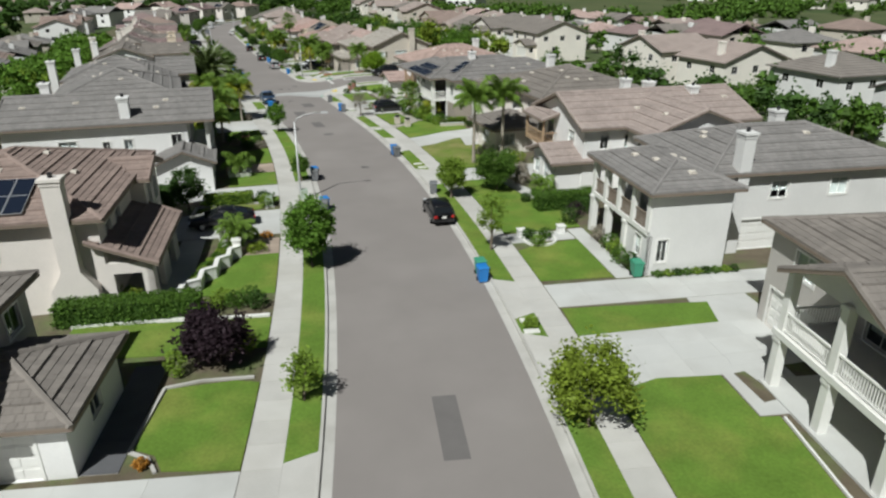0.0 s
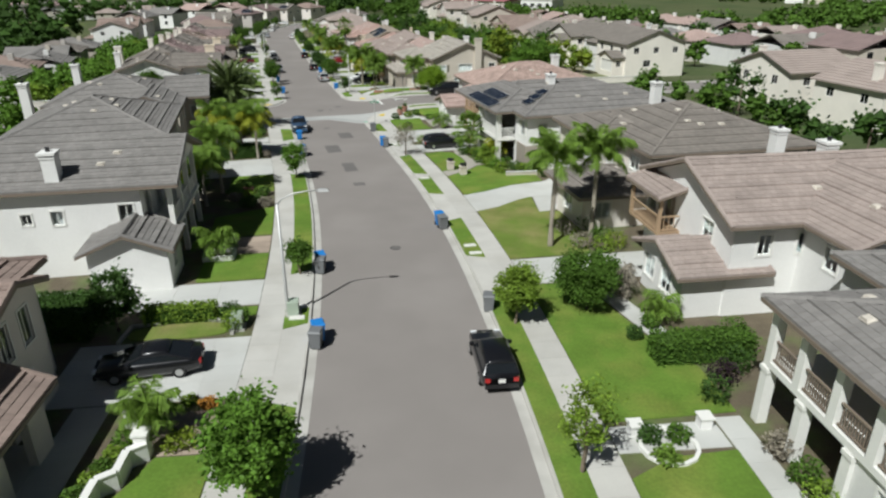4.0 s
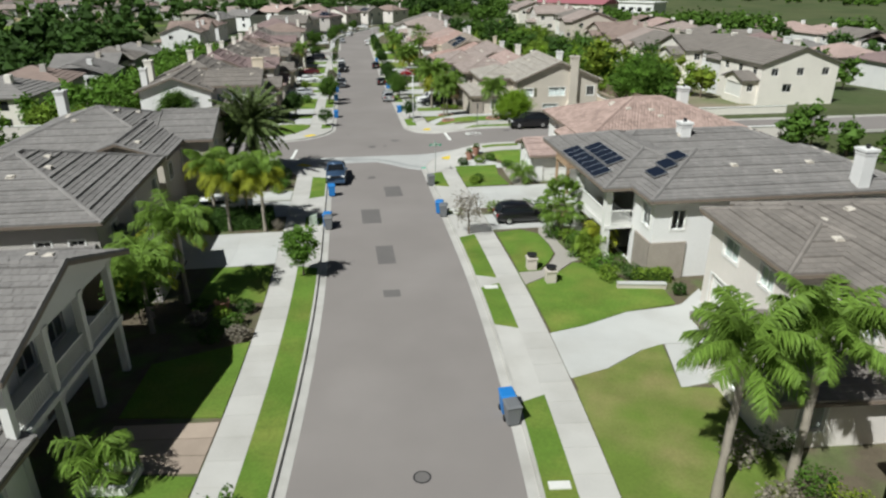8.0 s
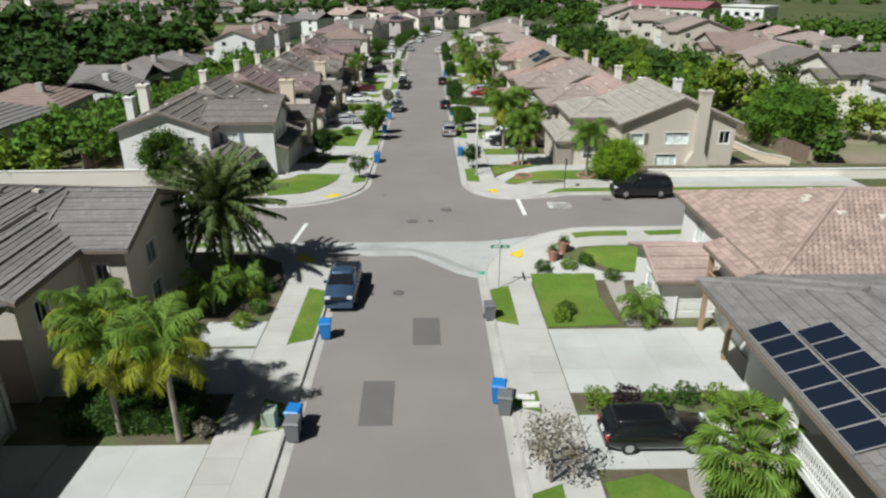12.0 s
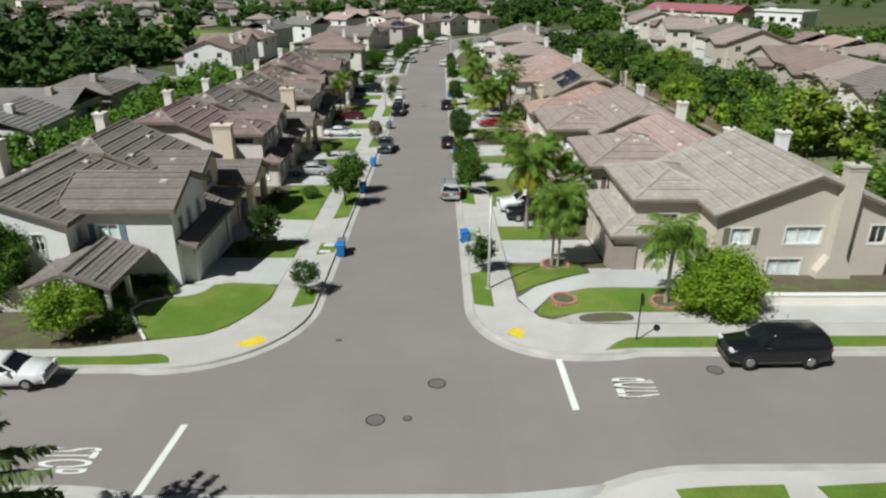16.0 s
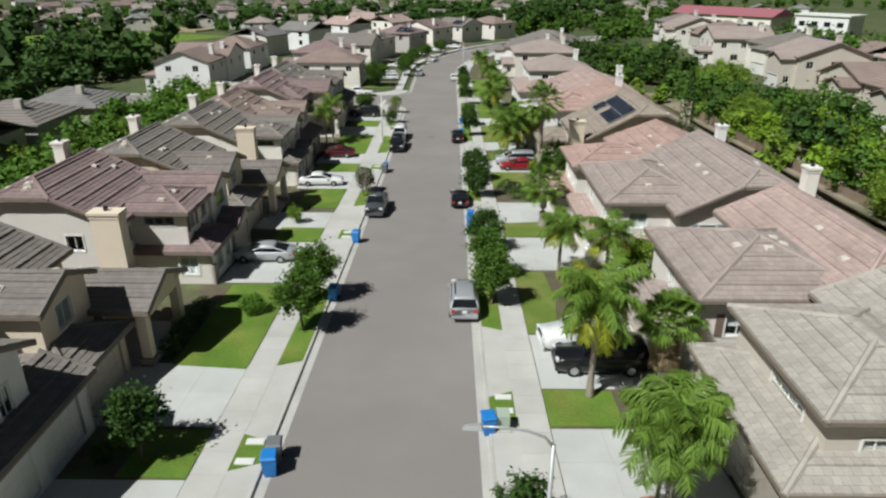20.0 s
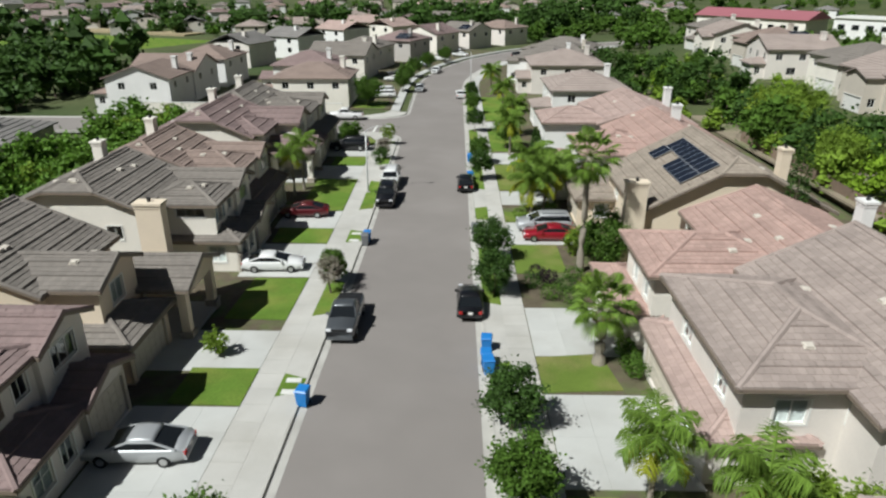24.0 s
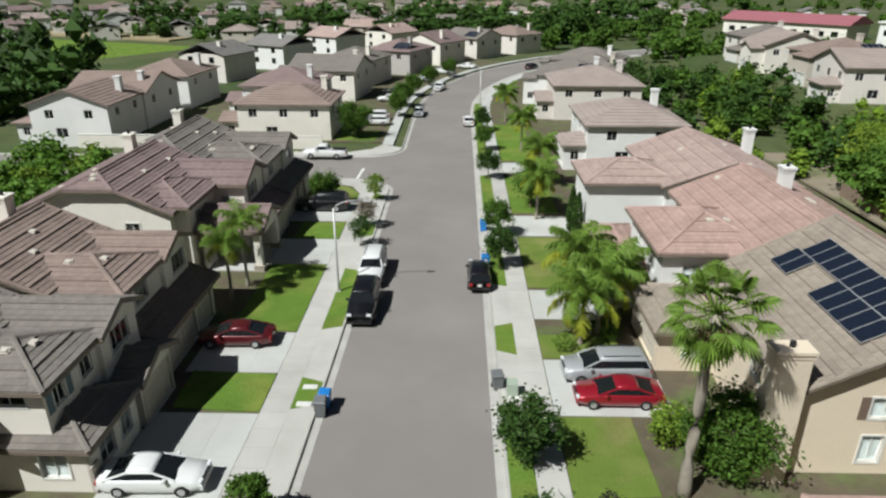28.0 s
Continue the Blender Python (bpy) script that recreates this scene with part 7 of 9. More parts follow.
# street and yard trees of the left side
shrub(21.6, -11.9, "small orange-flowering plant at the lawn corner", 0.45, 0.6, FLOWER, 18, 200)
tree(40.2, -5.9, "round-headed green street tree on the verge", 4.6, 2.9, LEAF_B, 3800, 0.15, 3, group="street trees", stem=0.22)
tree(25.3, -5.95, "small thin young street tree", 2.6, 1.7, LEAF_L, 500, 0.12, 5, group="street trees")
tree(29.2, -10.2, "small dark purple-leaved tree in a bed", 2.9, 3.1, LEAF_P, 3200, 0.15, 7, stem=0.15)
shrub(28.2, -12.0, "clipped bright green conical shrub in a bed", 1.5, 1.0, LEAF_L, 4)
shrub(30.2, -8.9, "round yellow-green shrub beside the drive", 1.0, 0.9, LEAF_Y, 5)
hedge(34.2, 35.7, -19.5, -12.0, 1.2, "long clipped dark green hedge", LEAF, 2)
for i, (s, u) in enumerate(((35.2, 11.4), (35.4, 10.2), (35.0, 9.0), (36.2, 11.0), (36.0, 9.4))):
    shrub(s, -u, "loose low green shrubs along a lawn edge", 0.8 + 0.15 * (i % 3), 1.3, (LEAF_L, LEAF, LEAF_D)[i % 3], 10 + i % 3, group="lawn-edge shrubs")
shrub(38.8, -21.8, "clipped green foundation shrub by the wall", 1.2, 1.5, LEAF, 11)
shrub(38.4, -17.6, "rounded yellow-green shrub by the porch", 1.0, 1.3, LEAF_Y, 12)
shrub(37.4, -16.2, "rounded yellow-green shrub by the porch", 0.9, 1.2, LEAF_Y, 12)
for i in range(7):
    shrub(38.6 + i * 0.75, -12.9 + i * 0.17, "leafy green plants behind the zigzag wall", 0.7, 0.95, (LEAF_L, LEAF)[i % 2], 14 + i % 2, group="wall plants")
feather_palm(44.6, -10.8, "short feathery palm in a planted bed", 1.1, 26, 1.5, PALMLEAF, 9, 0.09, 18, leaflet=0.35)
shrub(43.9, -9.6, "low rust and green shrub under the short palm", 0.6, 1.5, LEAF_Y, 91)
shrub(43.9, -11.7, "round green shrub beside the wall post", 0.9, 1.0, LEAF_B, 92)
for i, (s, u) in enumerate(((46.6, 9.0), (46.9, 9.9), (46.7, 11.2))):
    shrub(s, -u, "low orange-flowering plants in a bed", 0.4, 0.9, FLOWER if i == 0 else LEAF_L, 18 + i, 260, group="flower bed")
tree(54.6, -15.2, "dense dark green yard tree", 3.6, 2.6, LEAF_D, 1700, 0.14, 13, stem=0.1)
hedge(54.9, 55.8, -14.0, -10.2, 0.9, "low clipped yellow-green hedge", LEAF_L, 5)
hedge(53.6, 56.2, -19.6, -16.4, 1.8, "tall dark green hedge block", LEAF_D, 6)
for i, (s, u) in enumerate(((54.4, 8.9), (55.0, 9.4), (53.8, 9.2))):
    shrub(s, -u, "spiky mixed green shrubs beside the sidewalk", 1.1, 1.3, (LEAF, LEAF_D, LEAF_L)[i], 24 + i)
for i in range(6):
    shrub(60.75, -14.4 - 0.75 * i, "small green plants along the garage wall", 0.5, 0.6, (LEAF_L, LEAF)[i % 2], 30 + i % 2, 200, group="garage plants")
feather_palm(64.4, -11.4, "short bushy palm on a white-edged planter", 1.2, 12, 1.7, PALMLEAF, 4, 0.14, 16)
tree(60.8, -5.9, "small leafy street tree", 2.4, 1.6, LEAF, 800, 0.13, 11, group="street trees")
feather_palm(77.2, -13.6, "queen palm beside a shaded porch", 3.4, 22, 2.3, PALMLEAF, 6, 0.13, old=3)
feather_palm(80.9, -12.6, "queen palm with yellowing lower fronds", 4.7, 26, 2.6, PALMLEAF, 7, 0.13, old=5)
feather_palm(79.2, -14.2, "queen palm in a front bed", 3.3, 24, 2.2, PALMLEAF, 6, 0.13, old=3)
shrub(75.9, -8.8, "white-flowering grey-green shrub by the sidewalk", 0.8, 1.4, LEAF_G, 93)
shrub(75.6, -10.2, "dark green shrub in the shaded bed", 0.9, 1.3, LEAF_D, 94)
shrub(76.6, -9.9, "dark green shrub in the shaded bed", 0.9, 1.3, LEAF_D, 94)
for i, (s, u) in enumerate(((77.5, 9.2), (78.6, 10.2), (79.2, 8.9), (77.9, 11.4), (79.6, 11.6))):
    shrub(s, -u, "mixed flowering shrubs round a stone pot", 0.8, 1.1, (LEAF, LEAF_L, LEAF_D, LEAF_G, LEAF)[i], 34 + i, group="front bed shrubs")
tree(84.2, -6.0, "slim green street tree", 3.5, 2.2, LEAF_B, 1500, 0.13, 15, stem=0.28, group="street trees")
tree(78.4, -14.6, "green yard tree by the side wall", 3.4, 2.8, LEAF, 2000, 0.14, 17)
for i, (s, u) in enumerate(((93.7, 12.1), (93.2, 9.4), (95.4, 11.0), (96.0, 13.6))):
    feather_palm(s, -u, "queen palm with yellow-green arching fronds", 4.2 + 0.3 * (i % 2), 22, 2.2, PALMLEAF, 8 + i % 2, 0.12, pairs=34, old=14, elev=(-0.3, 1.3), width=0.04, droop=(1.3, 2.1))
hedge(93.6, 96.0, -14.6, -9.0, 1.2, "dark green clipped hedge under palms", LEAF_D, 7)
shrub(93.6, -8.5, "agave-like grey-green plants by the hedge", 0.8, 1.0, LEAF_G, 40)
feather_palm(110.5, -12.1, "large date palm with dense dark fronds", 4.9, 92, 4.3, PALMLEAF_D, 11, 0.45, 26, elev=(-0.85, 1.45), leaflet=0.36, name="date_palm", width=0.09, droop=(0.6, 1.3))
feather_palm(105.2, -11.6, "bird-of-paradise clump with broad leaves", 1.0, 12, 2.4, PALMLEAF, 12, 0.1, 10, elev=(0.7, 1.4))
feather_palm(108.0, -10.4, "bushy low palm in a corner bed", 0.8, 12, 1.6, PALMLEAF, 4, 0.12, 14)
for i, (s, u) in enumerate(((103.4, 9.4), (105.2, 8.9), (106.8, 9.5), (108.2, 9.0), (106.4, 12.6), (108.6, 12.2))):
    shrub(s, -u, "mixed corner-bed shrubs and grasses", 0.9, 1.2, (LEAF_L, LEAF, LEAF_Y, LEAF_D, LEAF, LEAF_L)[i], 44 + i, group="corner bed shrubs")
feather_palm(85.0, 14.3, "small yellow-green palm against the white house", 1.3, 14, 1.4, PALMLEAF_Y, 12, 0.1, 14)
for s, d, hh in ((82.4, 13.4, 1.0), (83.8, 14.0, 0.9), (84.9, 12.7, 0.7), (87.0, 13.6, 1.1)):
    shrub(s, d, "leafy green foundation shrub below the balcony", hh, 1.5, LEAF_B, 95, group="balcony shrubs")
hedge(80.2, 80.9, 14.9, 17.3, 0.8, "low pale green hedge beside the white house", LEAF_L, 15)
shrub(78.6, 17.0, "clipped round dark shrub beside the driveway", 0.8, 0.9, LEAF_D, 96)
# left, past the crossing
tree(134.4, -25.0, "rounded dense green tree by the cream house", 5.4, 4.6, LEAF, 7000, 0.15, 19, stem=0.05)
tree(129.9, -18.4, "light green spreading tree on the corner", 3.2, 3.6, LEAF_LIME, 2400, 0.14, 21)
for i, (s, u) in enumerate(((130.6, 15.6), (131.4, 16.7), (130.4, 17.2), (132.0, 16.6), (133.6, 17.2))):
    shrub(s, -u, "dark and light green shrubs round the porch", 1.0, 1.3, (LEAF_D, LEAF_L, LEAF_D, LEAF, LEAF)[i], 50 + i, group="porch shrubs")
hedge(137.0, 138.2, -19.8, -15.4, 0.9, "clipped green hedge against the wall", LEAF, 8)
for u in (14.9, 15.9):
    shrub(136.0, -u, "bright green clipped shrub by the walk", 0.6, 0.9, LEAF_L, 55)
tree(136.0, -5.9, "small thin-leaved street tree", 2.4, 1.9, LEAF_D, 700, 0.12, 23, group="street trees")
tree(143.9, -10.6, "small dark-leaved tree with pale flowers", 3.6, 2.4, LEAF_D, 1500, 0.14, 25)
shrub(144.8, -11.9, "round yellow-green shrub beside the drive", 0.9, 1.0, LEAF_Y, 56)
shrub(143.6, -12.2, "dark round shrub beside the drive", 0.9, 1.0, LEAF_D, 57)
for i, s in enumerate((156.0, 160.6, 188.6)):
    tree(s, -5.9, "dense dark green street tree", 4.0 if i != 2 else 2.6, 2.5 if i != 2 else 1.8, LEAF, 2600, 0.14, 27 + (i == 2), group="street trees")
tree(186.6, -5.9, "street tree with thin pinkish-grey foliage", 3.0, 2.0, LEAF_G, 700, 0.1, 29, group="street trees")
for i in range(5):
    shrub(153.0 + i * 1.4, -12.9, "rounded dark shrubs in the house's shade", 1.1, 1.4, LEAF_D, 60, group="shade shrubs")
shrub(158.5, -9.7, "clipped round green shrub on the lawn", 1.3, 1.8, LEAF_B, 61, 1500)
tree(177.4, -11.0, "small round-leaved plant by the drive", 1.7, 1.3, LEAF_L, 400, 0.14, 31, stem=0.2)
feather_palm(214.8, -13.4, "queen palm before a cream house", 5.0, 14, 2.2, PALMLEAF, 6, 0.12, old=3)
feather_palm(212.4, -14.0, "queen palm before a cream house", 4.2, 14, 2.1, PALMLEAF, 7, 0.12, old=3)
for i, (s, u) in enumerate(((229.0, 5.9), (224.0, 5.9), (238.0, 6.0))):
    tree(s, -u, "small street tree with light foliage", 2.8, 2.0, (LEAF_G, LEAF_D, LEAF_L)[i], 800, 0.12, 33 + i, group="street trees")
tree(236.0, -11.0, "round green tree in a yard", 3.6, 3.0, LEAF, 1700, 0.14, 36)
tree(270.0, -12.5, "broad green tree on the side-street corner", 5.0, 5.0, LEAF, 2600, 0.2, 37)
for s in (287, 296, 306, 318, 330):
    tree(s, -7.4, "green street tree along the bend", 4.0, 3.4, LEAF, 1400, 0.2, 38, group="street trees")

# right side, before the crossing
tree(21.9, 6.0, "light yellow-green street tree in full leaf", 4.0, 3.3, LEAF_Y, 2600, 0.13, 39, stem=0.25, group="street trees")
shrub(30.3, 5.8, "small cut-back shrub on the verge", 0.6, 0.9, LEAF_L, 62)
tree(40.8, 6.2, "slim street tree with thin light foliage", 4.3, 2.0, LEAF_L, 800, 0.11, 41, group="street trees")
tree(52.3, 6.1, "rounded bright green street tree", 3.3, 2.3, LEAF_L, 4200, 0.12, 43, group="street trees")
tree(53.3, 10.5, "dense round clipped tree on the lawn", 3.7, 3.1, LEAF, 7600, 0.11, 45, stem=0.24)
hedge(47.3, 48.7, 12.0, 17.0, 1.3, "clipped box hedge beside the lawn", LEAF, 9)
for i, (s, u) in enumerate(((37.2, 13.9), (38.4, 14.2), (39.6, 14.3), (41.0, 14.2), (36.2, 14.2))):
    shrub(s, u, "grey-green shrubs along the white wall", 1.2, 1.3, (LEAF, LEAF_L, LEAF, LEAF_G, LEAF_D)[i], 64 + i, group="wall shrubs")
for i in range(9):
    shrub(34.95, 15.4 + i * 0.65, "low row of green foundation plants", 0.45, 0.75, (LEAF, LEAF_L, LEAF_D)[i % 3], 70 + i % 3, 180, group="foundation plants")
for i, (s, u) in enumerate(((41.0, 9.6), (42.3, 9.4), (42.2, 10.6))):
    shrub(s, u, "spiky plants in a round white-edged bed", 0.8, 1.1, (PALMLEAF, LEAF_D, LEAF)[i], 74 + i, group="round bed plants")
for i, (s, u) in enumerate(((44.6, 13.4), (45.8, 14.4), (46.6, 15.6), (49.4, 17.0))):
    shrub(s, u, "dark and rust-coloured shrubs by the wall", 1.3, 1.5, (LEAF_D, LEAF_P, LEAF_D, LEAF)[i], 78 + i)
feather_palm(54.9, 12.9, "short grey-green palm by the wall", 0.9, 14, 1.4, LEAF_G, 13, 0.12, 14)
feather_palm(51.6, 14.0, "short feathery palm by the wall", 0.7, 12, 1.3, PALMLEAF, 13, 0.1, 14)
for i, (s, u) in enumerate(((49.0, 12.6), (49.4, 14.0), (50.0, 11.9), (51.0, 13.2), (48.8, 13.3))):
    shrub(s, u, "clipped round shrubs along the walk", 0.8, 0.95, (LEAF, LEAF_L, LEAF_D, LEAF, LEAF_D)[i], 82 + i, group="walk shrubs")
for i, (s, u) in enumerate(((62.6, 11.4), (63.6, 14.8))):
    feather_palm(s, u, "tall queen palm with smooth grey trunk", 6.2, 22, 2.6, PALMLEAF, 14 + i, 0.16, 36, elev=(0.0, 1.35), width=0.055, leaflet=0.5, droop=(1.0, 1.7))
for i, (s, u) in enumerate(((62.0, 13.4), (62.8, 15.2), (61.6, 15.8), (64.6, 13.2), (60.9, 14.6), (65.4, 15.2))):
    shrub(s, u, "broad grey-green and yellow shrubs under palms", 1.2, 1.7, (LEAF_G, LEAF, LEAF_Y, LEAF_G, LEAF_L, LEAF)[i], 88 + i, group="palm bed shrubs")
tree(90.3, 6.0, "street tree with sparse purple-grey foliage", 3.2, 2.6, LEAF_G, 600, 0.1, 47, group="street trees")
fan_palm(89.2, 12.8, "bushy fan palm with broad bright green leaves", 2.5, 42, 16, 3, 0.2, reach=1.5, low=-0.7)
feather_palm(84.4, 13.4, "low bushy palm beside the stone wall", 0.9, 14, 1.5, LEAF_L, 17, 0.12, 14)
for i, (s, u) in enumerate(((86.2, 12.9), (87.6, 13.0), (85.4, 13.8), (82.6, 14.6), (81.0, 13.4), (80.9, 15.0), (88.6, 12.0), (83.4, 13.0))):
    shrub(s, u, "lush mixed shrubs before the porch", 1.1, 1.5, (LEAF, LEAF_L, LEAF_D, LEAF, LEAF_L, LEAF_D, LEAF, LEAF_L)[i], 94 + i % 4, group="porch garden shrubs")
for i, (s, u) in enumerate(((95.3, 9.0), (95.4, 10.4), (95.2, 11.8), (95.5, 13.2), (95.4, 14.6))):
    shrub(s, u, "green and red-brown shrubs between drives", 1.0, 1.4, (LEAF_L, LEAF_P, LEAF, LEAF_D, LEAF_L)[i], 100 + i, group="drive shrubs")
feather_palm(103.4, 13.4, "short palm by the garage", 0.8, 12, 1.6, PALMLEAF, 4, 0.12, 14)
for i, (s, u) in enumerate(((103.8, 8.9), (104.6, 9.4), (110.7, 9.0), (110.9, 10.8), (111.3, 12.0), (109.4, 13.4))):
    shrub(s, u, "low green shrubs edging the corner lawn", 0.8, 1.2, (LEAF_L, LEAF, LEAF_D, LEAF_L, LEAF, LEAF)[i], 106 + i, group="corner lawn shrubs")
# right side, past the crossing
tree(131.0, 19.3, "spreading bright lime-green tree by the side wall", 3.5, 4.6, LEAF_LIME, 9000, 0.14, 49, stem=0.14)
feather_palm(132.3, 16.75, "queen palm in a brick-ringed bed", 3.9, 22, 2.3, PALMLEAF, 6, 0.12, 30, elev=(-0.3, 1.3))
for i, (s, u) in enumerate(((140.2, 11.1), (140.5, 11.6), (140.0, 11.5))):
    feather_palm(s, u, "slim palm of a clump in a brick ring", 4.0 + 0.4 * i, 18, 2.2, PALMLEAF, 18 + i, 0.09, 28, elev=(-0.3, 1.3))
tree(139.6, 6.0, "small dark green street tree", 2.6, 1.9, LEAF_D, 1100, 0.12, 51, group="street trees")
feather_palm(149.0, 10.4, "tall queen palm with drooping yellow-green fronds", 5.4, 26, 2.9, PALMLEAF, 14, 0.16, 36, old=8, elev=(-0.7, 1.3), width=0.06)
fan_palm(149.7, 14.2, "fan palm with a thick skirt of dead fronds", 4.0, 34, 3, 34, 0.3, reach=1.1, hang=1.7, low=-0.3)
for i, (s, u) in enumerate(((147.6, 12.6), (148.4, 12.4), (147.4, 13.8))):
    shrub(s, u, "bright yellow-green low shrubs by the drive", 0.7, 1.3, (LEAF_Y, LEAF_L, LEAF_L)[i], 130 + i, 700, group="yellow shrubs")
for s in (160.0, 164.4):
    tree(s, 6.0, "dense dark street tree", 3.8, 2.4, LEAF, 2600, 0.14, 27, group="street trees")
feather_palm(164.8, 11.2, "queen palm with yellow lower fronds", 3.6, 16, 2.1, PALMLEAF, 7, 0.13, 28, old=5, elev=(-0.2, 1.3), width=0.05)
feather_palm(161.4, 13.8, "queen palm leaning over the drive", 4.4, 16, 2.2, PALMLEAF, 14, 0.14, 28, old=4, elev=(-0.2, 1.3), width=0.05)
feather_palm(158.8, 11.8, "low palm with bright yellow fronds", 1.6, 14, 2.2, PALMLEAF_Y, 20, 0.13, old=8)
tree(162.2, 17.0, "bright yellow-green bushy tree", 4.0, 4.2, LEAF_L, 2800, 0.15, 53, stem=0.1)
fan_palm(176.9, 11.6, "stout fan palm with a thick fibrous trunk", 3.8, 40, 5, 6, 0.32, reach=1.35, low=-0.9)
for i in range(4):
    shrub(175.4 + i * 0.9, 13.4, "green hedge-like shrubs by the drive", 1.1, 1.5, LEAF, 112, group="drive-side shrubs")
for i, s in enumerate((170.4, 186.6, 193.2)):
    tree(s, 6.0, "round dark green street tree", 3.4 if i != 2 else 3.6, 2.7 if i != 2 else 3.1, LEAF_D, 2400, 0.13, 55 + i, stem=0.2, group="street trees")
for i, (s, u) in enumerate(((186.0, 10.0), (187.4, 11.4), (188.6, 10.2), (189.4, 12.2), (186.8, 12.6), (185.2, 11.4), (188.0, 8.9), (189.6, 9.4), (185.6, 13.4), (188.2, 13.4))):
    shrub(s, u, "dense green and red-brown garden shrubs", 1.2, 1.7, (LEAF, LEAF_D, LEAF_P, LEAF, LEAF_L)[i % 5], 116 + i % 5, group="garden shrubs")
fan_palm(191.2, 13.0, "tall fan palm with shaggy yellow-green head", 9.3, 48, 7, 8, 0.24, reach=1.65, hang=0.6, low=-1.25)
tree(192.6, 15.4, "dense dark green tree against the tan house", 4.6, 4.0, LEAF, 4200, 0.14, 59, stem=0.1)
tree(194.6, 13.2, "bright green shrub-like tree on the lawn's edge", 2.2, 2.0, LEAF_L, 1100, 0.13, 60, stem=0.1)
for i, (s, u) in enumerate(((205.8, 10.6), (207.6, 12.0), (210.4, 13.6), (212.4, 11.0))):
    feather_palm(s, u, "queen palm with yellowing fronds before a white house", 3.6 + 0.5 * (i % 2), 22, 2.9, PALMLEAF, 7, 0.13, 32, old=8, elev=(-0.5, 1.3), width=0.06)
for i, (s, u) in enumerate(((205.0, 9.4), (206.4, 12.6), (208.4, 10.4), (209.0, 12.8))):
    shrub(s, u, "palm seedlings and shrubs in bare soil", 1.2, 1.5, (PALMLEAF, LEAF, LEAF_L, LEAF_D)[i], 122 + i, group="soil bed shrubs")
for i, s in enumerate((219.0, 226.8, 247.0, 262.0, 275.0)):
    tree(s, 6.1, "rounded green street tree", 3.4, 2.5, (LEAF_D, LEAF)[i % 2], 1700, 0.14, 62 + i % 2, group="street trees")
for i, (s, u) in enumerate(((232.0, 10.2), (262.0, 11.0), (283.0, 10.0), (244, 11.5))):
    feather_palm(s, u, "feathery palm by the sidewalk", 4.4, 20, 2.6, PALMLEAF, 7, 0.13, 30, old=5, elev=(-0.3, 1.3), width=0.06)
tree(236.0, 10.0, "green tree before a pink-roofed house", 4.2, 3.6, LEAF, 1900, 0.15, 66)
for s, d, hh in ((190.3, 28.2, 13.0), (226.0, 13.2, 4.5), (228.0, 13.0, 4.5)):
    cypress(s, d, hh, int(s))

tree(243.0, 50.5, "broad rounded light green tree behind the houses", 7.5, 9.5, LEAF_L, 9000, 0.2, 71, stem=0.1, clumps=70)
tree(150.0, 45.5, "broad dense green tree behind the patio", 7.0, 9.0, LEAF_B, 9000, 0.2, 72, stem=0.1, clumps=70)
tree(222.0, 46.5, "bright green spreading tree behind the houses", 5.5, 6.5, LEAF_L, 6000, 0.17, 73, stem=0.12)
tree(176.0, 44.0, "bright green spreading tree behind the houses", 5.5, 6.5, LEAF_L, 6000, 0.17, 73, stem=0.12)

# ---- cars ----
def paint(name, col, metal=0.25, rough=0.28):
    m = mat("car_paint_" + name, col, rough, 0.03, 1.5, 0.02, 10, 0, metal=metal, spec=0.5)
    m.node_tree.nodes["Principled BSDF"].inputs["Coat Weight"].default_value = 0.6
    return m


P_BLACK, P_WHITE, P_SILVER = paint("black", (0.012, 0.012, 0.014)), paint("white", (0.74, 0.74, 0.73), 0.0), paint("silver", (0.42, 0.43, 0.44), 0.3, 0.42)
P_RED, P_GREY, P_BLUE, P_MAROON = paint("red", (0.30, 0.012, 0.025)), paint("grey", (0.13, 0.14, 0.15), 0.5), paint("blue", (0.05, 0.09, 0.16)), paint("maroon", (0.10, 0.012, 0.016))

# length, width, height, bonnet height, belt height, cabin from/to (share of length from the rear), roof from/to, boot height, wheel radius
CARS = {"sedan": (4.75, 1.8, 1.45, 0.86, 0.94, 0.08, 0.76, 0.30, 0.55, 0.97, 0.33),
        "suv": (5.15, 1.98, 1.88, 1.12, 1.22, 0.02, 0.72, 0.06, 0.60, 1.2, 0.40),
        "van": (5.0, 1.95, 1.75, 1.02, 1.1, 0.02, 0.80, 0.07, 0.60, 1.1, 0.35),
        "hatch": (4.5, 1.8, 1.6, 0.95, 1.02, 0.03, 0.74, 0.10, 0.58, 1.02, 0.34),
        "pickup": (5.5, 1.95, 1.85, 1.12, 1.2, 0.40, 0.74, 0.43, 0.62, 1.12, 0.39)}


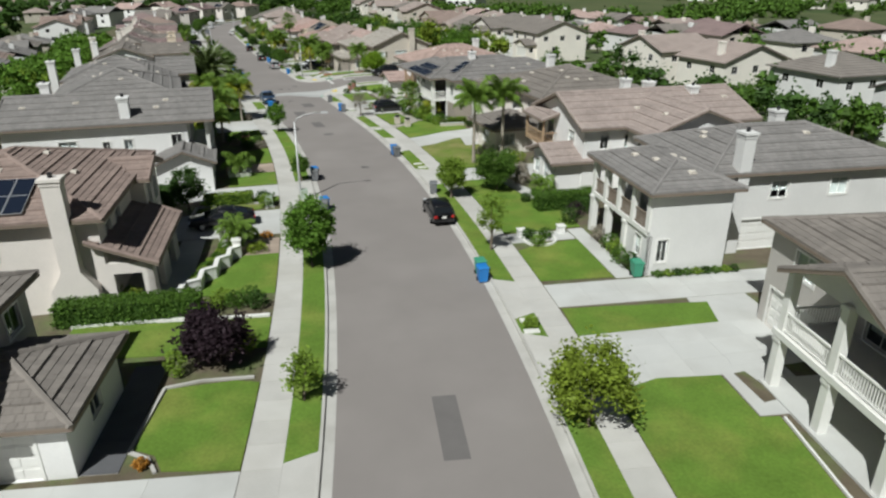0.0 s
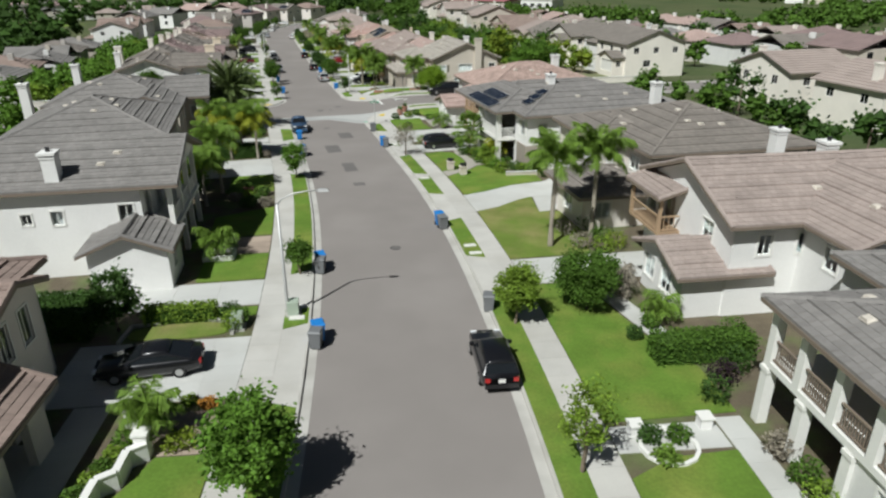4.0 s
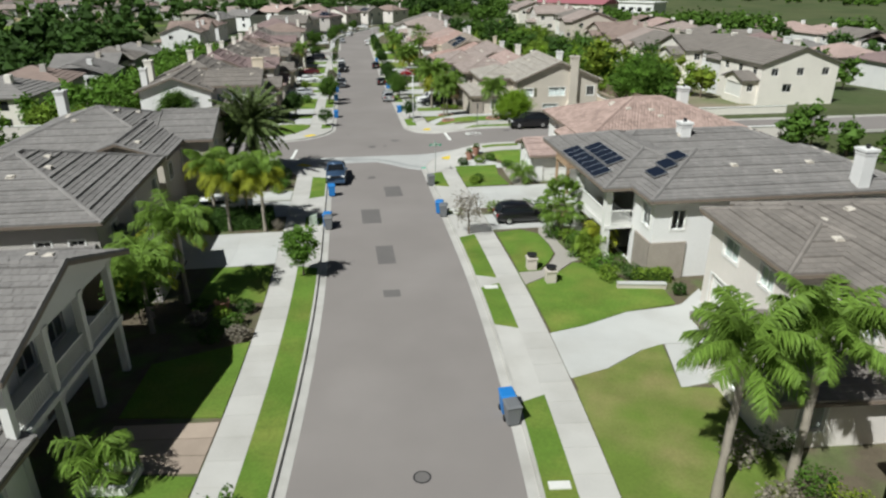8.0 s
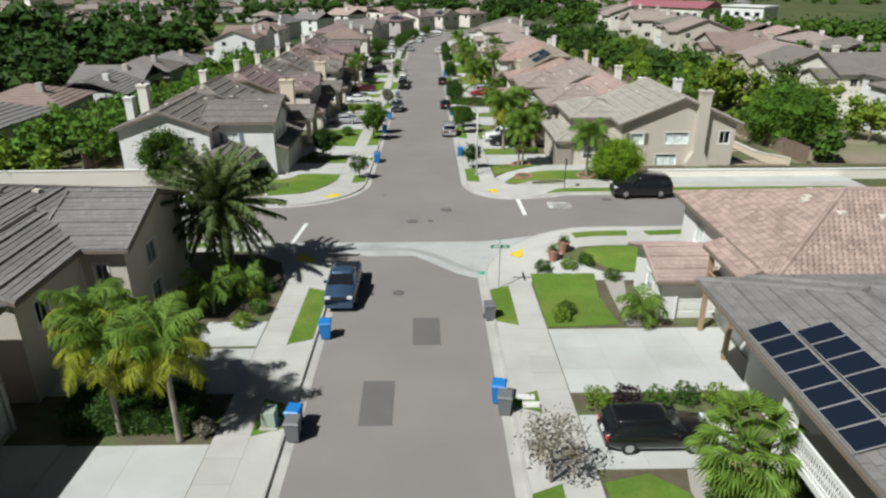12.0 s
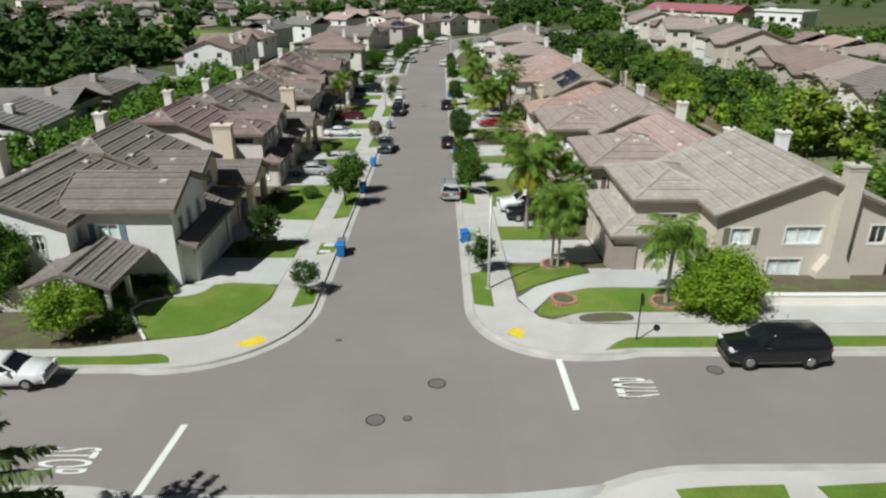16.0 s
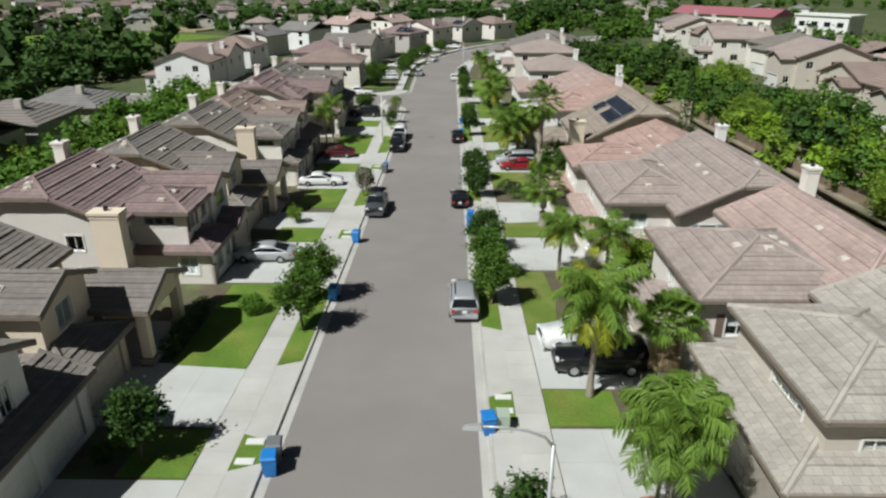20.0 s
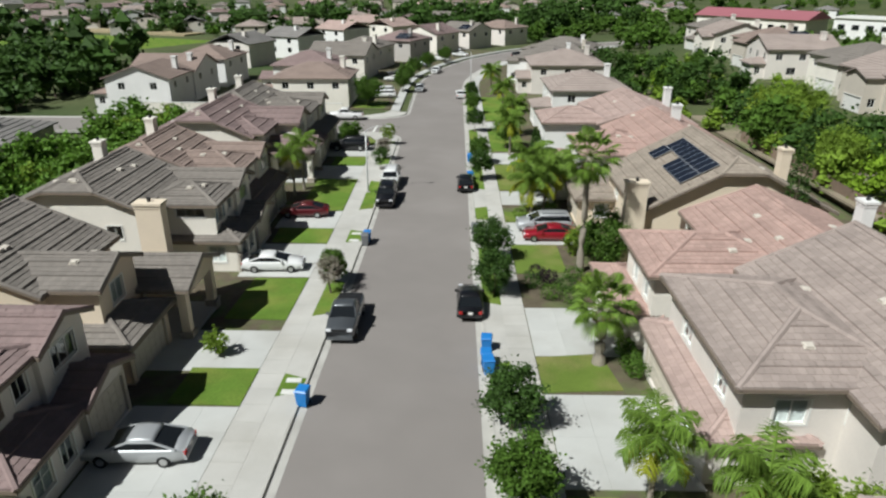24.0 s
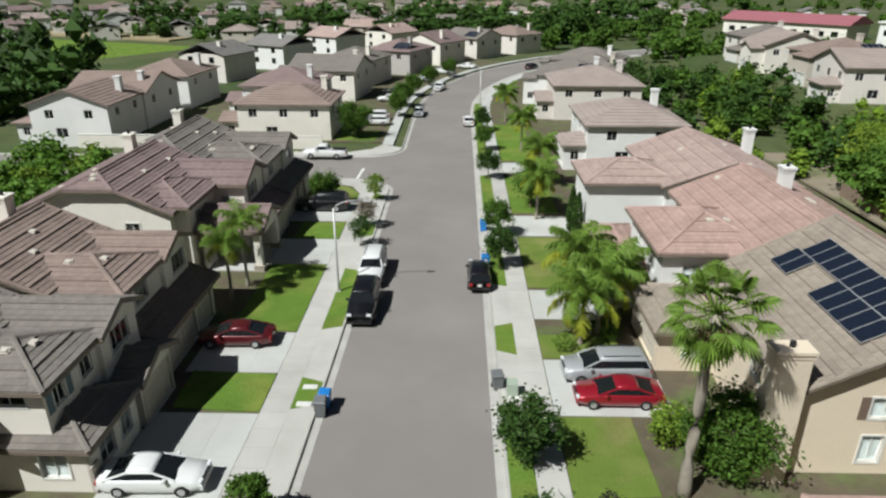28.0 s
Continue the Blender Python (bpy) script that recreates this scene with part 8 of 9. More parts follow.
def car(kind, colour, s, d, turn, label):
    """A parked car; at turn 0 its nose points along the street."""
    key = ("car", kind, colour.name)
    m = stand(s, d, (TOP if abs(d) > 6.5 else ROAD) + 0.012, turn)
    slope = math.degrees(math.atan2(gz(s + 1) - gz(s - 1), 2)) * math.cos(radians(turn))
    m = m @ pose(0, 0, 0, slope, 0, 0)
    if key in BUILT:
        return tagged(copy_thing(BUILT[key], m), label, "car")
    L, Wd, H, zb, zt, c0, c1, r0, r1, boot, wr = CARS[kind]
    ob = thing("car", m, label, "car", "parked cars")
    hw = Wd / 2
    ys = [0, 0.03, 0.12, 0.3, 0.5, 0.7, 0.78, 0.9, 0.97, 1.0]
    tops = []
    for f in ys:
        if f <= c0:
            z = boot
        elif f >= c1:
            z = zb + (zt - zb) * 0.5 - (f - c1) / (1 - c1) * 0.16
        else:
            z = zt
        tops.append(z)
    mb = MB()
    rings = []
    for f, z in zip(ys, tops):
        k = 1.0 if 0.1 < f < 0.9 else (0.93 if 0.02 < f < 0.98 else 0.84)
        lo = 0.26 if 0.05 < f < 0.95 else 0.36
        z2 = z if 0.02 < f < 0.98 else z - 0.16
        y = (f - 0.5) * L
        half = [(hw * k * 0.9, lo), (hw * k * 0.985, lo + 0.16), (hw * k, 0.5 * (lo + z2)), (hw * k * 0.97, z2 - 0.1), (hw * k * 0.9, z2)]
        rings.append([(x, y, zz) for x, zz in half] + [(0, y, z2 + 0.03)] + [(-x, y, zz) for x, zz in half[::-1]])
    n = len(rings[0])
    vs = [p for r in rings for p in r]
    fs = [(i * n + j, (i + 1) * n + j, (i + 1) * n + (j + 1) % n, i * n + (j + 1) % n) for i in range(len(ys) - 1) for j in range(n)]
    fs = [tuple(reversed(q)) for q in fs] + [tuple(range(n)), tuple(range((len(ys) - 1) * n + n - 1, (len(ys) - 1) * n - 1, -1))]
    smooth(part("body", mb.add(vs, fs), colour, ob))
    y = [(f - 0.5) * L for f in (c0, r0, r1, c1)]
    b, t = hw * 0.9, hw * 0.74
    lowv = [(-b, y[0], zt - 0.02), (b, y[0], zt - 0.02), (b, y[3], zt - 0.03), (-b, y[3], zt - 0.03)]
    hiv = [(-t, y[1], H - 0.19), (t, y[1], H - 0.19), (t, y[2], H - 0.19), (-t, y[2], H - 0.19)]
    part("glass_cabin", MB().prism([Vector(p) for p in lowv], [Vector(p) for p in hiv]), CARGLASS, ob, "dark tinted glass")
    st = [(y[1] - 0.03, H - 0.1), (y[1] + 0.14, H - 0.035), ((y[1] + y[2]) / 2, H), (y[2] - 0.16, H - 0.03), (y[2] + 0.03, H - 0.1)]
    ac = (-1.03, -0.7, 0.0, 0.7, 1.03)
    grid = [(x * t, yy, zz - 0.07 * x * x) for yy, zz in st for x in ac] + [(x * t * 0.96, yy, H - 0.2) for yy in (st[0][0], st[4][0]) for x in (-1, 1)]
    rf = MB().add(grid, [(i * 5 + k, i * 5 + k + 1, i * 5 + k + 6, i * 5 + k + 5) for i in range(4) for k in range(4)] + [(25, 26, 4, 3, 2, 1, 0), (27, 20, 21, 22, 23, 24, 28), (25, 0, 5, 10, 15, 20, 27), (26, 28, 24, 19, 14, 9, 4)])
    smooth(part("roof_panel", rf, colour, ob))
    for sx in (0, 1):
        q = [Vector(lowv[sx]), Vector(hiv[sx]) + Vector((0, 0.02, -0.02)), Vector(hiv[3 - sx]) + Vector((0, -0.02, -0.02)), Vector(lowv[3 - sx])]
        part("window_frame", MB().tube(q, [0.06, 0.06, 0.06, 0.05], 6), colour, ob)
    for sx in (-1, 1):
        part("mirror", MB().box(sx * hw * 0.95, sx * (hw + 0.14), y[3] - 0.5, y[3] - 0.36, zt - 0.04, zt + 0.12), colour, ob)
        part("headlight", MB().box(sx * hw * 0.52, sx * hw * 0.84, L / 2 - 0.13, L / 2 + 0.012, zb - 0.22, zb - 0.08), LAMPCLEAR, ob)
        part("tail_light", MB().box(sx * hw * 0.60, sx * hw * 0.86, -L / 2 - 0.012, -L / 2 + 0.12, boot - 0.34, boot - 0.14), LAMPRED, ob)
        for yy in (-L * 0.29, L * 0.31):
            w = part("wheel", MB().tube([(sx * (hw - 0.23), yy, wr), (sx * (hw - 0.2), yy, wr), (sx * (hw - 0.03), yy, wr), (sx * (hw + 0.012), yy, wr)], [wr * 0.9, wr, wr, wr * 0.9], 18), RUBBER, ob)
            part("rim", MB().tube([(sx * (hw - 0.02), yy, wr), (sx * (hw + 0.02), yy, wr)], [wr * 0.62, wr * 0.55], 12), RIM, w)
    part("bumper", MB().box(-hw * 0.86, hw * 0.86, -L / 2 - 0.035, -L / 2 + 0.1, 0.36, 0.58), colour, ob)
    part("bumper", MB().box(-hw * 0.84, hw * 0.84, L / 2 - 0.1, L / 2 + 0.03, 0.32, 0.52), colour, ob)
    part("grille", MB().box(-hw * 0.45, hw * 0.45, L / 2 - 0.06, L / 2 + 0.016, zb - 0.24, zb - 0.1), DARK_METAL, ob)
    part("number_plate", MB().box(-0.16, 0.16, -L / 2 - 0.045, -L / 2, boot - 0.36, boot - 0.2), WHITE, ob)
    if kind in ("suv", "van"):
        for sx in (-1, 1):
            part("roof_rail", MB().tube([(sx * t * 0.85, y[1] + 0.3, H + 0.03), (sx * t * 0.85, y[2] - 0.2, H + 0.03)], [0.025, 0.025], 6), DARK_METAL, ob)
    if kind == "pickup":
        part("bed_floor", MB().box(-hw * 0.8, hw * 0.8, -L / 2 + 0.12, y[0] - 0.1, boot + 0.012, boot + 0.03), DARK_METAL, ob, "dark bed cover")
    BUILT[key] = ob
    return ob


car("hatch", P_BLACK, 48.4, 4.05, 0, "black parked car at the kerb")
car("sedan", P_BLACK, 49.9, -12.3, 96, "black car parked on a concrete driveway")
car("pickup", P_BLUE, 108.0, -4.15, 180, "dark blue pickup truck parked at the kerb")
car("hatch", P_WHITE, 98.2, -13.2, -84, "white car parked behind palms in a driveway")
car("hatch", P_BLACK, 92.7, 10.8, -90, "black car parked in a short driveway")
car("suv", P_BLACK, 125.75, 20.1, 91, "long black sport utility vehicle parked on the side street")
car("hatch", P_WHITE, 125.3, -19.2, -88, "white hatchback parked on the side street")
car("suv", P_WHITE, 154.5, 11.0, 96, "white sport utility vehicle in a driveway")
car("suv", P_BLACK, 151.8, 11.5, 90, "black off-road vehicle in a driveway")
car("van", P_SILVER, 159.8, 4.1, 0, "silver minivan parked at the kerb")
car("sedan", P_SILVER, 168.0, -11.4, 92, "silver sedan parked in a driveway")
car("pickup", P_GREY, 181.8, -4.0, 180, "metallic grey pickup parked facing along the kerb")
car("sedan", P_BLACK, 184.6, 4.2, 0, "black sedan parked at the kerb")
car("sedan", P_WHITE, 191.2, -11.2, -88, "white sedan parked in a driveway")
car("van", P_SILVER, 201.6, 11.4, 92, "silver minivan beside a red car in a driveway")
car("sedan", P_RED, 198.8, 11.6, 90, "red sedan parked in a driveway")
car("sedan", P_MAROON, 205.4, -11.6, 92, "dark red sedan in a shaded driveway")
car("suv", P_BLACK, 210.8, -4.0, 180, "black car parked at the kerb")
car("suv", P_WHITE, 217.4, -4.1, 180, "white car parked at the kerb")
car("hatch", P_BLACK, 216.4, 4.3, 0, "black hatchback parked at the kerb")
car("suv", P_BLACK, 234.6, -11.0, 90, "black car parked in a driveway")
car("pickup", P_WHITE, 257.2, -14.6, 90, "white pickup parked on the side street")
car("sedan", P_WHITE, 281.0, 4.2, 0, "white sedan parked at the kerb")
car("hatch", P_WHITE, 284.0, -11.0, 90, "white car in a driveway")
car("hatch", P_WHITE, 279.5, -10.5, 90, "white car in a driveway")
car("sedan", P_SILVER, 289.0, -4.1, 180, "silver sedan parked at the kerb")
for i, (s, d, t) in enumerate(((300, -10.5, 90), (306, -10.8, 90), (314, -4.1, 180), (322, -10.5, 90), (334, -10.5, 90), (352, 4.0, 0), (344, -10, 90))):
    car(("sedan", "suv", "hatch")[i % 3], (P_WHITE, P_BLACK, P_WHITE, P_GREY)[i % 4], s, d, t, "car parked by the bend of the street")


# ---- bins, lamps, signs, small street things ----
def bin_at(s, d, material, label, turn=0.0):
    key = ("bin", material.name)
    m = stand(s, d, ROAD + 0.012 if abs(d) < 5.2 else TOP + 0.02, turn)
    if key in BUILT:
        return tagged(copy_thing(BUILT[key], m), label, "wheeled bin")
    ob = thing("wheeled_bin", m, label, "wheeled bin", "wheeled bins")
    a, b = 0.25, 0.32
    part("body", MB().prism([Vector(p) for p in ((-a, -a, 0.08), (a, -a, 0.08), (a, a, 0.08), (-a, a, 0.08))], [Vector(p) for p in ((-b, -b, 1.0), (b, -b, 1.0), (b, b + 0.05, 1.0), (-b, b + 0.05, 1.0))]), material, ob)
    part("lid", MB().prism([Vector(p) for p in ((-b - 0.03, -b - 0.04, 1.005), (b + 0.03, -b - 0.04, 1.005), (b + 0.03, b + 0.08, 1.005), (-b - 0.03, b + 0.08, 1.005))], [Vector(p) for p in ((-b + 0.03, -b + 0.04, 1.08), (b - 0.03, -b + 0.04, 1.08), (b - 0.03, b + 0.04, 1.1), (-b + 0.03, b + 0.04, 1.1))]), material, ob)
    part("handle", MB().tube([(-0.24, b + 0.13, 0.98), (0.24, b + 0.13, 0.98)], [0.02, 0.02], 6), material, ob)
    for x in (-0.27, 0.27):
        part("wheel", MB().tube([(x - 0.03, 0.24, 0.13), (x + 0.03, 0.24, 0.13)], [0.13, 0.13], 12), RUBBER, ob)
    BUILT[key] = ob
    return ob


for s, d, c in ((36.4, 4.5, BLUE), (37.4, 4.6, GREENP), (51.4, -4.6, GREYP), (52.2, -4.5, BLUE), (61.0, -4.6, GREYP), (61.9, -4.6, BLUE), (67.6, 4.6, GREYP), (68.4, 4.5, BLUE), (54.2, 5.0, GREYP),
                (93.3, -4.6, GREYP), (94.1, -4.7, BLUE), (95.0, 4.7, GREYP), (95.9, 4.5, BLUE), (102.2, -4.5, BLUE), (104.2, 4.8, GREYP)):
    bin_at(s, d, c, ("blue" if c is BLUE else "green" if c is GREENP else "grey") + " plastic wheeled bin standing in the gutter", (s * 31) % 30 - 15)
for s, d, c in ((143.0, -4.6, BLUE), (143.9, -4.6, GREYP), (146.0, 5.0, BLUE), (160.8, -4.8, BLUE), (172.4, -4.8, BLUE), (175.8, 5.1, BLUE), (176.6, 5.0, BLUE), (178.4, 5.1, BLUE), (197.0, -4.7, GREYP), (197.8, -4.6, BLUE), (219.4, 4.9, BLUE), (228.6, 5.0, BLUE), (200.2, 5.0, GREYP)):
    bin_at(s, d, c, ("blue" if c is BLUE else "grey") + " plastic wheeled bin standing in the gutter", (s * 31) % 30 - 15)
bin_at(35.2, 14.1, GREENP, "green plastic bin beside the walk")


def street_lamp(s, d, sg, label="grey steel street lamp with curved arm"):
    ob = thing("street_lamp", stand(s, d, TOP, 0 if sg > 0 else 180), label, "street lamp", "street lamps")
    smooth(part("pole", MB().tube([(0, 0, -0.3), (0, 0, 0.4), (0, 0, 6.6)], [0.12, 0.1, 0.065], 10), GALV, ob))
    part("base", MB().box(-0.17, 0.17, -0.17, 0.17, -0.2, 0.1), KERB, ob)
    arm = [(0, 0, 6.5), (-0.25, 0, 6.85), (-0.8, 0, 7.1), (-1.5, 0, 7.22), (-2.2, 0, 7.25)]
    smooth(part("arm", MB().tube(arm, [0.05, 0.045, 0.04, 0.035, 0.035], 8), GALV, ob))
    hd = part("lamp_head", MB().prism([Vector(p) for p in ((-2.75, -0.1, 7.18), (-2.15, -0.14, 7.18), (-2.15, 0.14, 7.18), (-2.75, 0.1, 7.18))], [Vector(p) for p in ((-2.65, -0.05, 7.3), (-2.2, -0.07, 7.33), (-2.2, 0.07, 7.33), (-2.65, 0.05, 7.3))]), GALV, ob)
    part("lens", MB().box(-2.62, -2.3, -0.08, 0.08, 7.15, 7.179), WHITE, hd)


street_lamp(55.1, -6.3, -1)
street_lamp(136.5, 6.25, 1)
street_lamp(213.9, -6.3, -1)
street_lamp(297.0, 6.2, 1)

for s, d, sg in ((31.0, 5.8, 1), (29.8, 5.7, 1), (54.6, -5.8, -1), (56.0, -5.8, -1), (62.2, 5.9, 1), (63.6, 5.8, 1), (80.8, 5.8, 1), (96.0, 5.8, 1), (95.4, 6.0, 1), (143.6, -5.9, -1), (145.0, -5.8, -1), (147.6, 5.9, 1), (148.8, 5.9, 1), (173.4, -5.8, -1), (174.6, -5.8, -1), (176.0, 5.9, 1), (197.9, -5.8, -1), (199.8, -5.8, -1), (199.0, 5.9, 1)):
    ob = thing("meter_box_lid", stand(s, d, TOP + 0.012), "pale concrete utility box lid in the verge", "utility lid", "utility lids")
    part("lid", MB().box(-0.42, 0.42, -0.2, 0.2, 0.0, 0.06).box(-0.34, 0.34, -0.13, 0.13, 0.06, 0.072), mat("pale_lid", (0.66, 0.65, 0.61), 0.8, 0.08, 2, 0.05, 12, 0.1), ob)
for s, d in ((55.2, -6.0), (54.0, -8.9), (146.3, 5.7), (199.4, 5.8), (94.2, -5.8)):
    ob = thing("utility_cabinet", stand(s, d, TOP), "pale green metal utility cabinet on a pad", "utility cabinet", "utility cabinets")
    part("cabinet", MB().box(-0.3, 0.3, -0.35, 0.35, 0.08, 0.85), mat("pale_green_metal", (0.36, 0.42, 0.34), 0.6, 0.08, 2, 0.05, 12, 0), ob)
    part("pad", MB().box(-0.4, 0.4, -0.45, 0.45, -0.2, 0.08), KERB, ob)

SIGNGREEN = mat("sign_green", (0.01, 0.26, 0.14), 0.5, 0.05, 2, 0.03, 10, 0)
ob = thing("street_name_sign", stand(108.3, 5.75, TOP), "green street name blades on a steel post, lettering as plain bars", "street sign")
part("post", MB().tube([(0, 0, -0.3), (0, 0, 3.1)], [0.035, 0.035], 8), GALV, ob)
for k, (t, z) in enumerate(((0, 2.9), (90, 3.12))):
    mm = pose(0, 0, z, 0, 0, t)
    b = part("blade", MB().box(-0.6, 0.6, -0.012, 0.012, -0.1, 0.1, mm), SIGNGREEN, ob)
    for a, w in ((-0.45, 0.5), (0.12, 0.3)):
        part("lettering_bar", MB().box(a, a + w, -0.016, 0.016, -0.04, 0.04, mm), WHITE, b)
for s, d, t in ((127.8, 13.7, 90),):
    ob = thing("stop_sign", stand(s, d, TOP, t), "octagonal stop sign on a dark post, seen from behind", "stop sign", "stop signs")
    part("post", MB().tube([(0, 0, -0.3), (0, 0, 2.9)], [0.04, 0.04], 8), DARK_METAL, ob)
    pl = [Vector((0.38 * math.cos(radians(22.5 + 45 * i)), -0.045, 2.5 + 0.38 * math.sin(radians(22.5 + 45 * i)))) for i in range(8)]
    part("plate", MB().prism([p + Vector((0, -0.006, 0)) for p in pl], pl), DARK_METAL, ob)

# ---- walls, fences, edgings ----
def wall_run(name, pts, height, thick, material, label, cap=None, cat="garden wall", kind=""):
    """A run of wall segments between (s, d) points, each a part, with a coping."""
    ob = tagged(new(name), label, cat, kind=kind)
    for (a, b), (c, e) in zip(pts, pts[1:]):
        p, q = spot(a, b, TOP), spot(c, e, TOP)
        t = (q - p)
        nrm = Vector((-t.y, t.x, 0)).normalized() * thick / 2
        lo, hi = Vector((0, 0, -0.4)), Vector((0, 0, height))
        seg = part("wall_segment", MB().prism([p - nrm + lo, q - nrm + lo, q + nrm + lo, p + nrm + lo], [p - nrm + hi, q - nrm + hi, q + nrm + hi, p + nrm + hi]), material, ob)
        if cap:
            n2 = nrm * 1.35
            h2 = Vector((0, 0, height + 0.06))
            part("coping", MB().prism([p - n2 + hi, q - n2 + hi, q + n2 + hi, p + n2 + hi], [p - n2 + h2, q - n2 + h2, q + n2 + h2, p + n2 + h2]), cap, seg)
    return ob


ZIG = [(36.6, -13.4), (37.6, -13.3), (38.0, -12.5), (39.4, -12.5), (39.8, -11.8), (41.2, -11.8), (41.6, -11.2), (42.8, -11.2), (43.2, -10.6)]
wall_run("zigzag_wall", ZIG, 0.75, 0.22, S_WHITE, "white stepped zigzag retaining wall beside a lawn", WHITE)
for s, u in ((43.4, 10.8), (45.6, 11.9)):
    ob = thing("pillar", stand(s, -u, TOP), "white stucco garden pillar", "pillar", "garden pillars")
    part("shaft", MB().box(-0.25, 0.25, -0.25, 0.25, -0.3, 1.1), S_WHITE, ob)
    part("cap", MB().box(-0.31, 0.31, -0.31, 0.31, 1.1, 1.2), WHITE, ob)
for s, u in ((42.8, 9.0), (43.0, 12.1)):
    ob = thing("pillar", stand(s, u, TOP), "low white stucco garden pillar", "pillar", "garden pillars")
    part("shaft", MB().box(-0.25, 0.25, -0.25, 0.25, -0.3, 0.5), S_WHITE, ob)
    part("cap", MB().box(-0.31, 0.31, -0.31, 0.31, 0.5, 0.58), WHITE, ob)
wall_run("lawn_edging", [(21.55, 14.6), (17.2, 14.25), (6.0, 14.25)], 0.07, 0.1, WHITE, "thin white edging between lawn and mulch bed", cat="edging")
wall_run("lawn_edging", [(34.2, -18.6), (34.3, -15), (34.1, -12), (33.9, -10), (33.9, -8.2)], 0.12, 0.22, WHITE, "pale concrete lawn edging", cat="edging")
wall_run("lawn_edging", [(21.2, -11.3), (22.1, -11.8), (22.6, -12.65), (27.2, -12.35), (27.6, -10.8), (27.6, -8.4)], 0.07, 0.14, KERB, "pale concrete lawn edging", cat="edging")
wall_run("lawn_edging", [(53.0, -14.8), (54.9, -14.6), (55.3, -11.6), (54.8, -9.2), (53.2, -9.1)], 0.1, 0.18, KERB, "curved pale concrete edging", cat="edging")
wall_run("bed_ring", [(41.9 + 1.1 * math.sin(a), 10.1 + 1.15 * math.cos(a)) for a in np.linspace(0, math.tau, 15)], 0.14, 0.16, WHITE, "white ring edging round a planting bed", cat="edging")
wall_run("planter_edge", [(64.0, -10.4), (65.4, -10.4), (65.4, -12.3), (64.0, -12.3), (64.0, -10.4)], 0.35, 0.18, WHITE, "white planter box round a palm", cat="planter")
wall_run("lawn_edging", [(129.6, -14.0), (130.5, -14.6), (132.3, -15.8), (133.5, -16.5), (134.5, -16.2), (135.4, -14.7)], 0.09, 0.16, WHITE, "white curved lawn edging", cat="edging")
for s, d, r in ((140.25, 11.35, 0.95), (132.3, 16.75, 0.85), (133.4, 10.75, 0.75)):
    ring = thing("brick_ring", stand(s, d, TOP + 0.02), "round terracotta brick edging round a tree", "brick edging", "brick rings")
    part("soil", MB().tube([(0, 0, -0.1), (0, 0, 0.09)], [r - 0.12, r - 0.12], 16), MULCH, ring)
    me = MB().box(-0.095, 0.095, -0.11, 0.11, -0.12, 0.17).mesh("brick", BRICK)
    n = int(math.tau * r / 0.21)
    for i in range(n):
        b = part("brick", me, None, ring)
        b.matrix_basis = pose(0, 0, 0, 0, 0, 360 * i / n + 90) @ Matrix.Translation((0, r, 0))
wall_run("garden_wall", [(79.9, 13.6), (79.5, 16.6)], 0.3, 0.3, S_BEIGE, "low pale garden wall beside a lawn", CONCRETE)
for s, d in ((83.3, 9.0), (81.2, 9.7)):
    ob = thing("planter_pillar", stand(s, d, TOP), "square tan planter pillar with a dark plant bowl", "planter", "planter pillars")
    part("pillar", MB().box(-0.3, 0.3, -0.3, 0.3, -0.2, 0.75).box(-0.36, 0.36, -0.36, 0.36, 0.75, 0.85), S_BEIGE, ob)
    part("bowl", MB().tube([(0, 0, 0.84), (0, 0, 0.9), (0, 0, 1.08)], [0.16, 0.26, 0.36], 14), DARK_METAL, ob)
for s, d in ((79.2, -10.2), (112.0, 9.9), (113.0, 10.8)):
    ob = thing("stone_pot", stand(s, d, TOP), "terracotta garden pot with a plant", "plant pot", "garden pots")
    part("pot", MB().tube([(0, 0, -0.1), (0, 0, 0.15), (0, 0, 0.7), (0, 0, 0.78)], [0.25, 0.28, 0.42, 0.46], 14), BRICK, ob)
    rng_ = np.random.default_rng(7)
    part("plant", leaf_mesh("plant", rng_.normal(size=(160, 3)) * 0.2 + np.array([0, 0, 0.95]), 0.09, LEAF, rng_), None, ob)["kind"] = "stuff"
wall_run("side_wall", [(132.3, 22.6), (132.3, 28), (132.3, 36), (132.3, 44), (132.3, 60)], 0.6, 0.3, S_CREAM, "cream stucco boundary wall along the side street", WHITE, kind="structure", cat="wall")
wall_run("side_wall_2", [(133.6, -21.6), (133.4, -27), (133.2, -36), (133.0, -52)], 1.6, 0.3, S_PINK, "beige stucco boundary wall along the side street", WHITE, kind="structure", cat="wall")
wall_run("side_wall_3", [(113.6, 22), (113.6, 32), (113.6, 50)], 1.6, 0.3, S_PINK, "beige stucco boundary wall", WHITE, kind="structure", cat="wall")
wall_run("side_wall_4", [(263.2, -16), (263.4, -26), (263.6, -50)], 1.5, 0.3, S_CREAM, "cream stucco boundary wall by the side street", WHITE, kind="structure", cat="wall")


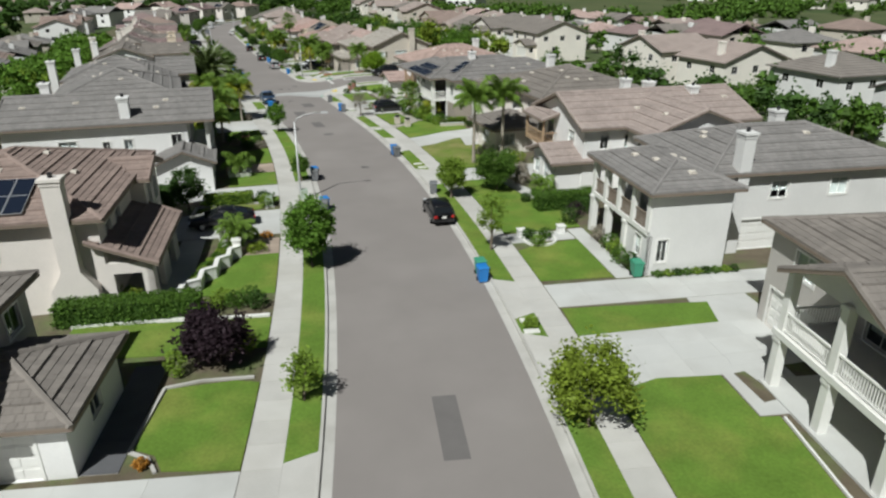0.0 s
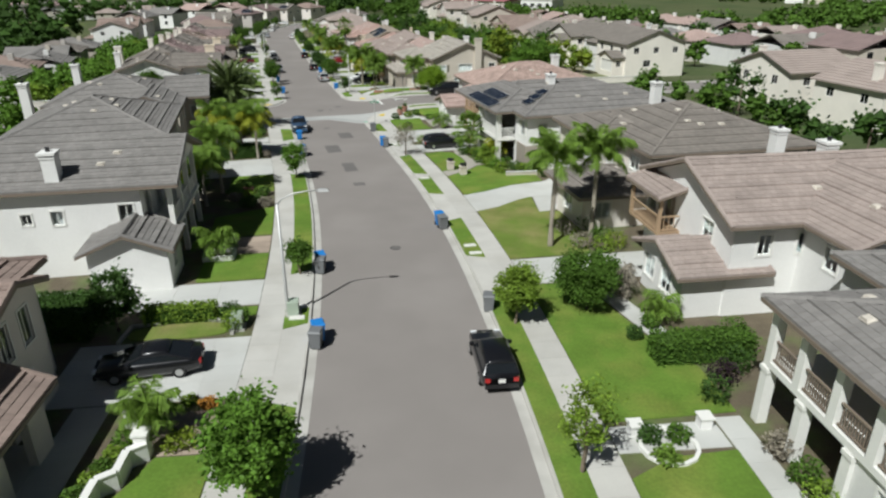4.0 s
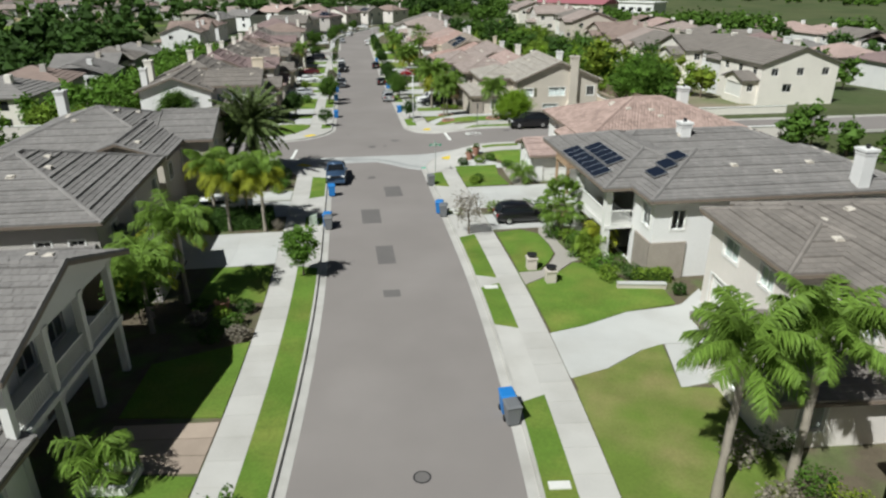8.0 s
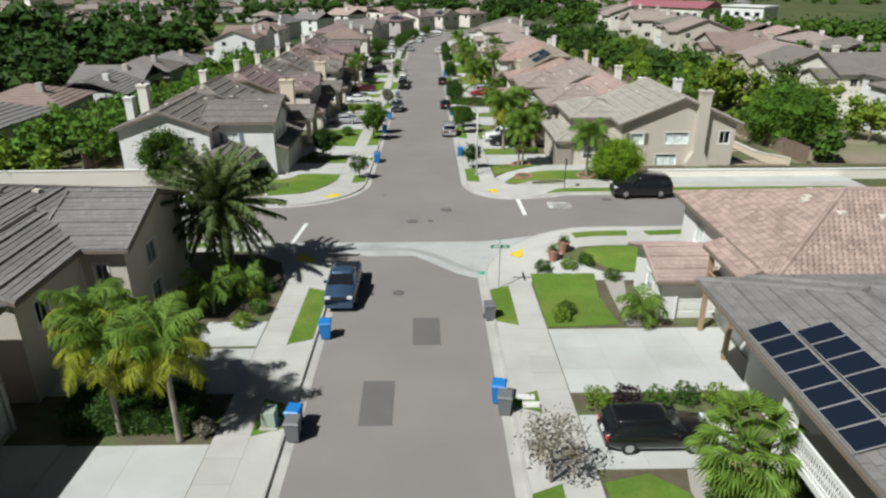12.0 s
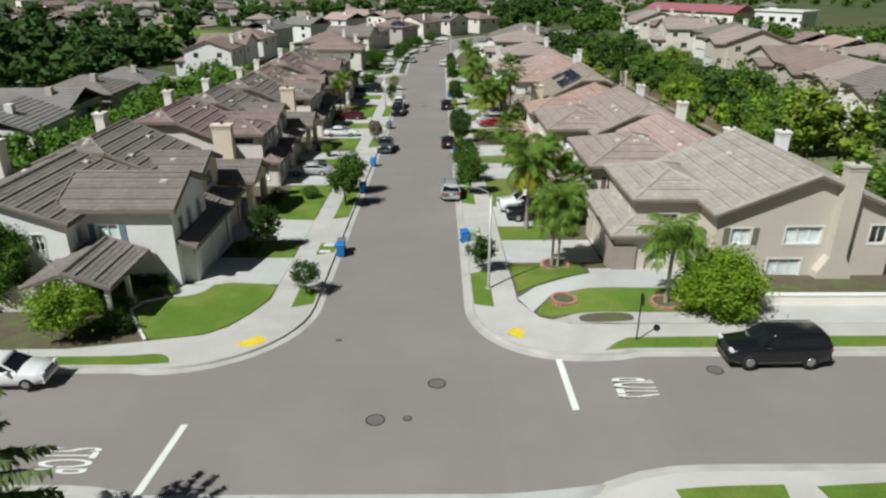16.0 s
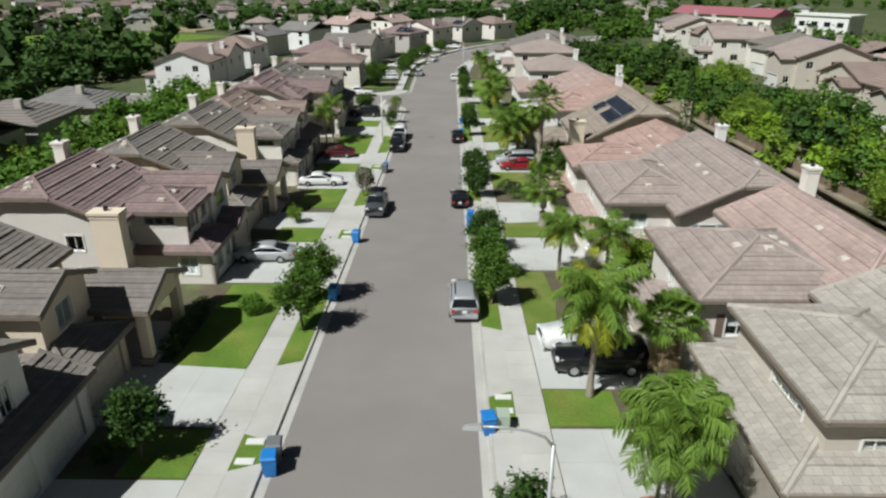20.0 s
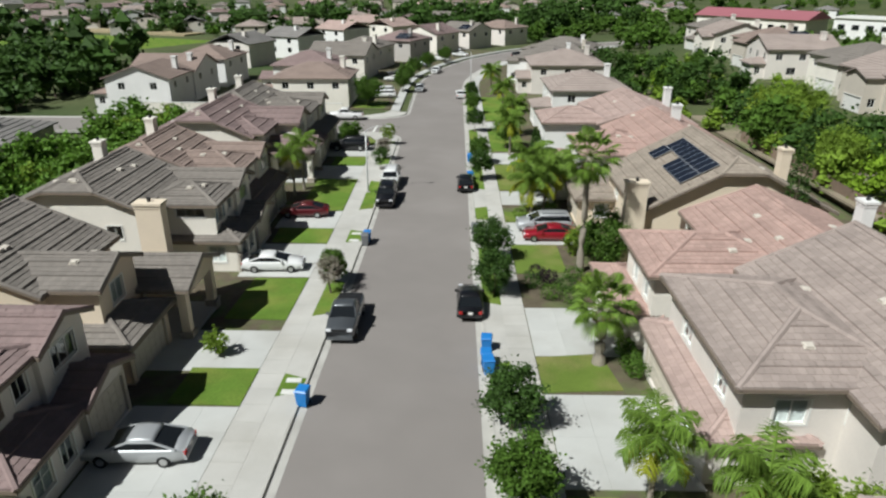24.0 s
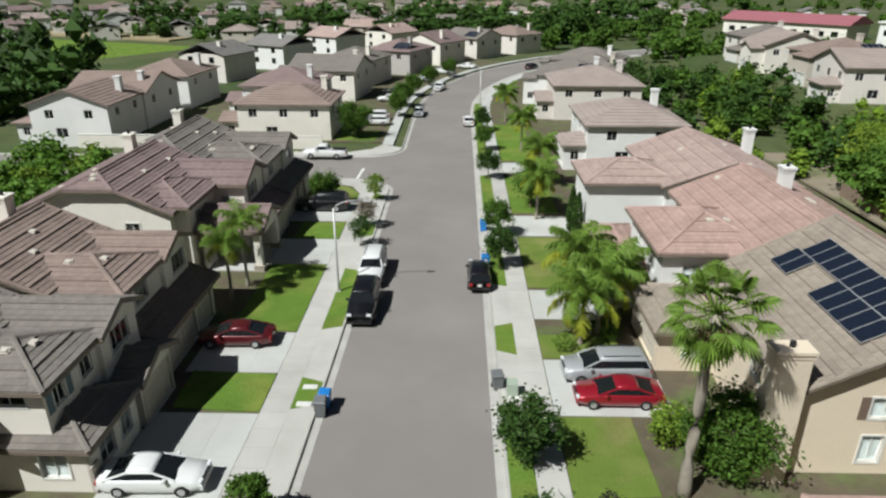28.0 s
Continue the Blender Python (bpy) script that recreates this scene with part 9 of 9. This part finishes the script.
def fence(pts, height, label):
    ob = tagged(new("fence"), label, "fence", "yard fences")
    for (a, b), (c, e) in zip(pts, pts[1:]):
        p, q = spot(a, b, TOP), spot(c, e, TOP)
        n = max(1, int((q - p).length / 2.4))
        m0 = (q - p).to_track_quat("X", "Z").to_matrix().to_4x4()
        ln = (q - p).length / n
        for i in range(n):
            m = Matrix.Translation(p.lerp(q, i / n)) @ m0
            part("board_panel", MB().box(0.06, ln - 0.02, -0.02, 0.02, -0.4, height, m), FENCE, ob)
            part("post", MB().box(-0.05, 0.05, -0.05, 0.05, -0.5, height + 0.08, m), FENCE, ob)


fence([(140, 43), (190, 43), (240, 43)], 1.8, "brown board fence behind the gardens")
fence([(140, -36), (190, -36), (240, -36)], 1.8, "brown board fence behind the gardens")

# ---- back gardens and the distance ----
def woods(name, n, area, seed, leaf, label, hmin=4.0, hmax=8.0, leaves=90, size=0.75, zoff=0.0, kind="stuff"):
    """A wood of many uneven crowns with trunks, one object. area: s from/to, d from/to."""
    rng = np.random.default_rng(seed)
    pts_all, trunks, lumps = [], MB(), []
    for i in range(n):
        s, d = rng.uniform(area[0], area[1]), rng.uniform(area[2], area[3])
        hh = rng.uniform(hmin, hmax)
        b = spot(s, d, zoff)
        p, c = crown_points(rng, leaves, hh * 0.38, hh * 0.4, hh * 0.58, 12, hh * 0.10)
        pts_all.append(p + np.array(b))
        lumps.append(c + np.array(b))
        trunks.tube([b + Vector((0, 0, -3)), b + Vector((0, 0, hh * 0.6))], [0.2, 0.08], 5)
    me = leaf_mesh(name, np.concatenate(pts_all), size, leaf, rng, flat=0.6, aspect=0.7, fill=inner_mass(rng, np.concatenate(lumps), (hmin + hmax) * 0.075))
    ob = tagged(new(name, me), label, "trees", kind=kind)
    part("trunks", trunks, BARK, ob)["kind"] = "stuff"
    return ob


woods("garden_trees", 24, (20, 112, 44, 58), 1, LEAF, "belt of mixed green garden trees between rows of houses", 3.0, 6.5, 420, 0.3)
woods("garden_trees", 12, (20, 112, 40, 60), 2, LEAF_D, "dark green garden trees between rows of houses", 3.5, 7.5, 420, 0.3)
woods("garden_trees", 20, (138, 262, 43, 60), 3, LEAF, "belt of green garden trees behind the houses", 3.0, 8.0, 620, 0.3)
woods("garden_trees", 16, (142, 290, 42, 60), 4, LEAF_D, "dark green trees behind the houses", 4.0, 9.0, 620, 0.3)
woods("garden_trees", 20, (146, 320, 38, 58), 5, LEAF_L, "light green trees and shrubs behind the houses", 2.5, 6.5, 560, 0.3)
woods("garden_trees", 26, (246, 340, 38, 56), 15, LEAF, "green trees filling the slope inside the bend", 3.0, 6.5, 480, 0.34)
woods("garden_trees", 18, (262, 345, 30, 50), 16, LEAF_D, "dark green trees filling the slope inside the bend", 3.0, 6.5, 480, 0.34)
woods("garden_trees", 44, (60, 118, -48, -36), 6, LEAF_B, "green garden trees behind the houses", 3.0, 6.5, 420, 0.3)
woods("garden_trees", 95, (138, 246, -46, -34), 7, LEAF_B, "bright green hedge-like garden trees behind the houses", 3.0, 5.5, 420, 0.28)
woods("garden_trees", 20, (134, 246, -48, -36), 8, LEAF_L, "yellow-green garden trees behind the houses", 2.5, 5.0, 420, 0.28)
woods("garden_trees", 40, (30, 130, -110, -70), 9, LEAF_D, "dark trees beyond the houses", 5.0, 10.0, 260, 0.5)
woods("garden_trees", 12, (140, 300, 42, 60), 31, LEAF_LIME, "bright lime-green garden trees behind the houses", 3.0, 6.5, 620, 0.28)
woods("garden_trees", 10, (142, 262, 46, 62), 32, LEAF_Y, "yellow-green garden trees behind the houses", 4.0, 8.5, 620, 0.3)
woods("garden_trees", 34, (40, 300, 84, 100), 10, LEAF, "green trees between farther rows of houses", 4.0, 8.0, 240, 0.45)
woods("garden_trees", 34, (40, 300, 116, 132), 11, LEAF_D, "green trees between farther rows of houses", 4.0, 8.0, 200, 0.5)
woods("far_woods", 150, (290, 430, 78, 150), 14, LEAF, "green woods beyond the houses", 5, 10, 220, 0.6)
woods("far_woods", 60, (385, 440, -60, 60), 17, LEAF, "green woods beyond the end of the street", 4, 8, 240, 0.6)
woods("far_woods", 36, (380, 440, -75, -25), 18, LEAF_D, "dark green woods beyond the end of the street", 6, 12, 240, 0.7)


def level(x, y):
    i = int(np.argmin((_x - x) ** 2 + (_y - y) ** 2))
    far = math.hypot(x - _x[i], y - _y[i])
    rise = 0.00006 * max(0, far - 250) ** 2 if x > -150 else 0.00011 * max(0, far - 290) ** 2
    low = -5.0 * min(1, max(0, (far - 45) / 120)) if x < _x[i] else 0.0
    return gz(float(_s[i])) - 0.16 + low + min(rise, 60), far, x < _x[i]


FIELD = (-245.0, 335.0, 62.0, 30.0)


def distant(seed, n, r0, r1, a0, a1, clear_l, clear_r):
    """Places in the distance, seen from the street, clear of the near rows and the playing field."""
    rng = random.Random(seed)
    out = []
    while len(out) < n:
        a, r = radians(rng.uniform(a0, a1)), math.sqrt(rng.uniform(r0 * r0, r1 * r1))
        x, y = -30 - math.sin(a) * r, 120 + math.cos(a) * r
        z, far, left = level(x, y)
        if far < (clear_l if left else clear_r) or (abs(x - FIELD[0]) < FIELD[2] + 14 and abs(y - FIELD[1]) < FIELD[3] + 24):
            continue
        out.append((x, y, z))
    return out


def far_wood(seed, n, r0, r1, a0, a1, leaf, label, leaves=80, size=1.0, hmin=5.0, hmax=11.0, cl=72, cr=150):
    rng = np.random.default_rng(seed)
    pts, tk, lumps = [], MB(), []
    for x, y, z in distant(seed, n, r0, r1, a0, a1, cl, cr):
        hh = rng.uniform(hmin, hmax)
        p, c = crown_points(rng, leaves, hh * 0.45, hh * 0.4, hh * 0.5, 12, hh * 0.11)
        lumps.append(c + np.array((x, y, z)))
        pts.append(p + np.array((x, y, z)))
        tk.tube([(x, y, z - 2), (x, y, z + hh * 0.5)], [0.25, 0.1], 5)
    ob = tagged(new("far_woods", leaf_mesh("far_woods", np.concatenate(pts), size, leaf, rng, flat=0.6, aspect=0.75, fill=inner_mass(rng, np.concatenate(lumps), (hmin + hmax) * 0.095))), label, "trees", kind="stuff")
    part("trunks", tk, BARK, ob)["kind"] = "stuff"


far_wood(21, 330, 150, 380, 10, 75, LEAF_D, "green woods filling the valley", 190, 0.75, 4, 9)
far_wood(22, 620, 480, 950, -68, 75, LEAF, "green woods in the distance", 70, 1.4, 4, 8)
far_wood(23, 380, 240, 600, -40, 70, LEAF_B, "lighter green trees among distant houses", 100, 0.8, 3, 6)
far_wood(24, 160, 150, 420, -40, 12, LEAF, "green trees among distant houses", 150, 0.8, 4, 9)
far_wood(25, 90, 70, 180, 30, 100, LEAF_D, "dark trees beyond the lower gardens", 220, 0.6, cl=66)
far_wood(27, 170, 300, 640, -68, -30, LEAF, "green woods on the far hillside", 110, 1.0, 4, 8)
far_wood(26, 40, 160, 420, -20, 60, LEAF_D, "tall dark trees standing over the woods", 260, 0.9, 12, 17)
rng_f = random.Random(77)
spots = []
for r, gap, a0 in ((325, 21, -30), (375, 20, 4), (415, 22, -56), (455, 20, 4), (495, 26, -56), (535, 22, 4), (580, 24, 4)):
    a = a0
    while a < 60:
        q = radians(a + rng_f.uniform(-0.5, 0.5))
        x, y = -30 - math.sin(q) * r * rng_f.uniform(0.98, 1.02), 120 + math.cos(q) * r
        z, far, left = level(x, y)
        if far > (95 if left else 165) and not (abs(x - FIELD[0]) < FIELD[2] + 12 and abs(y - FIELD[1]) < FIELD[3] + 12) and not (-70 < x < 80 and 440 < y < 560):
            spots.append((x, y, z, a))
        a += math.degrees(gap / r) * rng_f.uniform(0.9, 1.4)
for x, y, z, a in spots:
    w, t = rng_f.choice(walls_), rng_f.choice(tiles_)
    mini_house(pose(x, y, z, 0, 0, a + rng_f.uniform(-15, 15)), 13, 12, w, t, "%s house with %s tiled roof in the far distance" % (FARLABEL[w], TILELABEL[t]), rng_f, zs=(4.1,) if math.hypot(x + 30, y - 120) < 440 else (), stack=False)
fx, fy, fw, fl = FIELD
fz = level(fx, fy)[0]
part("dry_slope", MB().box(-420, -262, 384, 398, level(-340, 390)[0] - 5, level(-340, 390)[0] + 0.8), mat("dry_grass", (0.34, 0.28, 0.17), 0.95, 0.2, 0.2, 0.15, 3, 0.4, 10))
tagged(bpy.data.objects["dry_slope"], "strip of dry tan grass below the hillside houses", "field", kind="structure")
part("playing_field", MB().box(fx - fw, fx + fw, fy - fl, fy + fl, fz - 4, fz + 0.6), LAWN)
tagged(bpy.data.objects["playing_field"], "open green playing field beyond the houses", "field", kind="structure")

RED_ROOF = mat("red_metal_roof", (0.33, 0.125, 0.145), 0.6, 0.08, 0.2, 0.05, 3, 0)
hall = thing("school_hall", pose(-22.0, 452.0, -5.7, 0, 0, -30), "long pale hall with a dark red roof in the distance", "hall")
part("wall", MB().box(-23, 23, -9, 9, -4, 6.5), S_CREAM, hall)
part("roof", MB().prism([Vector(p) for p in ((-24, -10, 6.5), (24, -10, 6.5), (24, 10, 6.5), (-24, 10, 6.5))], [Vector(p) for p in ((-24, -1, 9.4), (24, -1, 9.4), (24, 1, 9.4), (-24, 1, 9.4))]), RED_ROOF, hall)
me = MB().box(-1.2, 1.2, -0.05, 0.05, -0.9, 0.9).mesh("window", CARGLASS)
for i in range(9):
    part("window", me, None, hall).matrix_basis = pose(-19.2 + i * 4.8, -9.01, 3.4)
hall2 = thing("school_wing", pose(14.0, 428.0, -5.7, 0, 0, -30), "pale flat-roofed wing beside the red-roofed hall", "hall")
part("wall", MB().box(-10, 10, -7, 7, -4, 8.0), S_WHITE, hall2)
part("roof", MB().box(-10.6, 10.6, -7.6, 7.6, 8.0, 8.5), WHITE, hall2)
for i in range(4):
    part("window", me, None, hall2).matrix_basis = pose(-7.2 + i * 4.8, -7.01, 5.0)

slabs("patio", [(136.5, 33.6), (151.0, 33.6), (151.0, 38.5), (136.5, 38.5)], 4, 2, PAVER, "pinkish paved patio behind the corner house", "patio")
wall_run("garden_wall", [(136.5, 39.0), (144.0, 39.2), (151.5, 39.0), (158, 40.5)], 0.7, 0.3, S_TAN, "low tan garden wall behind a patio", S_PINK)
